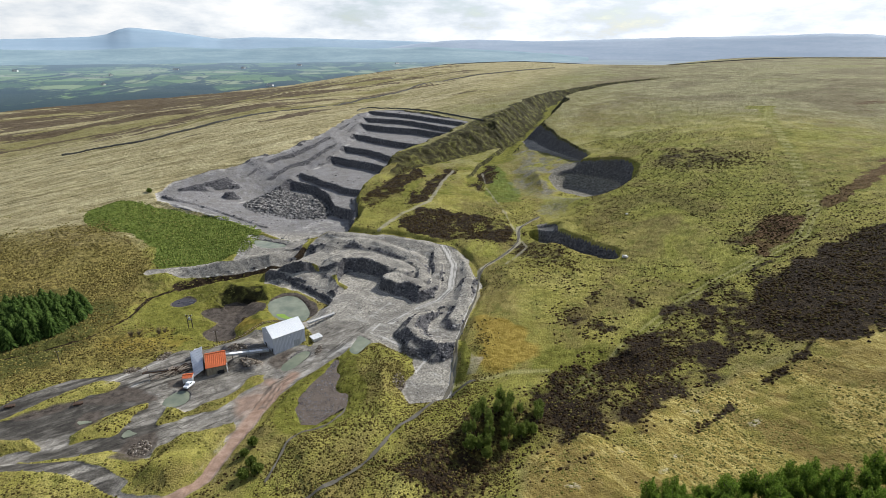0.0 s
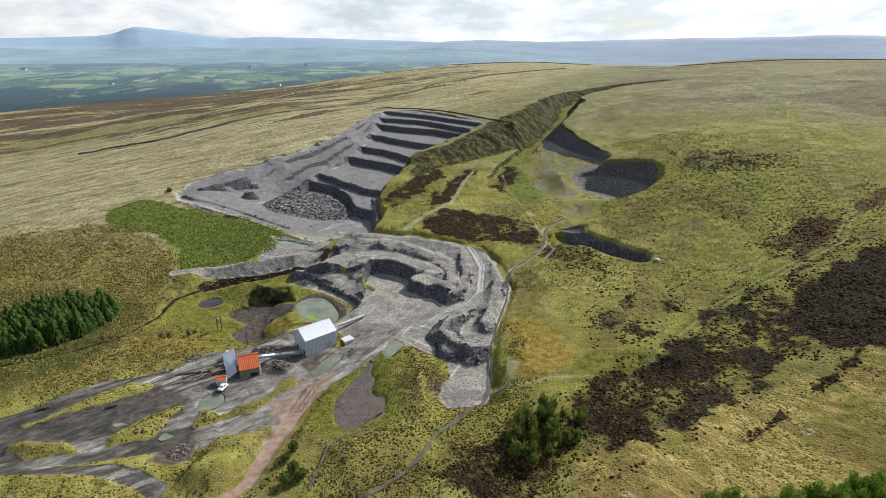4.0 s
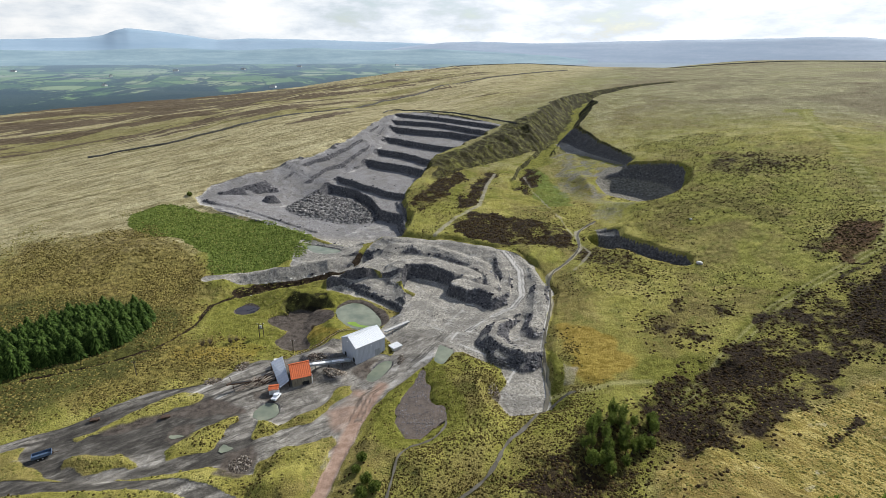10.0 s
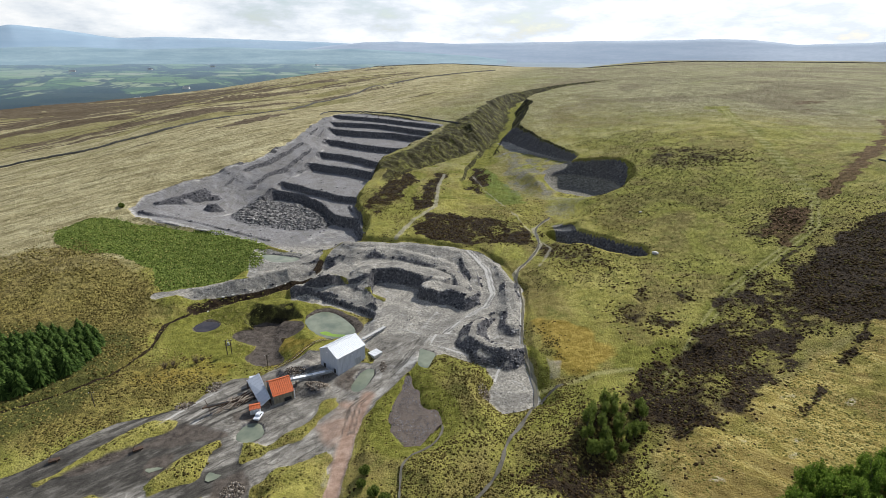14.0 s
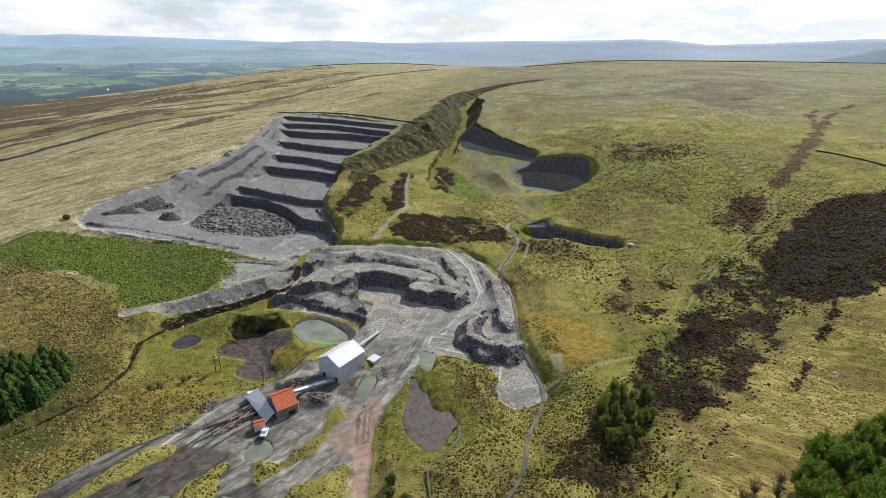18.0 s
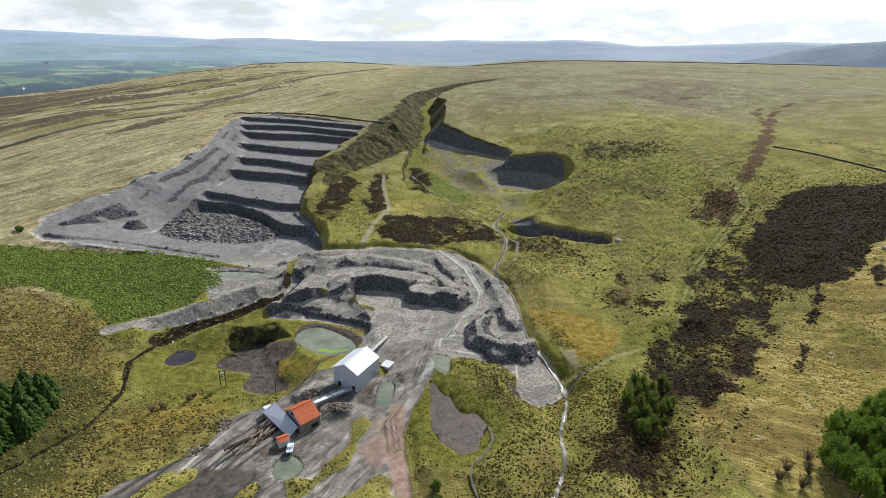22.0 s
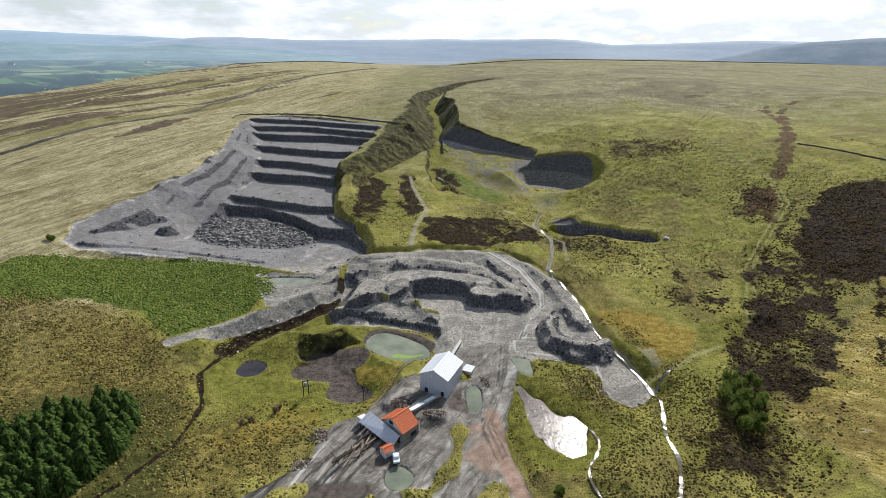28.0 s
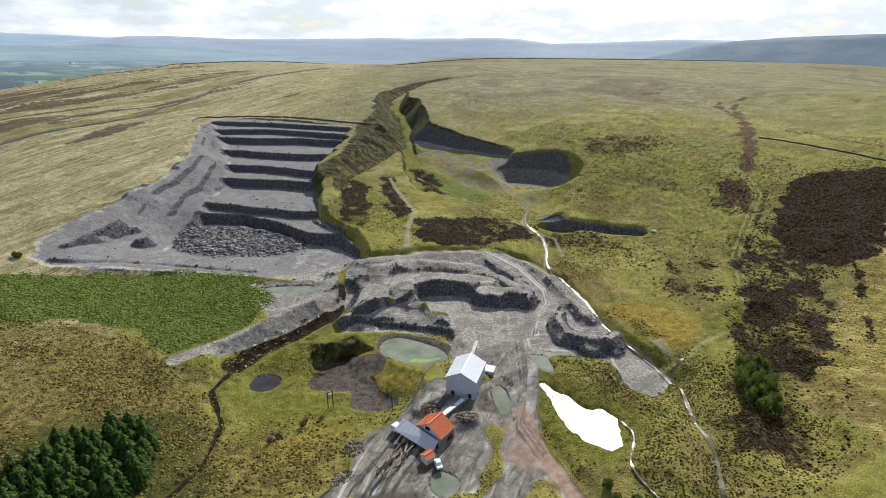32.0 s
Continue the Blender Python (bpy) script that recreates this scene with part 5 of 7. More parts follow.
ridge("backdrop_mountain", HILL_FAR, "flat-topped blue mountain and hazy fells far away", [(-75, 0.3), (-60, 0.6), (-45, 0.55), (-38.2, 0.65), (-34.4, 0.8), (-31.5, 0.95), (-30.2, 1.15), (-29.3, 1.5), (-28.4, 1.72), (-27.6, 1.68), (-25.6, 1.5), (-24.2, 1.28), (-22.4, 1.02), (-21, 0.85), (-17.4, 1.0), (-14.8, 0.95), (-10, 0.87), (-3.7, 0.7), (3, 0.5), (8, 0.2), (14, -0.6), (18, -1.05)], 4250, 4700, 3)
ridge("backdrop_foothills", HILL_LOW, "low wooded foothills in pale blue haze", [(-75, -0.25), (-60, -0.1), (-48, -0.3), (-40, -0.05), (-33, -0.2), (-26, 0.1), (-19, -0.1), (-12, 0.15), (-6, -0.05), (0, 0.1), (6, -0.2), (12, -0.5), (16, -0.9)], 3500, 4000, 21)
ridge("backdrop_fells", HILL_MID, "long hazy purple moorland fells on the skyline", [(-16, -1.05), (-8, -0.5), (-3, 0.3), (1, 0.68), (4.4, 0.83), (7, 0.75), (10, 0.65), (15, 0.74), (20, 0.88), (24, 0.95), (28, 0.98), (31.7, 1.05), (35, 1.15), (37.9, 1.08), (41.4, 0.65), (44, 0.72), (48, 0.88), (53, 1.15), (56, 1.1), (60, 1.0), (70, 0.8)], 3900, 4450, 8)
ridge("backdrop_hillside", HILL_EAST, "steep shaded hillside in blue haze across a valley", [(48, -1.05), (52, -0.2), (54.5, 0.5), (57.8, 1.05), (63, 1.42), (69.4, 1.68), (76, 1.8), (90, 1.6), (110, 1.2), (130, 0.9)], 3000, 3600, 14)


# ---- water
def pool(name, shape, level, material, label, grow=1.13, ragged=0.10):
    outline = rounded(shape, 1)
    edge = []
    for (ax, ay), (bx, by) in zip(outline, outline[1:] + outline[:1]):
        n = max(1, int(math.hypot(bx - ax, by - ay) / 0.7))
        edge += [(ax + (bx - ax) * k / n, ay + (by - ay) * k / n) for k in range(n)]
    wave = 1 + ragged * rough(np.array([q[0] for q in edge]), np.array([q[1] for q in edge]), 3.2, 97, 3, 0.65)
    cx, cy = np.mean([p[0] for p in edge]), np.mean([p[1] for p in edge])
    bm = bmesh.new()
    ring = [bm.verts.new((cx + (p[0] - cx) * grow * k, cy + (p[1] - cy) * grow * k, level)) for p, k in zip(edge, wave)]
    bm.faces.new(ring)
    bmesh.ops.triangulate(bm, faces=bm.faces)
    for f in bm.faces:
        if f.normal.z < 0:
            f.normal_flip()
    me = bpy.data.meshes.new(name)
    bm.to_mesh(me)
    me.materials.append(material)
    return tagged(new(name, me), label, "pond", kind="structure")


pool("pond_water_1", GREEN_POND, -0.6, MURKY, "murky grey-green settling pond with a pale muddy rim")
pool("pond_water_2", DARK_POOL, -3.5, PEATY, "small round dark peaty pool in rough grass")
pool("pond_water_3", SMALL_POND, 1.1, MURKY, "small grey-green pond beside the haul road")
pool("pond_water_4", WET_POND, 5.6, MURKY, "shallow pale puddle on the quarry floor")
pool("pond_water_5", YARD_POND, -3.6, MURKY, "grey settling pool at the edge of the yard")
pool("pond_water_6", YARD_PIT, -1.9, MURKY, "narrow green-tinged sump beside the shed")
ALGAE = water_material("bright_green_algae", (0.24, 0.38, 0.04), (0.16, 0.24, 0.06), 0.6, 0.02, 3)
pool("pond_algae", [(-67, 188), (-64, 188.4), (-62.5, 186), (-58, 185.2), (-57, 184), (-62, 184.2), (-66, 186.4)], -0.57, ALGAE, "bright green algae along the pond's edge")
pool("silt_water_1", SILT_POND, -0.45, WET_SILT, "wet grey silt pond that shines in the sun", 1.05, 0.17)


def stream(name, line, width, label, lift=0.24):
    pts = rounded(line, 3, False)
    bm = bmesh.new()
    rows = []
    for k, p in enumerate(pts):
        a, b = pts[max(k - 1, 0)], pts[min(k + 1, len(pts) - 1)]
        dx, dy = b[0] - a[0], b[1] - a[1]
        n = math.hypot(dx, dy) or 1
        w = width * (0.75 + 0.35 * math.sin(k * 0.9) * math.cos(k * 0.37)) / 2
        z = float(height(np.array([p[0]]), np.array([p[1]]))[0]) + lift
        rows.append([bm.verts.new((p[0] - dy / n * w * s, p[1] + dx / n * w * s, z)) for s in (1, 0, -1)])
    for u, v in zip(rows, rows[1:]):
        for j in (0, 1):
            bm.faces.new((u[j], v[j], v[j + 1], u[j + 1]))
    bmesh.ops.recalc_face_normals(bm, faces=bm.faces)
    for f in bm.faces:
        if f.normal.z < 0:
            f.normal_flip()
    me = bpy.data.meshes.new(name)
    bm.to_mesh(me)
    me.materials.append(BROOK)
    return tagged(new(name, me), label, "stream", kind="structure")


for shape, words in zip(YARD_PUDDLES, ("broad shallow blue-grey puddle on the yard", "grey puddle between muddy grass banks")):
    low = min(float(height(np.array([q[0]]), np.array([q[1]]))[0]) for q in shape)
    mean = float(np.mean([height(np.array([q[0]]), np.array([q[1]]))[0] for q in shape]))
    pool("puddle_water", shape, 0.4 * low + 0.6 * mean, MURKY, words)


stream("stream_water_1", BECK, 1.3, "narrow bright brook winding down a shallow valley")
stream("stream_water_2", SIDE_BECK, 1.2, "small side brook joining the main brook")
stream("stream_water_3", SILT_OUT, 0.8, "thin trickle leaving the silt pond")



# ---- plants and loose stone
def grown(name, verts, faces, material, label="", category="", kind="", smooth_faces=False):
    me = bpy.data.meshes.new(name)
    me.vertices.add(len(verts))
    me.vertices.foreach_set("co", np.asarray(verts, np.float32).ravel())
    faces = np.asarray(faces, np.int32)
    me.loops.add(faces.size)
    me.loops.foreach_set("vertex_index", faces.ravel())
    me.polygons.add(len(faces))
    me.polygons.foreach_set("loop_start", np.arange(0, faces.size, faces.shape[1], dtype=np.int32))
    me.update(calc_edges=True)
    if smooth_faces:
        me.shade_smooth()
    me.materials.append(material)
    ob = new(name, me)
    return tagged(ob, label, category, kind=kind) if label else ob


rng = np.random.default_rng(7)


def dome(jag, sides=6):
    """A low ragged clump: two rings and a top."""
    r = np.random.default_rng(int(jag * 1000))
    v, f = [], []
    for ring, (rad, h) in enumerate(((1.0, -0.15), (0.8, 0.45))):
        for k in range(sides):
            a = (k + 0.5 * ring) * 2 * math.pi / sides
            q = rad * r.uniform(0.7, 1.25)
            v.append((q * math.cos(a), q * math.sin(a), h * r.uniform(0.6, 1.4)))
    v.append((r.uniform(-0.2, 0.2), r.uniform(-0.2, 0.2), r.uniform(0.75, 1.0)))
    for k in range(sides):
        n = (k + 1) % sides
        f += [(k, n, sides + k), (n, sides + n, sides + k), (sides + k, sides + n, 2 * sides)]
    return np.array(v), np.array(f)


def stone_shape(seed):
    """A broken block: an irregular eight-cornered lump."""
    r = np.random.default_rng(seed)
    v = np.array([(x, y, z) for z in (-0.5, 0.6) for x, y in ((-1, -1), (1, -1), (1, 1), (-1, 1))], float)
    v = v * r.uniform(0.55, 1.1, (8, 3))
    f = [(0, 1, 5), (0, 5, 4), (1, 2, 6), (1, 6, 5), (2, 3, 7), (2, 7, 6), (3, 0, 4), (3, 4, 7), (4, 5, 6), (4, 6, 7)]
    return v, np.array(f)


def strew(name, x, y, size, tall, shapes, material, label, category, sink=0.1, level=None):
    """Many small lumps on the ground, joined into one object."""
    vs, fs, base = [], [], 0
    which = rng.integers(0, len(shapes), len(x))
    turn = rng.uniform(0, 2 * math.pi, len(x))
    z = height(x, y) if level is None else np.full(len(x), level)
    for k, (v, f) in enumerate(shapes):
        i = np.nonzero(which == k)[0]
        if not len(i):
            continue
        c, s = np.cos(turn[i])[:, None], np.sin(turn[i])[:, None]
        px = (v[None, :, 0] * c - v[None, :, 1] * s) * size[i, None] + x[i, None]
        py = (v[None, :, 0] * s + v[None, :, 1] * c) * size[i, None] + y[i, None]
        pz = v[None, :, 2] * (size[i] * tall[i])[:, None] + (z[i] - sink * size[i])[:, None]
        vs.append(np.stack([px, py, pz], 2).reshape(-1, 3))
        fs.append((f[None] + (np.arange(len(i)) * len(v))[:, None, None] + base).reshape(-1, 3))
        base += len(i) * len(v)
    return grown(name, np.concatenate(vs), np.concatenate(fs), material, label, category, "stuff")


def look_up(key, x, y):
    a = np.clip(np.searchsorted(gx, x) - 1, 0, nx - 2)
    b = np.clip(np.searchsorted(gy, y) - 1, 0, ny - 2)
    return M[key][b * nx + a]


def sow(count, west, east, south, north, chance):
    x, y = rng.uniform(west, east, count), rng.uniform(south, north, count)
    keep = rng.uniform(0, 1, count) < chance(x, y)
    return x[keep], y[keep]


def island_material(name, stops, roughness=0.9, thin=0.0):
    m = Nodes(name, roughness, specular=0.04)
    g = m.add("ShaderNodeNewGeometry")
    tone_ = m.ramp(g.outputs["Random Per Island"], *stops)
    m.color(tone_)
    if thin:
        glow, both = m.add("ShaderNodeBsdfTranslucent"), m.add("ShaderNodeMixShader")
        m.put(glow.inputs["Color"], tone_)
        m.put(both.inputs[0], thin)
        m.put(both.inputs[1], m.bsdf.outputs[0])
        m.put(both.inputs[2], glow.outputs[0])
        m.put(m.t.nodes["Material Output"].inputs["Surface"], both.outputs[0])
    return m.mat


LING = island_material("dark_heather", ((0.0, (0.020, 0.012, 0.006)), (0.5, (0.045, 0.029, 0.013)), (0.85, (0.080, 0.058, 0.022)), (1.0, (0.11, 0.10, 0.03))))
RUSH = island_material("brown_rush_tussock", ((0.0, (0.040, 0.030, 0.010)), (0.5, (0.095, 0.074, 0.024)), (1.0, (0.17, 0.145, 0.045))))
GRASS = island_material("pale_grass_tussock", ((0.0, (0.100, 0.094, 0.024)), (0.5, (0.175, 0.158, 0.042)), (1.0, (0.265, 0.235, 0.078))))
TUSSOCK = island_material("brown_moor_tussock", ((0.0, (0.052, 0.041, 0.013)), (0.5, (0.120, 0.097, 0.029)), (1.0, (0.24, 0.195, 0.063))))
REED = island_material("green_rush", ((0.0, (0.05, 0.070, 0.014)), (0.6, (0.105, 0.138, 0.026)), (1.0, (0.18, 0.20, 0.05))))
SLATE = island_material("broken_slate_stone", ((0.0, (0.03, 0.03, 0.034)), (0.5, (0.085, 0.083, 0.09)), (0.9, (0.17, 0.166, 0.17)), (1.0, (0.30, 0.29, 0.28))))

SHOT = island_material("fresh_shot_rock", ((0.0, (0.055, 0.053, 0.055)), (0.5, (0.14, 0.134, 0.13)), (0.9, (0.25, 0.24, 0.228)), (1.0, (0.38, 0.365, 0.34))))

DOMES = [dome(j) for j in (0.1, 0.2, 0.3, 0.4)]
STONES = [stone_shape(j) for j in range(6)]


def bare(x, y):
    worn = np.maximum.reduce([look_up("gravel", x, y), look_up("silt", x, y), look_up("red", x, y), look_up("pale", x, y)])
    return smooth((worn - 0.08) * 4)


patchy = lambda x, y, s, k: smooth(rough(x, y, s, k, 3) * 1.6 + 0.5)
# heather in its dense beds and scattered over the slopes
x, y = sow(240000, -60, 260, 60, 375, lambda a, b: (1 - bare(a, b)) * np.clip(look_up("heather", a, b) * (0.25 + 0.75 * patchy(a, b, 6, 61) ** 1.5) * 0.95, 0, 1))
strew("heather", x, y, rng.uniform(0.25, 0.62, len(x)), rng.uniform(0.5, 0.8, len(x)), DOMES, LING, "dense dark brown heather in ragged beds on the slopes", "heather")
x, y = sow(150000, -60, 240, 70, 360, lambda a, b: (1 - bare(a, b)) * patchy(a, b, 34, 62) ** 4 * 0.42 * (1 - look_up("lush", a, b)) * (1 - look_up("ochre", a, b)) * (1 - 0.94 * smooth((look_up("dry", a, b) - 0.25) * 4) * (b < 150)) * (1 - 0.7 * smooth((a - 120) / 60) * (b > 230)))
strew("heather_tufts", x, y, rng.uniform(0.15, 0.42, len(x)), rng.uniform(0.55, 0.9, len(x)), DOMES, LING, "scattered dark heather tufts on olive grass", "heather")
# rush tussocks on the low ground by the road, the knoll and the yard
x, y = sow(46000, -140, 20, 84, 172, lambda a, b: (1 - bare(a, b)) * (1 - look_up("lush", a, b)) * patchy(a, b, 16, 63) * 0.42)
strew("rush_tussocks", x, y, rng.uniform(0.18, 0.42, len(x)), rng.uniform(0.7, 1.2, len(x)), DOMES, RUSH, "brown rush tussocks dotted over rough grass", "rushes")
x, y = sow(120000, -260, -60, 90, 300, lambda a, b: (1 - bare(a, b)) * (1 - 0.7 * look_up("green", a, b)) * patchy(a, b, 20, 64) * 0.22 * (1 - look_up("russet_and_shade", a, b)))
strew("grass_tussocks", x, y, rng.uniform(0.25, 0.55, len(x)), rng.uniform(0.4, 0.7, len(x)), DOMES, GRASS, "pale tussocks of rough moor grass", "grass")
x, y = sow(90000, -260, -95, 130, 300, lambda a, b: look_up("russet_and_shade", a, b) * (1 - bare(a, b)) * (0.15 + 0.85 * patchy(a, b, 9, 68)) * 0.5)
strew("moor_tussocks", x, y, rng.uniform(0.25, 0.6, len(x)), rng.uniform(0.5, 0.9, len(x)), DOMES, TUSSOCK, "coarse brown and olive tussocks of moor grass", "grass")
x, y = sow(60000, 20, 170, 40, 130, lambda a, b: (1 - bare(a, b)) * (1 - look_up("heather", a, b)) * patchy(a, b, 14, 66) * 0.4)
strew("grass_hummocks", x, y, rng.uniform(0.15, 0.42, len(x)), rng.uniform(0.35, 0.6, len(x)), DOMES, GRASS, "straw-coloured grass hummocks on the near hillside", "grass")
x, y = sow(60000, -230, -90, 225, 325, lambda a, b: look_up("green", a, b) * (0.35 + 0.65 * patchy(a, b, 9, 65)) * 0.75)
strew("green_rushes", x, y, rng.uniform(0.3, 0.7, len(x)), rng.uniform(0.3, 0.55, len(x)), DOMES, REED, "thick bright green rushes filling a wet field", "rushes")
x, y = sow(60000, -46, 16, 92, 162, lambda a, b: (1 - bare(a, b)) * (1 - 0.8 * look_up("lush", a, b)) * patchy(a, b, 8, 69) * 0.24)
strew("bog_tussocks", x, y, rng.uniform(0.14, 0.32, len(x)), rng.uniform(0.6, 1.1, len(x)), DOMES, RUSH, "small dark rush tussocks on boggy knolls", "rushes")
# shot rock on the quarry floor, rubble on banks and faces
x, y = sow(42000, -130, -62, 290, 360, lambda a, b: smooth(-outside(stones, a, b) / 8 + 0.5) * 0.7)
strew("shot_rock", x, y, rng.uniform(0.14, 0.34, len(x)) * rng.choice([1, 1, 1, 1.5, 2.4], len(x)), rng.uniform(0.7, 1.1, len(x)), STONES, SHOT, "heap of dark shot rock below the lowest bench", "rocks")
x, y = sow(230000, -185, 25, 110, 540, lambda a, b: look_up("gravel", a, b) * np.clip(look_up("steep", a, b) * 0.42 * (1 - 0.8 * (a < -75) * (b < 245)) * (1 - 0.6 * (b > 285)) + 0.006 * (b > 250), 0, 1) * (1 - look_up("yard", a, b)))
strew("rubble", x, y, rng.uniform(0.12, 0.32, len(x)) * rng.choice([1, 1, 1, 1.4, 2.3], len(x)), rng.uniform(0.7, 1.1, len(x)), STONES, SLATE, "loose grey rubble along banks and benches", "rocks")


# ---- trees
def conifer(seed, tall):
    """Trunk and drooping whorls of narrow boughs."""
    r = np.random.default_rng(seed)
    v, f = [], []
    levels = 24
    for lv in range(levels):
        t = lv / (levels - 1)
        z = tall * (0.10 + 0.88 * t)
        reach = tall * 0.34 * (1 - t) ** 0.62 + 0.22
        for k in range(17 - int(7 * t)):
            a = r.uniform(0, 2 * math.pi)
            L = reach * r.uniform(0.65, 1.2)
            dx, dy = math.cos(a), math.sin(a)
            w = 0.13 * L + 0.09
            droop = r.uniform(0.1, 0.45) * L
            zz = z + r.uniform(-0.3, 0.3)
            b = len(v)
            v += [(0, 0, zz + 0.15 * L), (dx * L * 0.55 - dy * w, dy * L * 0.55 + dx * w, zz - droop * 0.3), (dx * L * 0.55 + dy * w, dy * L * 0.55 - dx * w, zz - droop * 0.3),
                  (dx * L, dy * L, zz - droop), (dx * L * 0.6, dy * L * 0.6, zz + 0.12 * L)]
            f += [(b, b + 1, b + 4), (b, b + 4, b + 2), (b + 1, b + 3, b + 4), (b + 4, b + 3, b + 2)]
    b = len(v)
    v += [(0.12, 0, tall * 0.92), (-0.1, 0.1, tall * 0.92), (-0.1, -0.1, tall * 0.92), (0, 0, tall * 1.03)]
    f += [(b, b + 1, b + 3), (b + 1, b + 2, b + 3), (b + 2, b, b + 3)]
    return np.array(v), np.array(f)


def feathery(seed, tall, spread):
    """Narrow leaf sprays that rise and fan out from many ascending shoots; an uneven, soft outline."""
    r = np.random.default_rng(seed)
    v, f, limbs = [], [], []
    for k in range(34):
        a = r.uniform(0, 2 * math.pi)
        d = spread * math.sqrt(r.uniform(0, 1)) * 0.8
        top = tall * (1.02 - 0.55 * (d / spread) ** 2) * r.uniform(0.72, 1.05)
        foot = np.array([d * 0.45 * math.cos(a), d * 0.45 * math.sin(a), tall * 0.12])
        tip = np.array([d * math.cos(a), d * math.sin(a), top])
        limbs.append(tip)
        for j in range(62):
            t = 0.10 + 0.90 * math.sqrt(r.uniform(0, 1))
            q = foot + (tip - foot) * t + r.normal(0, 1, 3) * 0.11 * spread * (1.25 - 0.75 * t)
            way = np.array([math.cos(a), math.sin(a), 0]) * r.uniform(-0.1, 0.7) + r.normal(0, 0.55, 3) + np.array([0, 0, 0.75])
            way = way / np.linalg.norm(way)
            side = np.cross(way, r.normal(0, 1, 3))
            side = side / np.linalg.norm(side)
            L = r.uniform(0.28, 0.66) * (1.1 - 0.4 * t)
            w = L * r.uniform(0.20, 0.36)
            b = len(v)
            v += [tuple(q), tuple(q + way * L * 0.5 + side * w), tuple(q + way * L), tuple(q + way * L * 0.5 - side * w)]
            f += [(b, b + 1, b + 2), (b, b + 2, b + 3)]
    return np.array(v), np.array(f), limbs


def tube(points, radii, sides=6):
    """A tapered limb through points."""
    v, f = [], []
    for (px, py, pz), r in zip(points, radii):
        for k in range(sides):
            a = 2 * math.pi * k / sides
            v.append((px + r * math.cos(a), py + r * math.sin(a), pz))
    for j in range(len(points) - 1):
        for k in range(sides):
            n = (k + 1) % sides
            f += [(j * sides + k, j * sides + n, (j + 1) * sides + n), (j * sides + k, (j + 1) * sides + n, (j + 1) * sides + k)]
    return v, f


BARK = plain_material("grey_bark", (0.06, 0.05, 0.04), (0.13, 0.11, 0.09), 3)
SPRUCE = island_material("dark_spruce_needles", ((0.0, (0.014, 0.028, 0.006)), (0.6, (0.040, 0.072, 0.014)), (1.0, (0.085, 0.130, 0.030))), 0.7)
LARCH = island_material("fresh_green_needles", ((0.0, (0.055, 0.095, 0.014)), (0.5, (0.140, 0.225, 0.032)), (1.0, (0.27, 0.37, 0.065))), 0.7, 0.45)
FIR = island_material("dull_green_needles", ((0.0, (0.060, 0.082, 0.020)), (0.5, (0.150, 0.200, 0.044)), (1.0, (0.30, 0.36, 0.09))), 0.7, 0.45)


def tree(name, crown, trunk, leaf, label, category, group):
    top = new(name)
    tagged(top, label, category, group)
    for part_name, (v, f), mat in (("crown", crown, leaf), ("trunk", trunk, BARK)):
        o = grown(part_name, v, f, mat)
        o.parent = top
    return top


def plant(kinds, places, smallest, largest):
    """Copies of a few trees at plan places, turned and sized at random."""
    used = set()
    for k, (px, py) in enumerate(places):
        s = rng.uniform(smallest, largest)
        z = float(height(np.array([px]), np.array([py]))[0]) - 0.15
        m = pose(px, py, z, 0, 0, rng.uniform(0, 360)) @ Matrix.Diagonal((s, s, s * rng.uniform(0.9, 1.15), 1))
        proto = kinds[k % len(kinds)]
        if proto not in used:
            used.add(proto)
            proto.matrix_basis = m
        else:
            made = copy_thing(proto, m)
            made.matrix_basis = m


def inside_points(shape, gap, seed):
    """Uneven planting places within a shape."""
    r = np.random.default_rng(seed)
    xs, ys = [p[0] for p in shape], [p[1] for p in shape]
    out = []
    for gx_ in np.arange(min(xs), max(xs), gap):
        for gy_ in np.arange(min(ys), max(ys), gap):
            q = (gx_ + r.uniform(-0.4, 0.4) * gap, gy_ + r.uniform(-0.4, 0.4) * gap)
            if float(outside(shape, np.array([q[0]]), np.array([q[1]]))[0]) < 0:
                out.append(q)
    r.shuffle(out)
    return [tuple(float(c) for c in q) for q in out]


def conifer_kind(name, seed, tall, leaf, label, group):
    return tree(name, conifer(seed, tall), tube([(0, 0, -0.3), (0, 0, tall * 0.5), (0, 0, tall * 0.95)], [0.2, 0.12, 0.03]), leaf, label, "tree", group)


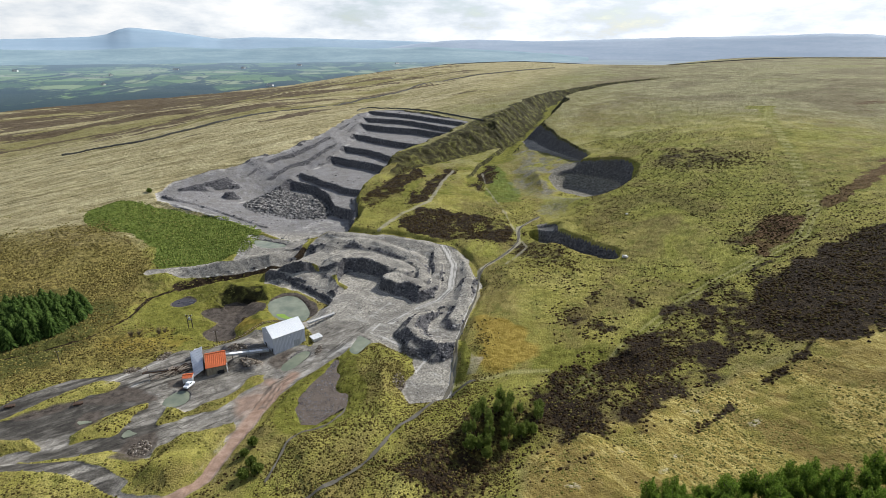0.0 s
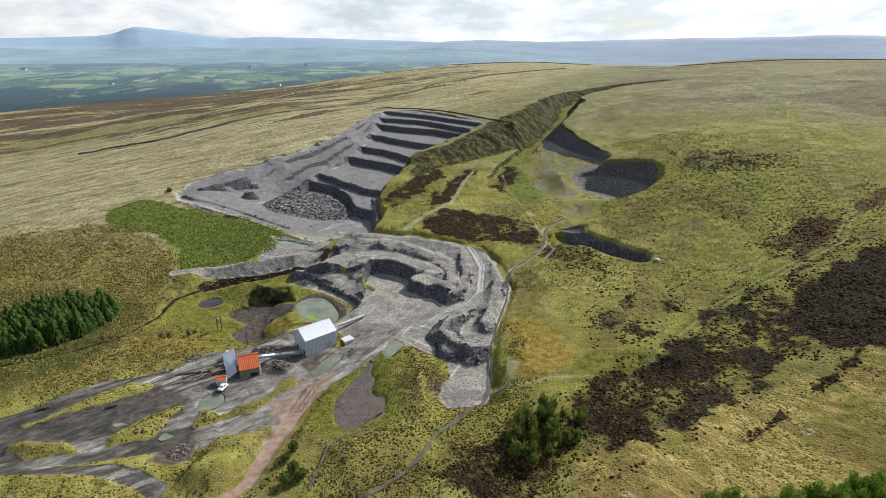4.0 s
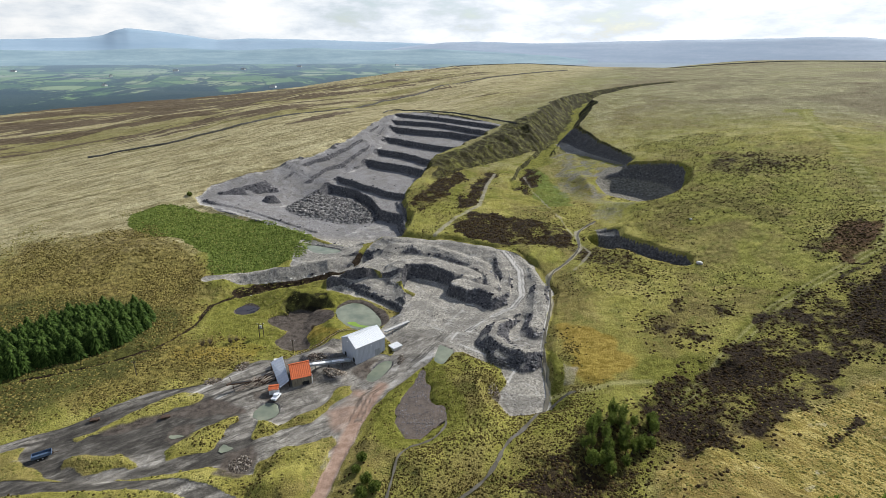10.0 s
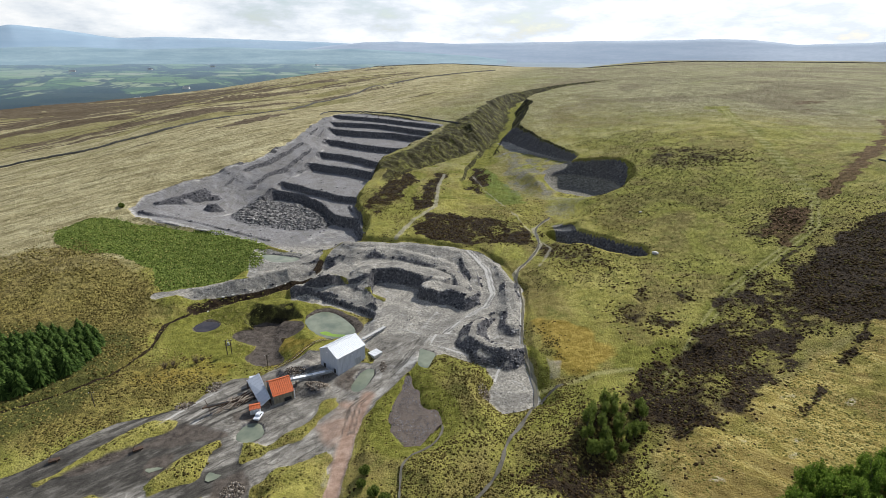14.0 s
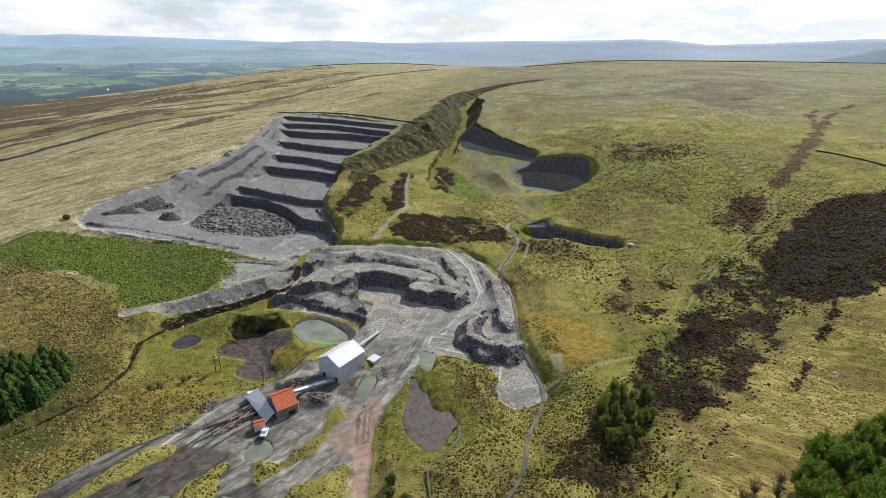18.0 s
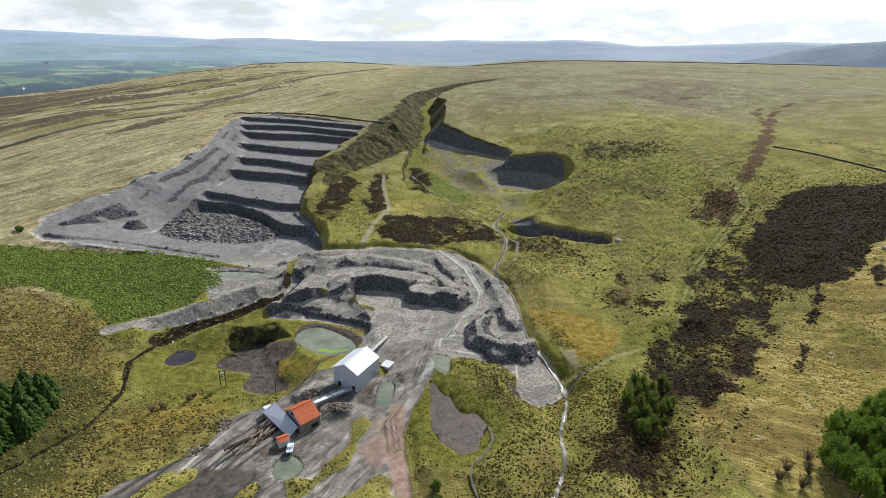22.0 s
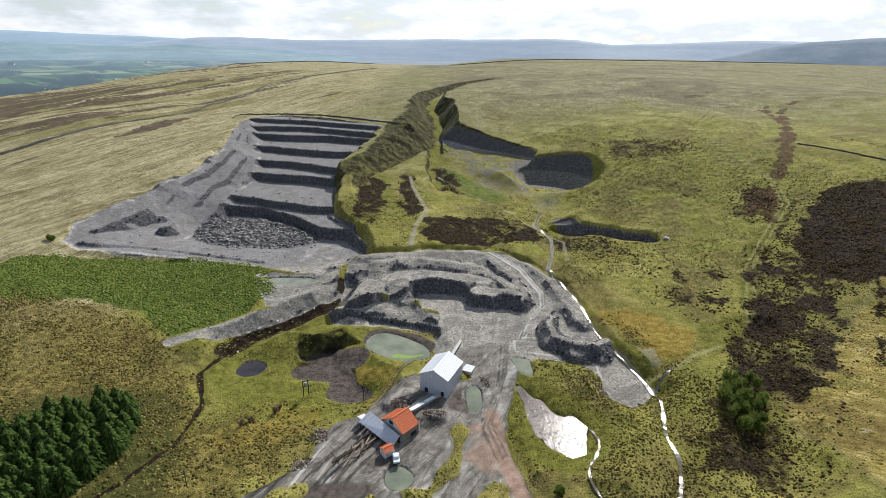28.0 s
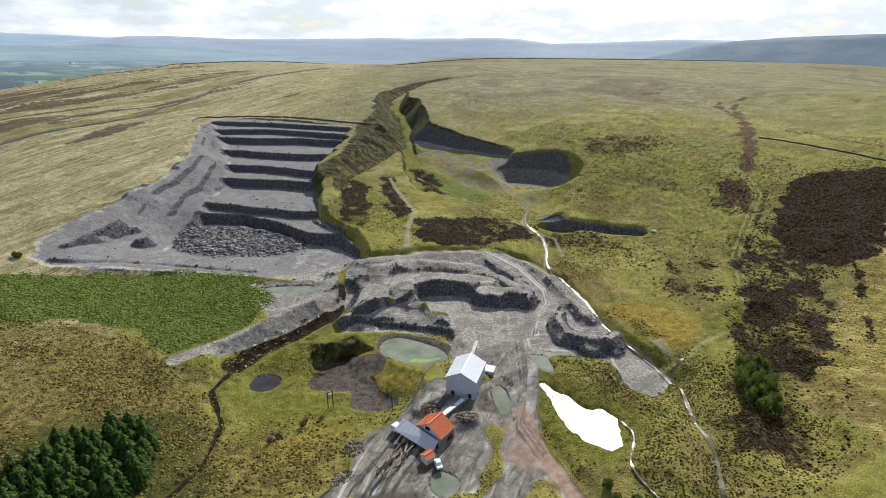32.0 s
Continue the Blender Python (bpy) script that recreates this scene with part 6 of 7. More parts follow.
PLANTATION = [(-198, 172), (-178, 190), (-166, 200), (-150, 198), (-145, 187), (-152, 174), (-164, 165), (-180, 155), (-200, 150)]
spruces = [conifer_kind("spruce_tree", 100 + k, 8.5 + k, SPRUCE, "tall dark spruce in a dense plantation block", "spruce plantation") for k in range(3)]
plant(spruces, inside_points(PLANTATION, 2.7, 5), 0.7, 1.0)
EAST_WOOD = [(27, 66), (33, 79), (46, 84), (60, 84), (74, 87), (95, 80), (80, 60), (55, 52), (34, 56)]
def leafy_kind(name, seed, tall, spread, label, group, leaf, crown=feathery):
    v, f, limbs = crown(seed, tall, spread)
    tv, tf = tube([(0, 0, -0.4), (0.1, 0, tall * 0.3), (0.15, 0.1, tall * 0.75)], [0.28, 0.2, 0.06])
    for c in limbs[:8]:
        bv, bf = tube([(0.1, 0, tall * 0.25), tuple(c * np.array([0.5, 0.5, 0.8])), tuple(c)], [0.1, 0.06, 0.02], 4)
        base = len(tv)
        tv = tv + bv
        tf = tf + [tuple(i + base for i in q) for q in bf]
    return tree(name, (v, f), (np.array(tv), np.array(tf)), leaf, label, "tree", group)


larches = [leafy_kind("larch_tree", 200 + k, 6.5 + 0.8 * k, 2.3 + 0.25 * k, "fresh green feathery tree at the edge of a wood", "hillside wood", LARCH, feathery) for k in range(3)]
plant(larches, inside_points(EAST_WOOD, 3.1, 6), 0.6, 1.1)
GULLY_WOOD = [(10, 121), (19, 124), (27, 119), (20, 110), (10, 105), (5, 111)]
alders = [leafy_kind("gully_bush", 300 + k, 4.2 + 0.5 * k, 2.3, "dark bushy tree in a clump down a gully", "gully bushes", FIR, feathery) for k in range(3)]
firs = [leafy_kind("gully_tree", 310 + k, 7.2 + 0.8 * k, 2.2 + 0.2 * k, "tall dull green feathery tree in a clump down a gully", "gully trees", FIR, feathery) for k in range(3)]
plant(firs, inside_points(GULLY_WOOD, 3.4, 8), 0.5, 0.85)
plant(alders, [(7, 108), (11, 106), (16, 108.5), (24, 114), (27, 121), (9, 117), (12, 112), (21, 113)], 0.7, 1.2)


scrubs = [leafy_kind("scrub_bush", 330 + k, 2.6 + 0.4 * k, 1.7, "low dark green scrub bush in rough wet grass", "scrub bushes", FIR, feathery) for k in range(2)]
plant(scrubs, [(-52.4, 109.5), (-49.5, 106), (-47, 103.5), (-51.5, 113.2), (-50, 102), (-187.5, 324.5), (-186, 322.8)], 0.7, 1.15)


# ---- buildings and plant
def mesh_part(name, bm, material, parent=None, label=""):
    """Link a bmesh as one object, under a thing or a part."""
    me = bpy.data.meshes.new(name)
    bmesh.ops.recalc_face_normals(bm, faces=bm.faces)
    bm.to_mesh(me)
    bm.free()
    me.materials.append(material)
    ob = new(name, me)
    if parent:
        ob.parent = parent
    return tagged(ob, label) if label else ob


def box(size, m=None, bevel=0.03):
    bm = bmesh.new()
    bmesh.ops.create_cube(bm, size=1)
    bmesh.ops.scale(bm, vec=size, verts=bm.verts)
    if bevel:
        bmesh.ops.bevel(bm, geom=bm.edges, offset=min(bevel, min(size) * 0.3), segments=1, affect="EDGES")
    if m is not None:
        bmesh.ops.transform(bm, matrix=m, verts=bm.verts)
    return bm


def beam(a, b, width, depth, bevel=0.02):
    """A bar between two points."""
    a, b = Vector(a), Vector(b)
    d = b - a
    turn = d.to_track_quat("Y", "Z").to_matrix().to_4x4()
    return box((width, d.length, depth), Matrix.Translation((a + b) / 2) @ turn, bevel)


def round_bar(a, b, radius, sides=8):
    a, b = Vector(a), Vector(b)
    d = b - a
    bm = bmesh.new()
    bmesh.ops.create_cone(bm, cap_ends=True, segments=sides, radius1=radius, radius2=radius * 0.9, depth=d.length)
    bmesh.ops.transform(bm, matrix=Matrix.Translation((a + b) / 2) @ d.to_track_quat("Z", "Y").to_matrix().to_4x4(), verts=bm.verts)
    return bm


def slab(corners, thick):
    """A sheet of some thickness through four corners."""
    bm = bmesh.new()
    c = [Vector(q) for q in corners]
    n = (c[1] - c[0]).cross(c[3] - c[0]).normalized() * thick
    top = [bm.verts.new(q) for q in c]
    low = [bm.verts.new(q - n) for q in c]
    bm.faces.new(top)
    bm.faces.new(low[::-1])
    for k in range(4):
        j = (k + 1) % 4
        bm.faces.new((top[k], low[k], low[j], top[j]))
    return bm


def ribbed(origin, along, up, length, rise, pitch=0.5, depth=0.05, edge=None):
    """A profiled metal sheet: ribs run along up; edge(s) may raise the top edge at s metres along."""
    o, a, u = Vector(origin), Vector(along).normalized(), Vector(up).normalized()
    n = a.cross(u).normalized()
    bm = bmesh.new()
    rows = []
    k = 0
    count = max(2, int(length / pitch))
    for k in range(count):
        s0 = length * k / count
        w = length / count
        for f, q in ((0.0, 0.0), (0.62, 0.0), (0.70, depth), (0.92, depth)):
            s = s0 + w * f
            h = rise + (edge(s) if edge else 0)
            rows.append((bm.verts.new(o + a * s + n * q), bm.verts.new(o + a * s + u * h + n * q)))
    h = rise + (edge(length) if edge else 0)
    rows.append((bm.verts.new(o + a * length), bm.verts.new(o + a * length + u * h)))
    for p, q in zip(rows, rows[1:]):
        bm.faces.new((p[0], q[0], q[1], p[1]))
    r = bmesh.ops.extrude_face_region(bm, geom=list(bm.faces))
    for v in r["geom"]:
        if isinstance(v, bmesh.types.BMVert):
            v.co -= n * 0.04
    return bm


def ground_at(px, py):
    return float(height(np.array([px]), np.array([py]))[0])


def sheet_metal(name, light, dark, roughness=0.45, metallic=0.0, scale=0.8):
    m = Nodes(name, roughness, metallic, 0.4)
    streaks = m.noise(scale, 5, 0.6, stretch=(2.5, 2.5, 0.35))
    spots = m.noise(3.5, 4, 0.7)
    col = m.ramp(streaks, (0.32, dark), (0.62, light))
    m.color(m.mix(m.ramp(spots, (0.62, 0.0), (0.75, 0.45)), col, dark))
    m.bump(spots, 0.01)
    return m.mat


CLADDING = sheet_metal("pale_blue_grey_cladding", (0.50, 0.53, 0.59), (0.42, 0.45, 0.51))
WHITE_ROOF = sheet_metal("white_roof_sheet", (0.82, 0.83, 0.85), (0.70, 0.72, 0.75))
ORANGE = sheet_metal("orange_painted_sheet", (0.60, 0.140, 0.042), (0.42, 0.100, 0.038), 0.6)
GALV = sheet_metal("weathered_galvanised_sheet", (0.40, 0.43, 0.46), (0.26, 0.28, 0.31), 0.4, 0.3)
OLD_WALL = sheet_metal("stained_brown_cladding", (0.27, 0.235, 0.175), (0.15, 0.125, 0.09), 0.7)
PALE_WALL = sheet_metal("off_white_boards", (0.66, 0.67, 0.68), (0.46, 0.47, 0.48), 0.6)
RUST = plain_material("rusty_steel", (0.05, 0.035, 0.028), (0.14, 0.085, 0.055), 2.5, 0.75, 0.3)
# near-black panels paint the shade inside doorways and openings; nothing is cut
DARK = plain_material("painted_opening_shade", (0.012, 0.012, 0.013), (0.03, 0.03, 0.032), 1.5, 0.8, bump=0)
CONCRETE = plain_material("pale_concrete", (0.42, 0.40, 0.37), (0.60, 0.58, 0.54), 1.2, 0.85)
TIMBER = plain_material("weathered_timber", (0.20, 0.155, 0.115), (0.50, 0.43, 0.35), 1.6, 0.85, stretch=(4, 4, 1))
POLEWOOD = plain_material("creosoted_pole", (0.05, 0.04, 0.03), (0.10, 0.08, 0.06), 2.0, 0.85)
GLASS = Nodes("dark_vehicle_glass", 0.06, specular=0.6).color((0.02, 0.025, 0.03)).mat
WHITE_PAINT = plain_material("white_vehicle_paint", (0.62, 0.65, 0.70), (0.78, 0.80, 0.83), 1.0, 0.3, bump=0)
TYRE = plain_material("black_tyre_rubber", (0.015, 0.015, 0.015), (0.03, 0.03, 0.03), 3.0, 0.9)
BLUE = plain_material("faded_blue_paint", (0.05, 0.085, 0.15), (0.10, 0.14, 0.21), 2.0, 0.6)


def clad_building(top, origin, angle, length, width, foot, eave, crest, wall_mat, roof_mat, walls, overhang=0.25, pitch=0.5):
    """Four ribbed walls, two roof slopes and trims, as parts of top. Returns the axes along and across."""
    a = Vector((math.cos(radians(angle)), math.sin(radians(angle)), 0))
    w = Vector((-a.y, a.x, 0))
    o = Vector((*origin, foot))
    up = Vector((0, 0, 1))
    tall, rise = eave - foot, crest - eave
    gable = lambda s: rise * (1 - abs(2 * s / width - 1))
    mesh_part("wall", ribbed(o, a, up, length, tall, pitch), walls[0], top)
    mesh_part("wall", ribbed(o + w * width + a * length, -a, up, length, tall, pitch), walls[1], top)
    mesh_part("gable_wall", ribbed(o + w * width, -w, up, width, tall, pitch, edge=gable), walls[2], top)
    mesh_part("gable_wall", ribbed(o + a * length, w, up, width, tall, pitch, edge=gable), walls[3], top)
    slope = math.hypot(width / 2, rise)
    for side, start in ((1, o), (-1, o + w * width)):
        u = (w * side * width / 2 + up * rise).normalized()
        begin = start + up * (tall + 0.06) - u * overhang - a * overhang
        if side > 0:
            mesh_part("roof_slope", ribbed(begin, a, u, length + 2 * overhang, slope + overhang, pitch), roof_mat, top)
        else:
            mesh_part("roof_slope", ribbed(begin + a * (length + 2 * overhang), -a, u, length + 2 * overhang, slope + overhang, pitch), roof_mat, top)
    ridge_mid = o + w * width / 2 + up * (tall + rise + 0.12)
    mesh_part("ridge_cap", beam(ridge_mid - a * overhang, ridge_mid + a * (length + overhang), 0.5, 0.08), roof_mat, top)
    for s, t in ((0, 0), (length, 0), (0, width), (length, width)):
        c = o + a * s + w * t
        mesh_part("corner_trim", beam(c, c + up * tall, 0.16, 0.16), wall_mat, top)
    for t in (-0.3, width + 0.3):
        c = o + w * t + up * (tall - 0.12)
        mesh_part("gutter", beam(c - a * overhang, c + a * (length + overhang), 0.16, 0.14), roof_mat, top)
    return o, a, w


shed = tagged(new("processing_shed"), "tall pale grey metal-clad shed with a white pitched roof", "shed")
o, a, w = clad_building(shed, (-59.5, 159.5), 40, 11.8, 9.4, -1.5, 5.3, 7.7, CLADDING, WHITE_ROOF, (CLADDING,) * 4)
up = Vector((0, 0, 1))
for s, wide_, tall_ in ((1.6, 1.0, 1.7), (7.2, 1.1, 1.6)):
    c = o + w * s - a * 0.07 + up * (0.5 + tall_ / 2)
    doorway = mesh_part("doorway", box((0.1, wide_, tall_), Matrix.Translation(c) @ pose(0, 0, 0, 0, 0, 40), 0.0), DARK, shed, "low doorway, a near-black panel for its shade")
    mesh_part("door_frame", beam(c - w * (wide_ / 2 + 0.06) + up * (tall_ / 2 + 0.05), c + w * (wide_ / 2 + 0.06) + up * (tall_ / 2 + 0.05), 0.12, 0.1), CLADDING, doorway)
mesh_part("vent", box((0.12, 0.5, 0.35), Matrix.Translation(o + w * 5.4 - a * 0.1 + up * 6.9) @ pose(0, 0, 0, 0, 0, 40)), WHITE_ROOF, shed)
mesh_part("floodlight", box((0.35, 0.3, 0.25), Matrix.Translation(o + a * 6 - w * 0.2 + up * 5.4) @ pose(0, 0, 0, 0, 0, 40)), WHITE_ROOF, shed)
mesh_part("side_door", box((2.4, 0.08, 2.6), Matrix.Translation(o + a * 8.6 - w * 0.08 + up * 1.9) @ pose(0, 0, 0, 0, 0, 40)), GALV, shed, "grey sliding side door")

tower = tagged(new("crusher_house"), "old brown-clad crusher house with a bright orange roof", "building")
TA = 22
ta = Vector((math.cos(radians(TA)), math.sin(radians(TA)), 0))
tw = Vector((-ta.y, ta.x, 0))
start = Vector((-80.3, 152.2, 0)) - tw * 4.3
o, a, w = clad_building(tower, (start.x, start.y), TA, 6.0, 8.6, -3.4, 0.8, 3.5, OLD_WALL, ORANGE, (OLD_WALL, OLD_WALL, PALE_WALL, OLD_WALL), 0.3, 0.6)
mesh_part("gable_window", box((0.1, 1.6, 1.1), Matrix.Translation(o + w * 4.6 - a * 0.08 + up * 5.2) @ pose(0, 0, 0, 0, 0, TA)), DARK, tower, "unglazed window, a near-black panel for its shade")
mesh_part("side_opening", box((2.2, 0.1, 2.2), Matrix.Translation(o + a * 4.2 - w * 0.08 + up * 1.2) @ pose(0, 0, 0, 0, 0, TA), 0), DARK, tower, "side opening, a near-black panel for its shade")
mesh_part("base_beam", beam(o - a * 0.8 - w * 0.5 + up * 0.3, o + a * 7.0 - w * 0.5 + up * 0.3, 0.35, 0.35), PALE_WALL, tower)
mesh_part("corner_post", beam(o + a * 6.3 - w * 0.2, o + a * 6.3 - w * 0.2 + up * 4.6, 0.25, 0.25), PALE_WALL, tower)
# lean-to roof along the gable
inner = [Vector((-79.6, 148.0, 0.3)), Vector((-84.6, 159.0, 2.4))]
outer = [Vector((-82.4, 146.6, -1.5)), Vector((-88.4, 157.6, 0.9))]
mesh_part("lean_to_roof", slab((inner[0], inner[1], outer[1], outer[0]), 0.12), CLADDING, tower, "grey metal lean-to roof")
for k in range(9):
    f = (k + 0.5) / 9
    mesh_part("roof_batten", beam(inner[0].lerp(inner[1], f) + up * 0.09, outer[0].lerp(outer[1], f) + up * 0.09, 0.09, 0.07), GALV, tower)
for f in (0.05, 0.5, 0.95):
    c = outer[0].lerp(outer[1], f)
    mesh_part("post", beam(Vector((c.x, c.y, -3.4)), c - up * 0.15, 0.2, 0.2), RUST, tower)
mesh_part("back_screen", slab((inner[0] - up * 0.4, inner[1] - up * 0.4, Vector((inner[1].x, inner[1].y, -3)), Vector((inner[0].x, inner[0].y, -3))), 0.08), RUST, tower)
mesh_part("hopper", box((2.6, 2.4, 1.6), Matrix.Translation((-86.6, 159.6, -0.3)) @ pose(0, 0, 0, 0, 8, TA)), PALE_WALL, tower, "white feed hopper")
for dx, dy in ((-1, -1), (1, -1), (1, 1), (-1, 1)):
    mesh_part("hopper_leg", beam((-86.6 + dx, 159.6 + dy, -3.2), (-86.6 + dx * 0.95, 159.6 + dy * 0.95, -0.9), 0.16, 0.16), RUST, tower)

conveyor = tagged(new("conveyor"), "covered grey conveyor rising from the shed to the crusher house", "conveyor")
c0, c1 = Vector((-61.8, 160.6, -0.1)), Vector((-75.6, 154.4, 1.7))
d = (c1 - c0).normalized()
side = d.cross(up).normalized()
mesh_part("gallery", beam(c0, c1, 1.1, 0.7, 0.05), GALV, conveyor)
for k in range(7):
    f0, f1 = k / 7, (k + 0.96) / 7
    mesh_part("cover_sheet", beam(c0.lerp(c1, f0) + up * 0.42, c0.lerp(c1, f1) + up * 0.42, 1.25, 0.1), WHITE_ROOF if k % 3 else GALV, conveyor)
mesh_part("walkway", beam(c0 + side * 1.2 - up * 0.3, c1 + side * 1.2 - up * 0.3, 0.55, 0.08), GALV, conveyor)
for s in (0.95, 1.45):
    mesh_part("handrail", round_bar(c0 + side * s + up * 0.5, c1 + side * s + up * 0.5, 0.035), GALV, conveyor)
for f in (0.2, 0.5, 0.8):
    c = c0.lerp(c1, f)
    for q in (-0.5, 0.5):
        mesh_part("trestle_leg", beam(Vector((c.x, c.y, -2.6)) + side * q * 1.8, c + side * q - up * 0.35, 0.14, 0.14), RUST, conveyor)
    mesh_part("trestle_brace", beam(Vector((c.x, c.y, -1.6)) - side * 0.8, Vector((c.x, c.y, -1.6)) + side * 0.8, 0.1, 0.1), RUST, conveyor)

feeder = tagged(new("feed_conveyor"), "pale narrow conveyor running from the shed towards the pit", "conveyor")
e0, e1 = Vector((-51.0, 174.2, 3.2)), Vector((-42.6, 183.0, ground_at(-42.6, 183.0) + 0.7))
de = (e1 - e0).normalized()
se = de.cross(up).normalized()
mesh_part("frame", beam(e0, e1, 0.9, 0.45, 0.04), GALV, feeder)
mesh_part("belt", beam(e0 + up * 0.27, e1 + up * 0.27, 0.75, 0.06), CONCRETE, feeder, "dusty pale belt")
for q in (-0.5, 0.5):
    mesh_part("side_rail", beam(e0 + se * q + up * 0.3, e1 + se * q + up * 0.3, 0.08, 0.2), PALE_WALL, feeder)
for f in (0.25, 0.65):
    c = e0.lerp(e1, f)
    for q in (-0.45, 0.45):
        mesh_part("trestle_leg", beam(Vector((c.x, c.y, ground_at(c.x, c.y) - 0.2)) + se * q * 1.6, c + se * q - up * 0.2, 0.12, 0.12), RUST, feeder)
mesh_part("tail_drum", round_bar(e1 - se * 0.45, e1 + se * 0.45, 0.3, 10), RUST, feeder)

hut = tagged(new("site_hut"), "small white hut with an orange sheet roof beside the yard", "hut")
clad_building(hut, (-85.2, 144.6), 12, 2.9, 2.3, ground_at(-84.0, 145.5) - 0.1, ground_at(-84.0, 145.5) + 2.0, ground_at(-84.0, 145.5) + 2.5, PALE_WALL, ORANGE, (PALE_WALL,) * 4, 0.15, 0.4)


def vehicle(name, px, py, turn, length, paint, label):
    """A small pickup: body, cab, glass, four wheels with rims, lamps and bumpers."""
    top = tagged(new(name), label, "vehicle")
    z = ground_at(px, py)
    top.matrix_world = pose(px, py, z, 0, 0, turn)
    L, W = length, 1.75
    mesh_part("body", box((L, W, 0.65), pose(0, 0, 0.75), 0.1), paint, top)
    bm = box((L * 0.42, W * 0.92, 0.62), pose(L * 0.02, 0, 1.36), 0.06)
    for v in bm.verts:
        if v.co.z > 1.4:
            v.co.x = (v.co.x - L * 0.02) * 0.78 + L * 0.02
            v.co.y *= 0.88
    mesh_part("cab", bm, paint, top)
    mesh_part("windscreen", slab([(L * 0.245, -0.68, 1.12), (L * 0.245, 0.68, 1.12), (L * 0.195, 0.6, 1.58), (L * 0.195, -0.6, 1.58)], 0.03), GLASS, top)
    for q in (-1, 1):
        mesh_part("side_window", box((L * 0.26, 0.04, 0.34), pose(L * 0.02, q * 0.775, 1.36), 0), GLASS, top)
        mesh_part("headlight", box((0.06, 0.3, 0.16), pose(L / 2 + 0.01, q * 0.6, 0.85), 0.02), PALE_WALL, top)
    for q in (-1, 1):
        mesh_part("bumper", box((0.14, W, 0.2), pose(q * (L / 2 + 0.05), 0, 0.5), 0.03), TYRE, top)
        for s in (-1, 1):
            wheel = mesh_part("wheel", round_bar((q * L * 0.31, s * W / 2 - 0.1 * s - 0.11, 0.33), (q * L * 0.31, s * W / 2 - 0.1 * s + 0.11, 0.33), 0.33, 14), TYRE, top)
            mesh_part("rim", round_bar((q * L * 0.31, s * (W / 2 + 0.02) - 0.02, 0.33), (q * L * 0.31, s * (W / 2 + 0.02) + 0.02, 0.33), 0.18, 10), GALV, wheel)
    return top


vehicle("parked_pickup", -82.6, 143.0, 75, 3.6, WHITE_PAINT, "small white pickup parked beside the site hut")

# store with a flat pale top beside the shed
store = tagged(new("low_store"), "low concrete store with a flat pale top by the shed", "store")
mesh_part("block", box((3.6, 3.0, 1.1), pose(-46.9, 169.0, ground_at(-47, 169) + 0.45, 0, 0, 40), 0.05), CONCRETE, store)
mesh_part("roof_slab", box((4.0, 3.4, 0.18), pose(-46.9, 169.0, ground_at(-47, 169) + 1.08, 0, 0, 40), 0.03), PALE_WALL, store)
# old conveyor frame lying up the bank like a ladder
ladder = tagged(new("old_conveyor_frame"), "old open conveyor frame with cross slats up a grassy bank", "conveyor frame")
n = 26
l0, l1 = Vector((-62.5, 181.0, 0)), Vector((-82.5, 164.5, 0))
run = (l1 - l0).normalized()
off = Vector((-run.y, run.x, 0))
spots_ = [l0.lerp(l1, k / n) for k in range(n + 1)]
spots_ = [Vector((q.x, q.y, ground_at(q.x, q.y) + 0.45)) for q in spots_]
for q in (-0.55, 0.55):
    for u, v in zip(spots_[::4], spots_[4::4]):
        mesh_part("side_rail", beam(u + off * q, v + off * q, 0.12, 0.2), RUST, ladder)
for u in spots_:
    mesh_part("slat", beam(u - off * 0.6 + up * 0.05, u + off * 0.6 + up * 0.05, 0.2, 0.08), TIMBER, ladder)

# power poles
def pole(px, py, tall, arm=True):
    top = tagged(new("power_pole"), "thin dark wooden power pole standing in rough grass", "pole", "power poles")
    z = ground_at(px, py)
    mesh_part("shaft", round_bar((px, py, z - 0.4), (px, py, z + tall), 0.13), POLEWOOD, top)
    if arm:
        mesh_part("crossarm", beam((px - 0.8, py, z + tall - 0.4), (px + 0.8, py, z + tall - 0.4), 0.12, 0.12), POLEWOOD, top)
        for q in (-0.7, 0, 0.7):
            mesh_part("insulator", round_bar((px + q, py, z + tall - 0.34), (px + q, py, z + tall - 0.1), 0.06, 6), PALE_WALL, top)


pole(-133.5, 156.0, 5.6)
pole(-83.6, 168.5, 5.2)
frame_ = tagged(new("transformer_pole"), "twin-legged wooden transformer pole above the silt flats", "pole", "power poles")
for q in (-0.8, 0.8):
    mesh_part("shaft", round_bar((-98.8 + q, 180.4, -3.9), (-98.8 + q, 180.4, 3.3), 0.15), POLEWOOD, frame_)
mesh_part("crossarm", beam((-100.3, 180.4, 3.0), (-97.3, 180.4, 3.0), 0.16, 0.18), POLEWOOD, frame_)
mesh_part("platform", beam((-99.9, 180.4, 1.2), (-97.7, 180.4, 1.2), 0.7, 0.12), POLEWOOD, frame_)
mesh_part("transformer", round_bar((-98.8, 180.4, 1.3), (-98.8, 180.4, 2.4), 0.42, 12), GALV, frame_, "grey transformer drum")
for q in (-1.2, 0, 1.2):
    mesh_part("insulator", round_bar((-98.8 + q, 180.4, 3.1), (-98.8 + q, 180.4, 3.45), 0.07, 6), PALE_WALL, frame_)

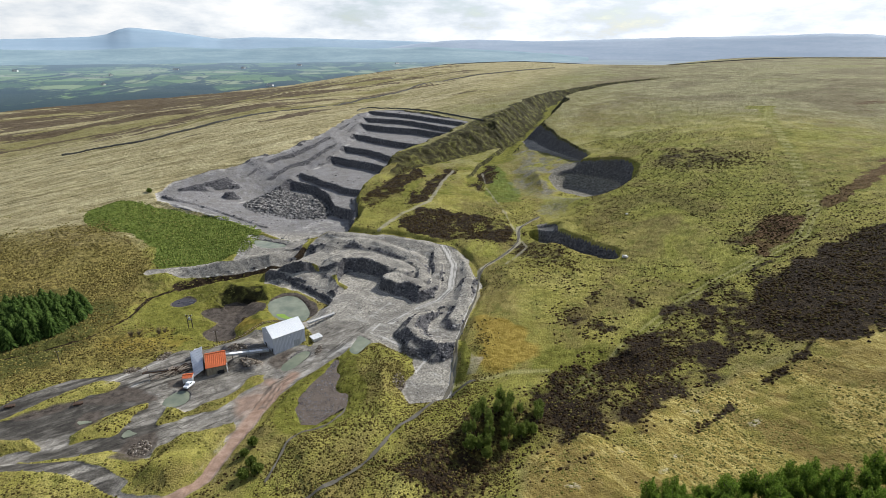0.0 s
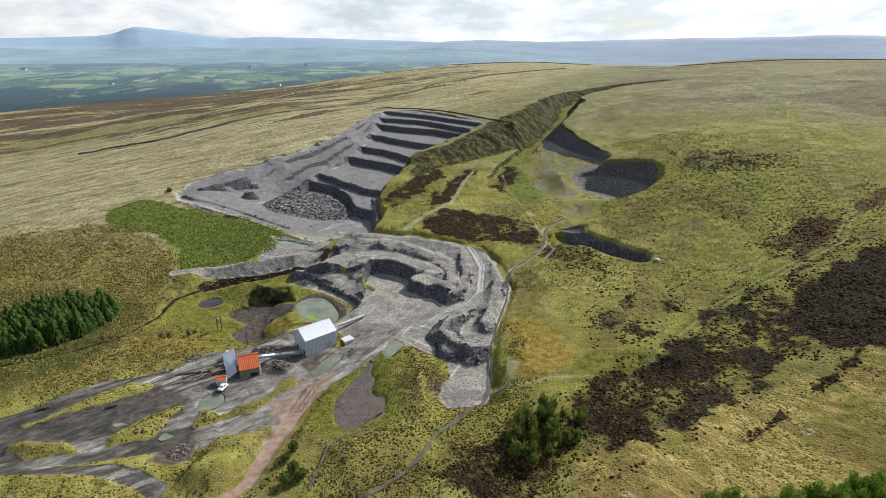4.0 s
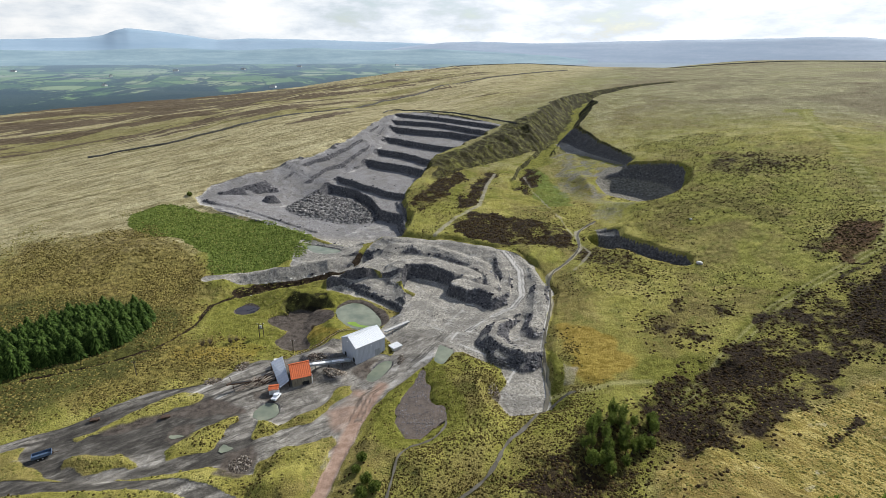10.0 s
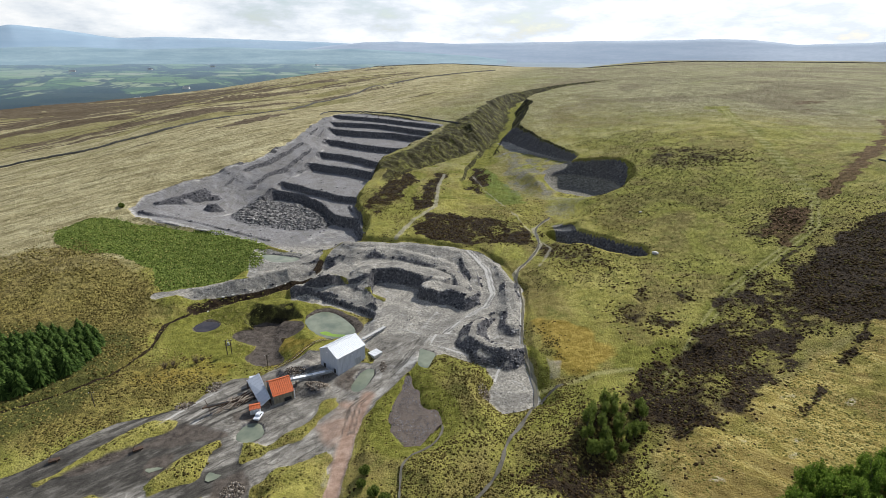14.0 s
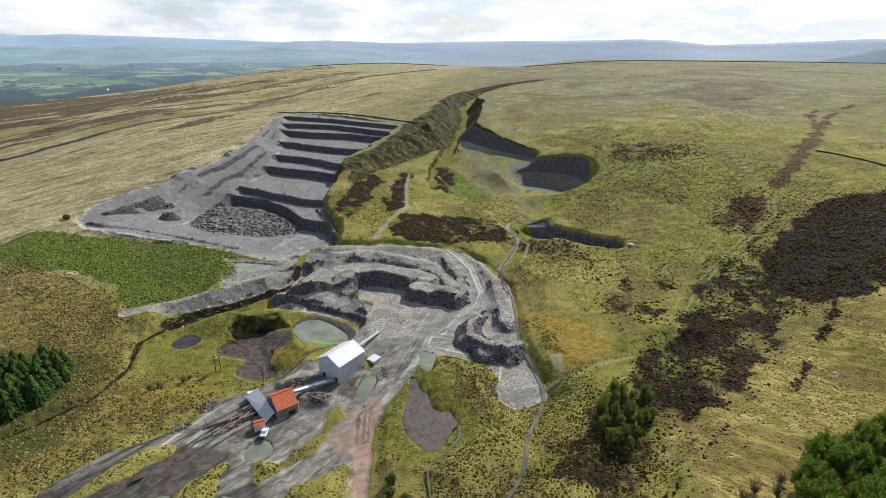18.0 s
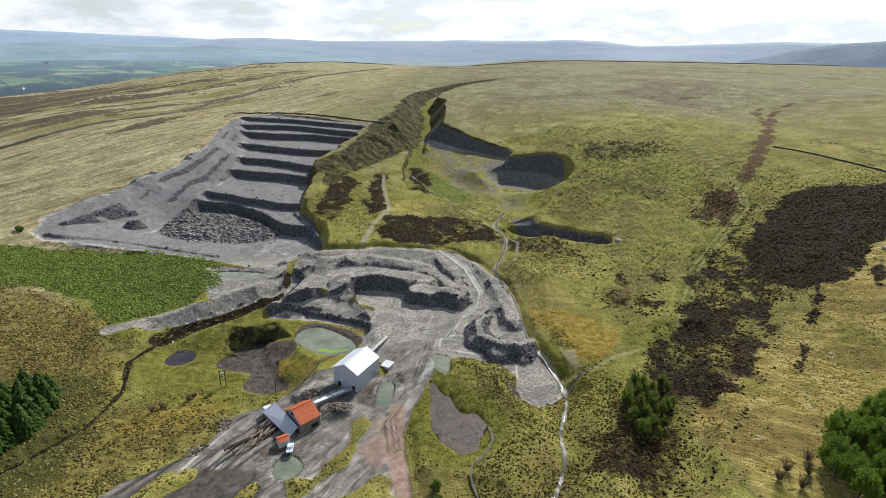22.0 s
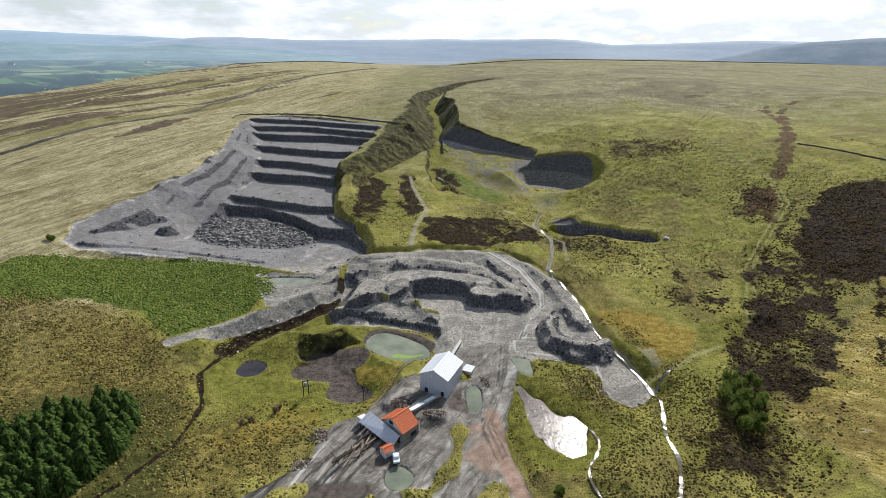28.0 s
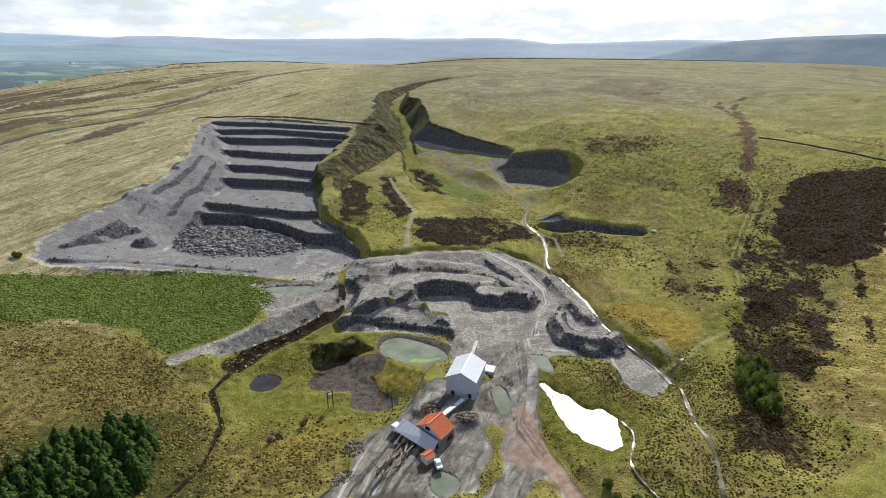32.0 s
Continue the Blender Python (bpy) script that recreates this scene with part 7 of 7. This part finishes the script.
# scrap timber and steel in front of the crusher house
pile = tagged(new("scrap_heap"), "untidy heap of old timbers, rails and scrap in the yard", "scrap heap")
r = random.Random(11)
for k in range(78):
    cx, cy = r.uniform(-96, -86), 0
    cy = 150.5 + (cx + 91) * 0.55 + r.uniform(-2.2, 2.2)
    z = ground_at(cx, cy) + r.uniform(0.1, 1.1)
    L, turn = r.uniform(1.0, 4.2), radians(r.gauss(38, 16))
    dx, dy = math.cos(turn) * L / 2, math.sin(turn) * L / 2
    mesh_part("timber" if k % 3 else "steel_bar", beam((cx - dx, cy - dy, z - r.uniform(0, 0.5)), (cx + dx, cy + dy, z + r.uniform(0, 0.6)), r.uniform(0.14, 0.42), r.uniform(0.1, 0.3)), TIMBER if k % 3 else RUST, pile)
screen = tagged(new("screening_machine"), "rusty screening machine on splayed legs in the yard", "machine")
zs = ground_at(-97, 148)
mesh_part("belt_frame", beam((-92.5, 150.0, zs + 1.4), (-98.5, 146.6, zs + 2.6), 0.9, 0.35), RUST, screen)
mesh_part("belt", beam((-92.5, 150.0, zs + 1.62), (-98.5, 146.6, zs + 2.82), 0.7, 0.06), TYRE, screen)
for p in ((-93.5, 149.5), (-97.5, 147.2)):
    for q in (-0.8, 0.8):
        mesh_part("leg", beam((p[0] + q * 0.6, p[1] - q, zs - 0.2), (p[0] + q * 0.2, p[1] - q * 0.3, zs + 1.9), 0.14, 0.14), RUST, screen)
mesh_part("mast", beam((-97.6, 147.4, zs + 2.3), (-98.8, 148.4, zs + 4.2), 0.14, 0.14), RUST, screen)
mesh_part("drum", round_bar((-98.9, 146.0, zs + 2.7), (-98.1, 147.2, zs + 2.7), 0.35, 10), RUST, screen)
for nm, px, py, lab in (("loading_frame", -113.7, 135.0, "rusty frame of old plant at the track's edge"), ("dump_skip", -134.5, 134.2, "dark steel skip standing beside the track")):
    top = tagged(new(nm), lab, "machine")
    z = ground_at(px, py)
    mesh_part("bed", box((2.6, 1.3, 0.4), pose(px, py, z + 0.5, 0, 6, 30), 0.04), RUST, top)
    for q, t in ((-1, -0.5), (1, -0.5), (-1, 0.5), (1, 0.5)):
        mesh_part("leg", beam((px + q, py + t, z - 0.2), (px + q * 0.8, py + t * 0.9, z + 0.6), 0.14, 0.14), RUST, top)
    mesh_part("post", beam((px - 0.9, py - 0.4, z + 0.6), (px - 0.5, py, z + 2.3), 0.14, 0.14), RUST, top)
    mesh_part("arm", beam((px - 0.6, py, z + 2.2), (px + 0.9, py + 0.5, z + 1.6), 0.12, 0.12), RUST, top)

# blue tipping trailer in the wet yard
trailer = tagged(new("tipping_trailer"), "faded blue open tipping trailer standing in the wet yard", "trailer")
trailer.matrix_world = pose(-140.6, 120.2, ground_at(-140.6, 120.2), 0, 0, 32)
mesh_part("bed", box((4.6, 2.0, 0.12), pose(0, 0, 0.85), 0.02), BLUE, trailer)
for q in (-1, 1):
    mesh_part("side_board", box((4.6, 0.08, 0.75), pose(0, q * 0.98, 1.25), 0.02), BLUE, trailer)
    mesh_part("end_board", box((0.08, 1.88, 0.75), pose(q * 2.26, 0, 1.25), 0.02), BLUE, trailer)
    mesh_part("chassis_rail", box((4.9, 0.14, 0.18), pose(0.2, q * 0.5, 0.68), 0.02), RUST, trailer)
    for f in (-0.9, 0.2):
        tyre = mesh_part("wheel", round_bar((f, q * 1.02 - 0.12, 0.42), (f, q * 1.02 + 0.12, 0.42), 0.42, 14), TYRE, trailer)
        mesh_part("rim", round_bar((f, q * 1.15 - 0.02, 0.42), (f, q * 1.15 + 0.02, 0.42), 0.2, 10), GALV, tyre)
mesh_part("drawbar", beam((2.3, 0, 0.62), (4.0, 0, 0.5), 0.16, 0.14), RUST, trailer)

# pale blocks along the dyke, a white boulder on the hillside
for k, (px, py) in enumerate(((-111, 226), (-107, 226.8), (-100, 228.6), (-94, 229.6), (-89, 230.4), (-85, 231.2), (-116, 218.5))):
    top = tagged(new("concrete_block"), "pale concrete block set on the side of a stony dyke", "block", "dyke blocks")
    z = ground_at(px, py)
    mesh_part("block", box((1.5, 0.5, 0.45), pose(px, py, z + 0.15, 12, 8, 30 + 9 * k), 0.06), CONCRETE, top)
for px, py, s in ((76, 203, 1.0), (140, 130, 0.8), (88, 240, 0.5)):
    v, f = stone_shape(41)
    ob = grown("white_boulder", v * s, f, CONCRETE, "pale boulder lying on the grassy hillside", "boulder")
    ob.location = (px, py, ground_at(px, py) + 0.3 * s)

# heaps of brown stone and spoil round the yard, a bare bush or two
SPOIL = island_material("brown_spoil_stone", ((0.0, (0.045, 0.036, 0.028)), (0.5, (0.12, 0.098, 0.078)), (0.85, (0.22, 0.185, 0.15)), (1.0, (0.42, 0.38, 0.33))))
for cx, cy, rx, ry, words in ((-66, 154, 3.8, 2.6, "brown stony spoil heap beside the conveyor"), (-73.5, 162.5, 3.5, 2.0, "low pile of brown stones under the conveyor"), (-99.5, 160, 2.6, 3.4, "pile of brown stones at the grassy yard edge"),
                              (-106, 152, 3.0, 2.0, "tipped stones and soil beside the track"), (-44.5, 162, 1.2, 3.0, "low mud and stone bank beside the sump"), (-85, 117, 3.0, 3.0, "tipped dark stones beside the muddy road"), (-14, 141, 2.0, 3.0, "loose pale stones beside the gravel flat")):
    n = int(34 * rx * ry)
    rad, ang = np.sqrt(rng.uniform(0, 1, n)), rng.uniform(0, 2 * math.pi, n)
    x, y = cx + rx * rad * np.cos(ang), cy + ry * rad * np.sin(ang)
    strew("spoil_heap", x, y, rng.uniform(0.12, 0.34, n), rng.uniform(0.5, 1.2, n) * (1.4 - rad), STONES, SPOIL, words, "stones")
TWIG = plain_material("bare_brown_twigs", (0.10, 0.075, 0.045), (0.20, 0.16, 0.10), 2.0, 0.9, bump=0)
for k, (px, py, s) in enumerate(((-119, 174.5, 1.0), (-116.5, 175.5, 0.8), (-109, 176, 1.1), (-107.5, 177.5, 0.8), (21, 79, 1.3), (25, 80, 1.4), (28, 77, 1.5), (23, 75, 1.3), (32, 80, 1.2))):
    bush = tagged(new("bare_bush"), "leafless brown bush with fine upright twigs", "bush", "bare bushes")
    z = ground_at(px, py)
    tv, tf = [], []
    for j in range(90):
        a_, out, h = r.uniform(0, 2 * math.pi), r.uniform(0.3, 1.5), r.uniform(1.2, 3.0)
        bv, bf = tube([(px, py, z - 0.1), (px + out * 0.5 * s * math.cos(a_), py + out * 0.5 * s * math.sin(a_), z + h * 0.45 * s), (px + out * s * math.cos(a_ + r.uniform(-0.4, 0.4)), py + out * s * math.sin(a_), z + h * s)], [0.05, 0.035, 0.012], 3)
        tf += [tuple(i + len(tv) for i in q) for q in bf]
        tv += bv
    half = len(tf) // 6
    grown("stem", tv[:9], tf[:12], BARK).parent = bush
    grown("crown", tv, tf[12:], TWIG).parent = bush


# ---- walls and fences on the moor, farms in the valley
STONEWORK = plain_material("dark_field_stone", (0.05, 0.048, 0.042), (0.13, 0.125, 0.11), 1.2, 0.9, bump=0.1)


def moor_wall(name, line, tall, thick, label):
    """A dry stone wall following the ground, with an uneven top."""
    pts = []
    for (ax, ay), (bx, by) in zip(line, line[1:]):
        n = max(2, int(math.hypot(bx - ax, by - ay) / max(2.0, tall * 2)))
        pts += [(ax + (bx - ax) * k / n, ay + (by - ay) * k / n) for k in range(n)]
    pts.append(line[-1])
    v, f = [], []
    for k, (px, py) in enumerate(pts):
        q0, q1 = pts[max(k - 1, 0)], pts[min(k + 1, len(pts) - 1)]
        dx, dy = q1[0] - q0[0], q1[1] - q0[1]
        n = math.hypot(dx, dy) or 1
        z = ground_at(px, py)
        h = tall * rng.uniform(0.75, 1.1)
        for s, zz in ((1, -0.3), (0.7, h), (-0.7, h), (-1, -0.3)):
            v.append((px - dy / n * thick * s / 2, py + dx / n * thick * s / 2, z + zz))
    for k in range(len(pts) - 1):
        for j in range(3):
            a = k * 4 + j
            f.append((a, a + 1, a + 5, a + 4))
    return tagged(grown(name, v, f, STONEWORK), label, "wall", kind="structure")


moor_wall("wall_moor_west", [(-330, 452), (-275, 480), (-240, 506), (-218, 524), (-195, 552), (-167, 578), (-135, 598), (-97, 661), (-60, 705), (-25, 765), (28, 826), (115, 903), (200, 990)], 1.5, 1.2, "long dark dry stone wall across the dry moor")
moor_wall("wall_quarry_head", [(-86, 540), (-78, 556), (-58, 548), (-22, 514), (16, 469), (34, 450)], 1.1, 0.6, "dark bank and fence round the quarry's head")
moor_wall("wall_moor_east", [(208, 232), (210, 210), (205, 188), (201, 166), (204, 140), (230, 105)], 0.7, 0.45, "dark stone wall on the upper hillside")
moor_wall("wall_crest", [(-150, 1600), (100, 1640), (350, 1620), (560, 1570), (620, 1560), (980, 1420), (1400, 1250), (1750, 950)], 2.0, 2.0, "dark boundary wall along the moor's crest")
FARM = plain_material("white_farm_wall", (0.62, 0.62, 0.60), (0.80, 0.80, 0.78), 0.3, 0.8, bump=0)
FARM_ROOF = plain_material("grey_slate_roof", (0.16, 0.18, 0.20), (0.26, 0.28, 0.30), 0.3, 0.8, bump=0)
r = random.Random(5)
for k in range(16):
    az_, dist = radians(r.uniform(-46, -4)), r.uniform(1700, 3600)
    px, py = dist * math.sin(az_), dist * math.cos(az_)
    z = ground_at(px, py)
    turn = r.uniform(0, 180)
    top = tagged(new("farmhouse"), "white farmhouse with a slate roof far down the valley", "farmhouse", "valley farms")
    top.matrix_world = pose(px, py, z, 0, 0, turn)
    L, W = r.uniform(14, 26), r.uniform(8, 11)
    mesh_part("wall", box((L, W, 6), pose(0, 0, 2.6), 0.1), FARM, top)
    bm = bmesh.new()
    q = [bm.verts.new(c) for c in ((-L / 2 - 0.4, -W / 2 - 0.4, 5.5), (L / 2 + 0.4, -W / 2 - 0.4, 5.5), (L / 2 + 0.4, W / 2 + 0.4, 5.5), (-L / 2 - 0.4, W / 2 + 0.4, 5.5), (-L / 2, 0, 9), (L / 2, 0, 9))]
    for ids in ((0, 1, 5, 4), (2, 3, 4, 5), (1, 2, 5), (3, 0, 4), (0, 3, 2, 1)):
        bm.faces.new([q[i] for i in ids])
    mesh_part("roof", bm, FARM_ROOF, top)
    mesh_part("chimney", box((1.0, 1.4, 2), pose(L * 0.4, 0, 9.2), 0.05), FARM, top)

# stones and sprouts that stand out of the shallow silt pond
shallow = rounded(SILT_POND)
x, y = sow(5200, -46, -26, 120, 156, lambda a, b: smooth(-outside(shallow, a, b) / 1.5 + 0.35) * (0.12 + 0.5 * patchy(a, b, 3, 71) ** 2 + 0.7 * smooth((b - 146) / 4)))
strew("silt_stones", x, y, rng.uniform(0.06, 0.17, len(x)), rng.uniform(0.5, 0.9, len(x)), STONES, SLATE, "small stones breaking the surface of the silt pond", "stones", 0.1, -0.45)
x, y = sow(900, -46, -26, 120, 156, lambda a, b: smooth(1 - np.abs(outside(shallow, a, b) - 0.2) / 0.8) * patchy(a, b, 4, 72))
strew("bank_rushes", x, y, rng.uniform(0.14, 0.34, len(x)), rng.uniform(0.8, 1.3, len(x)), DOMES, REED, "green rushes along the bank of the silt pond", "rushes")
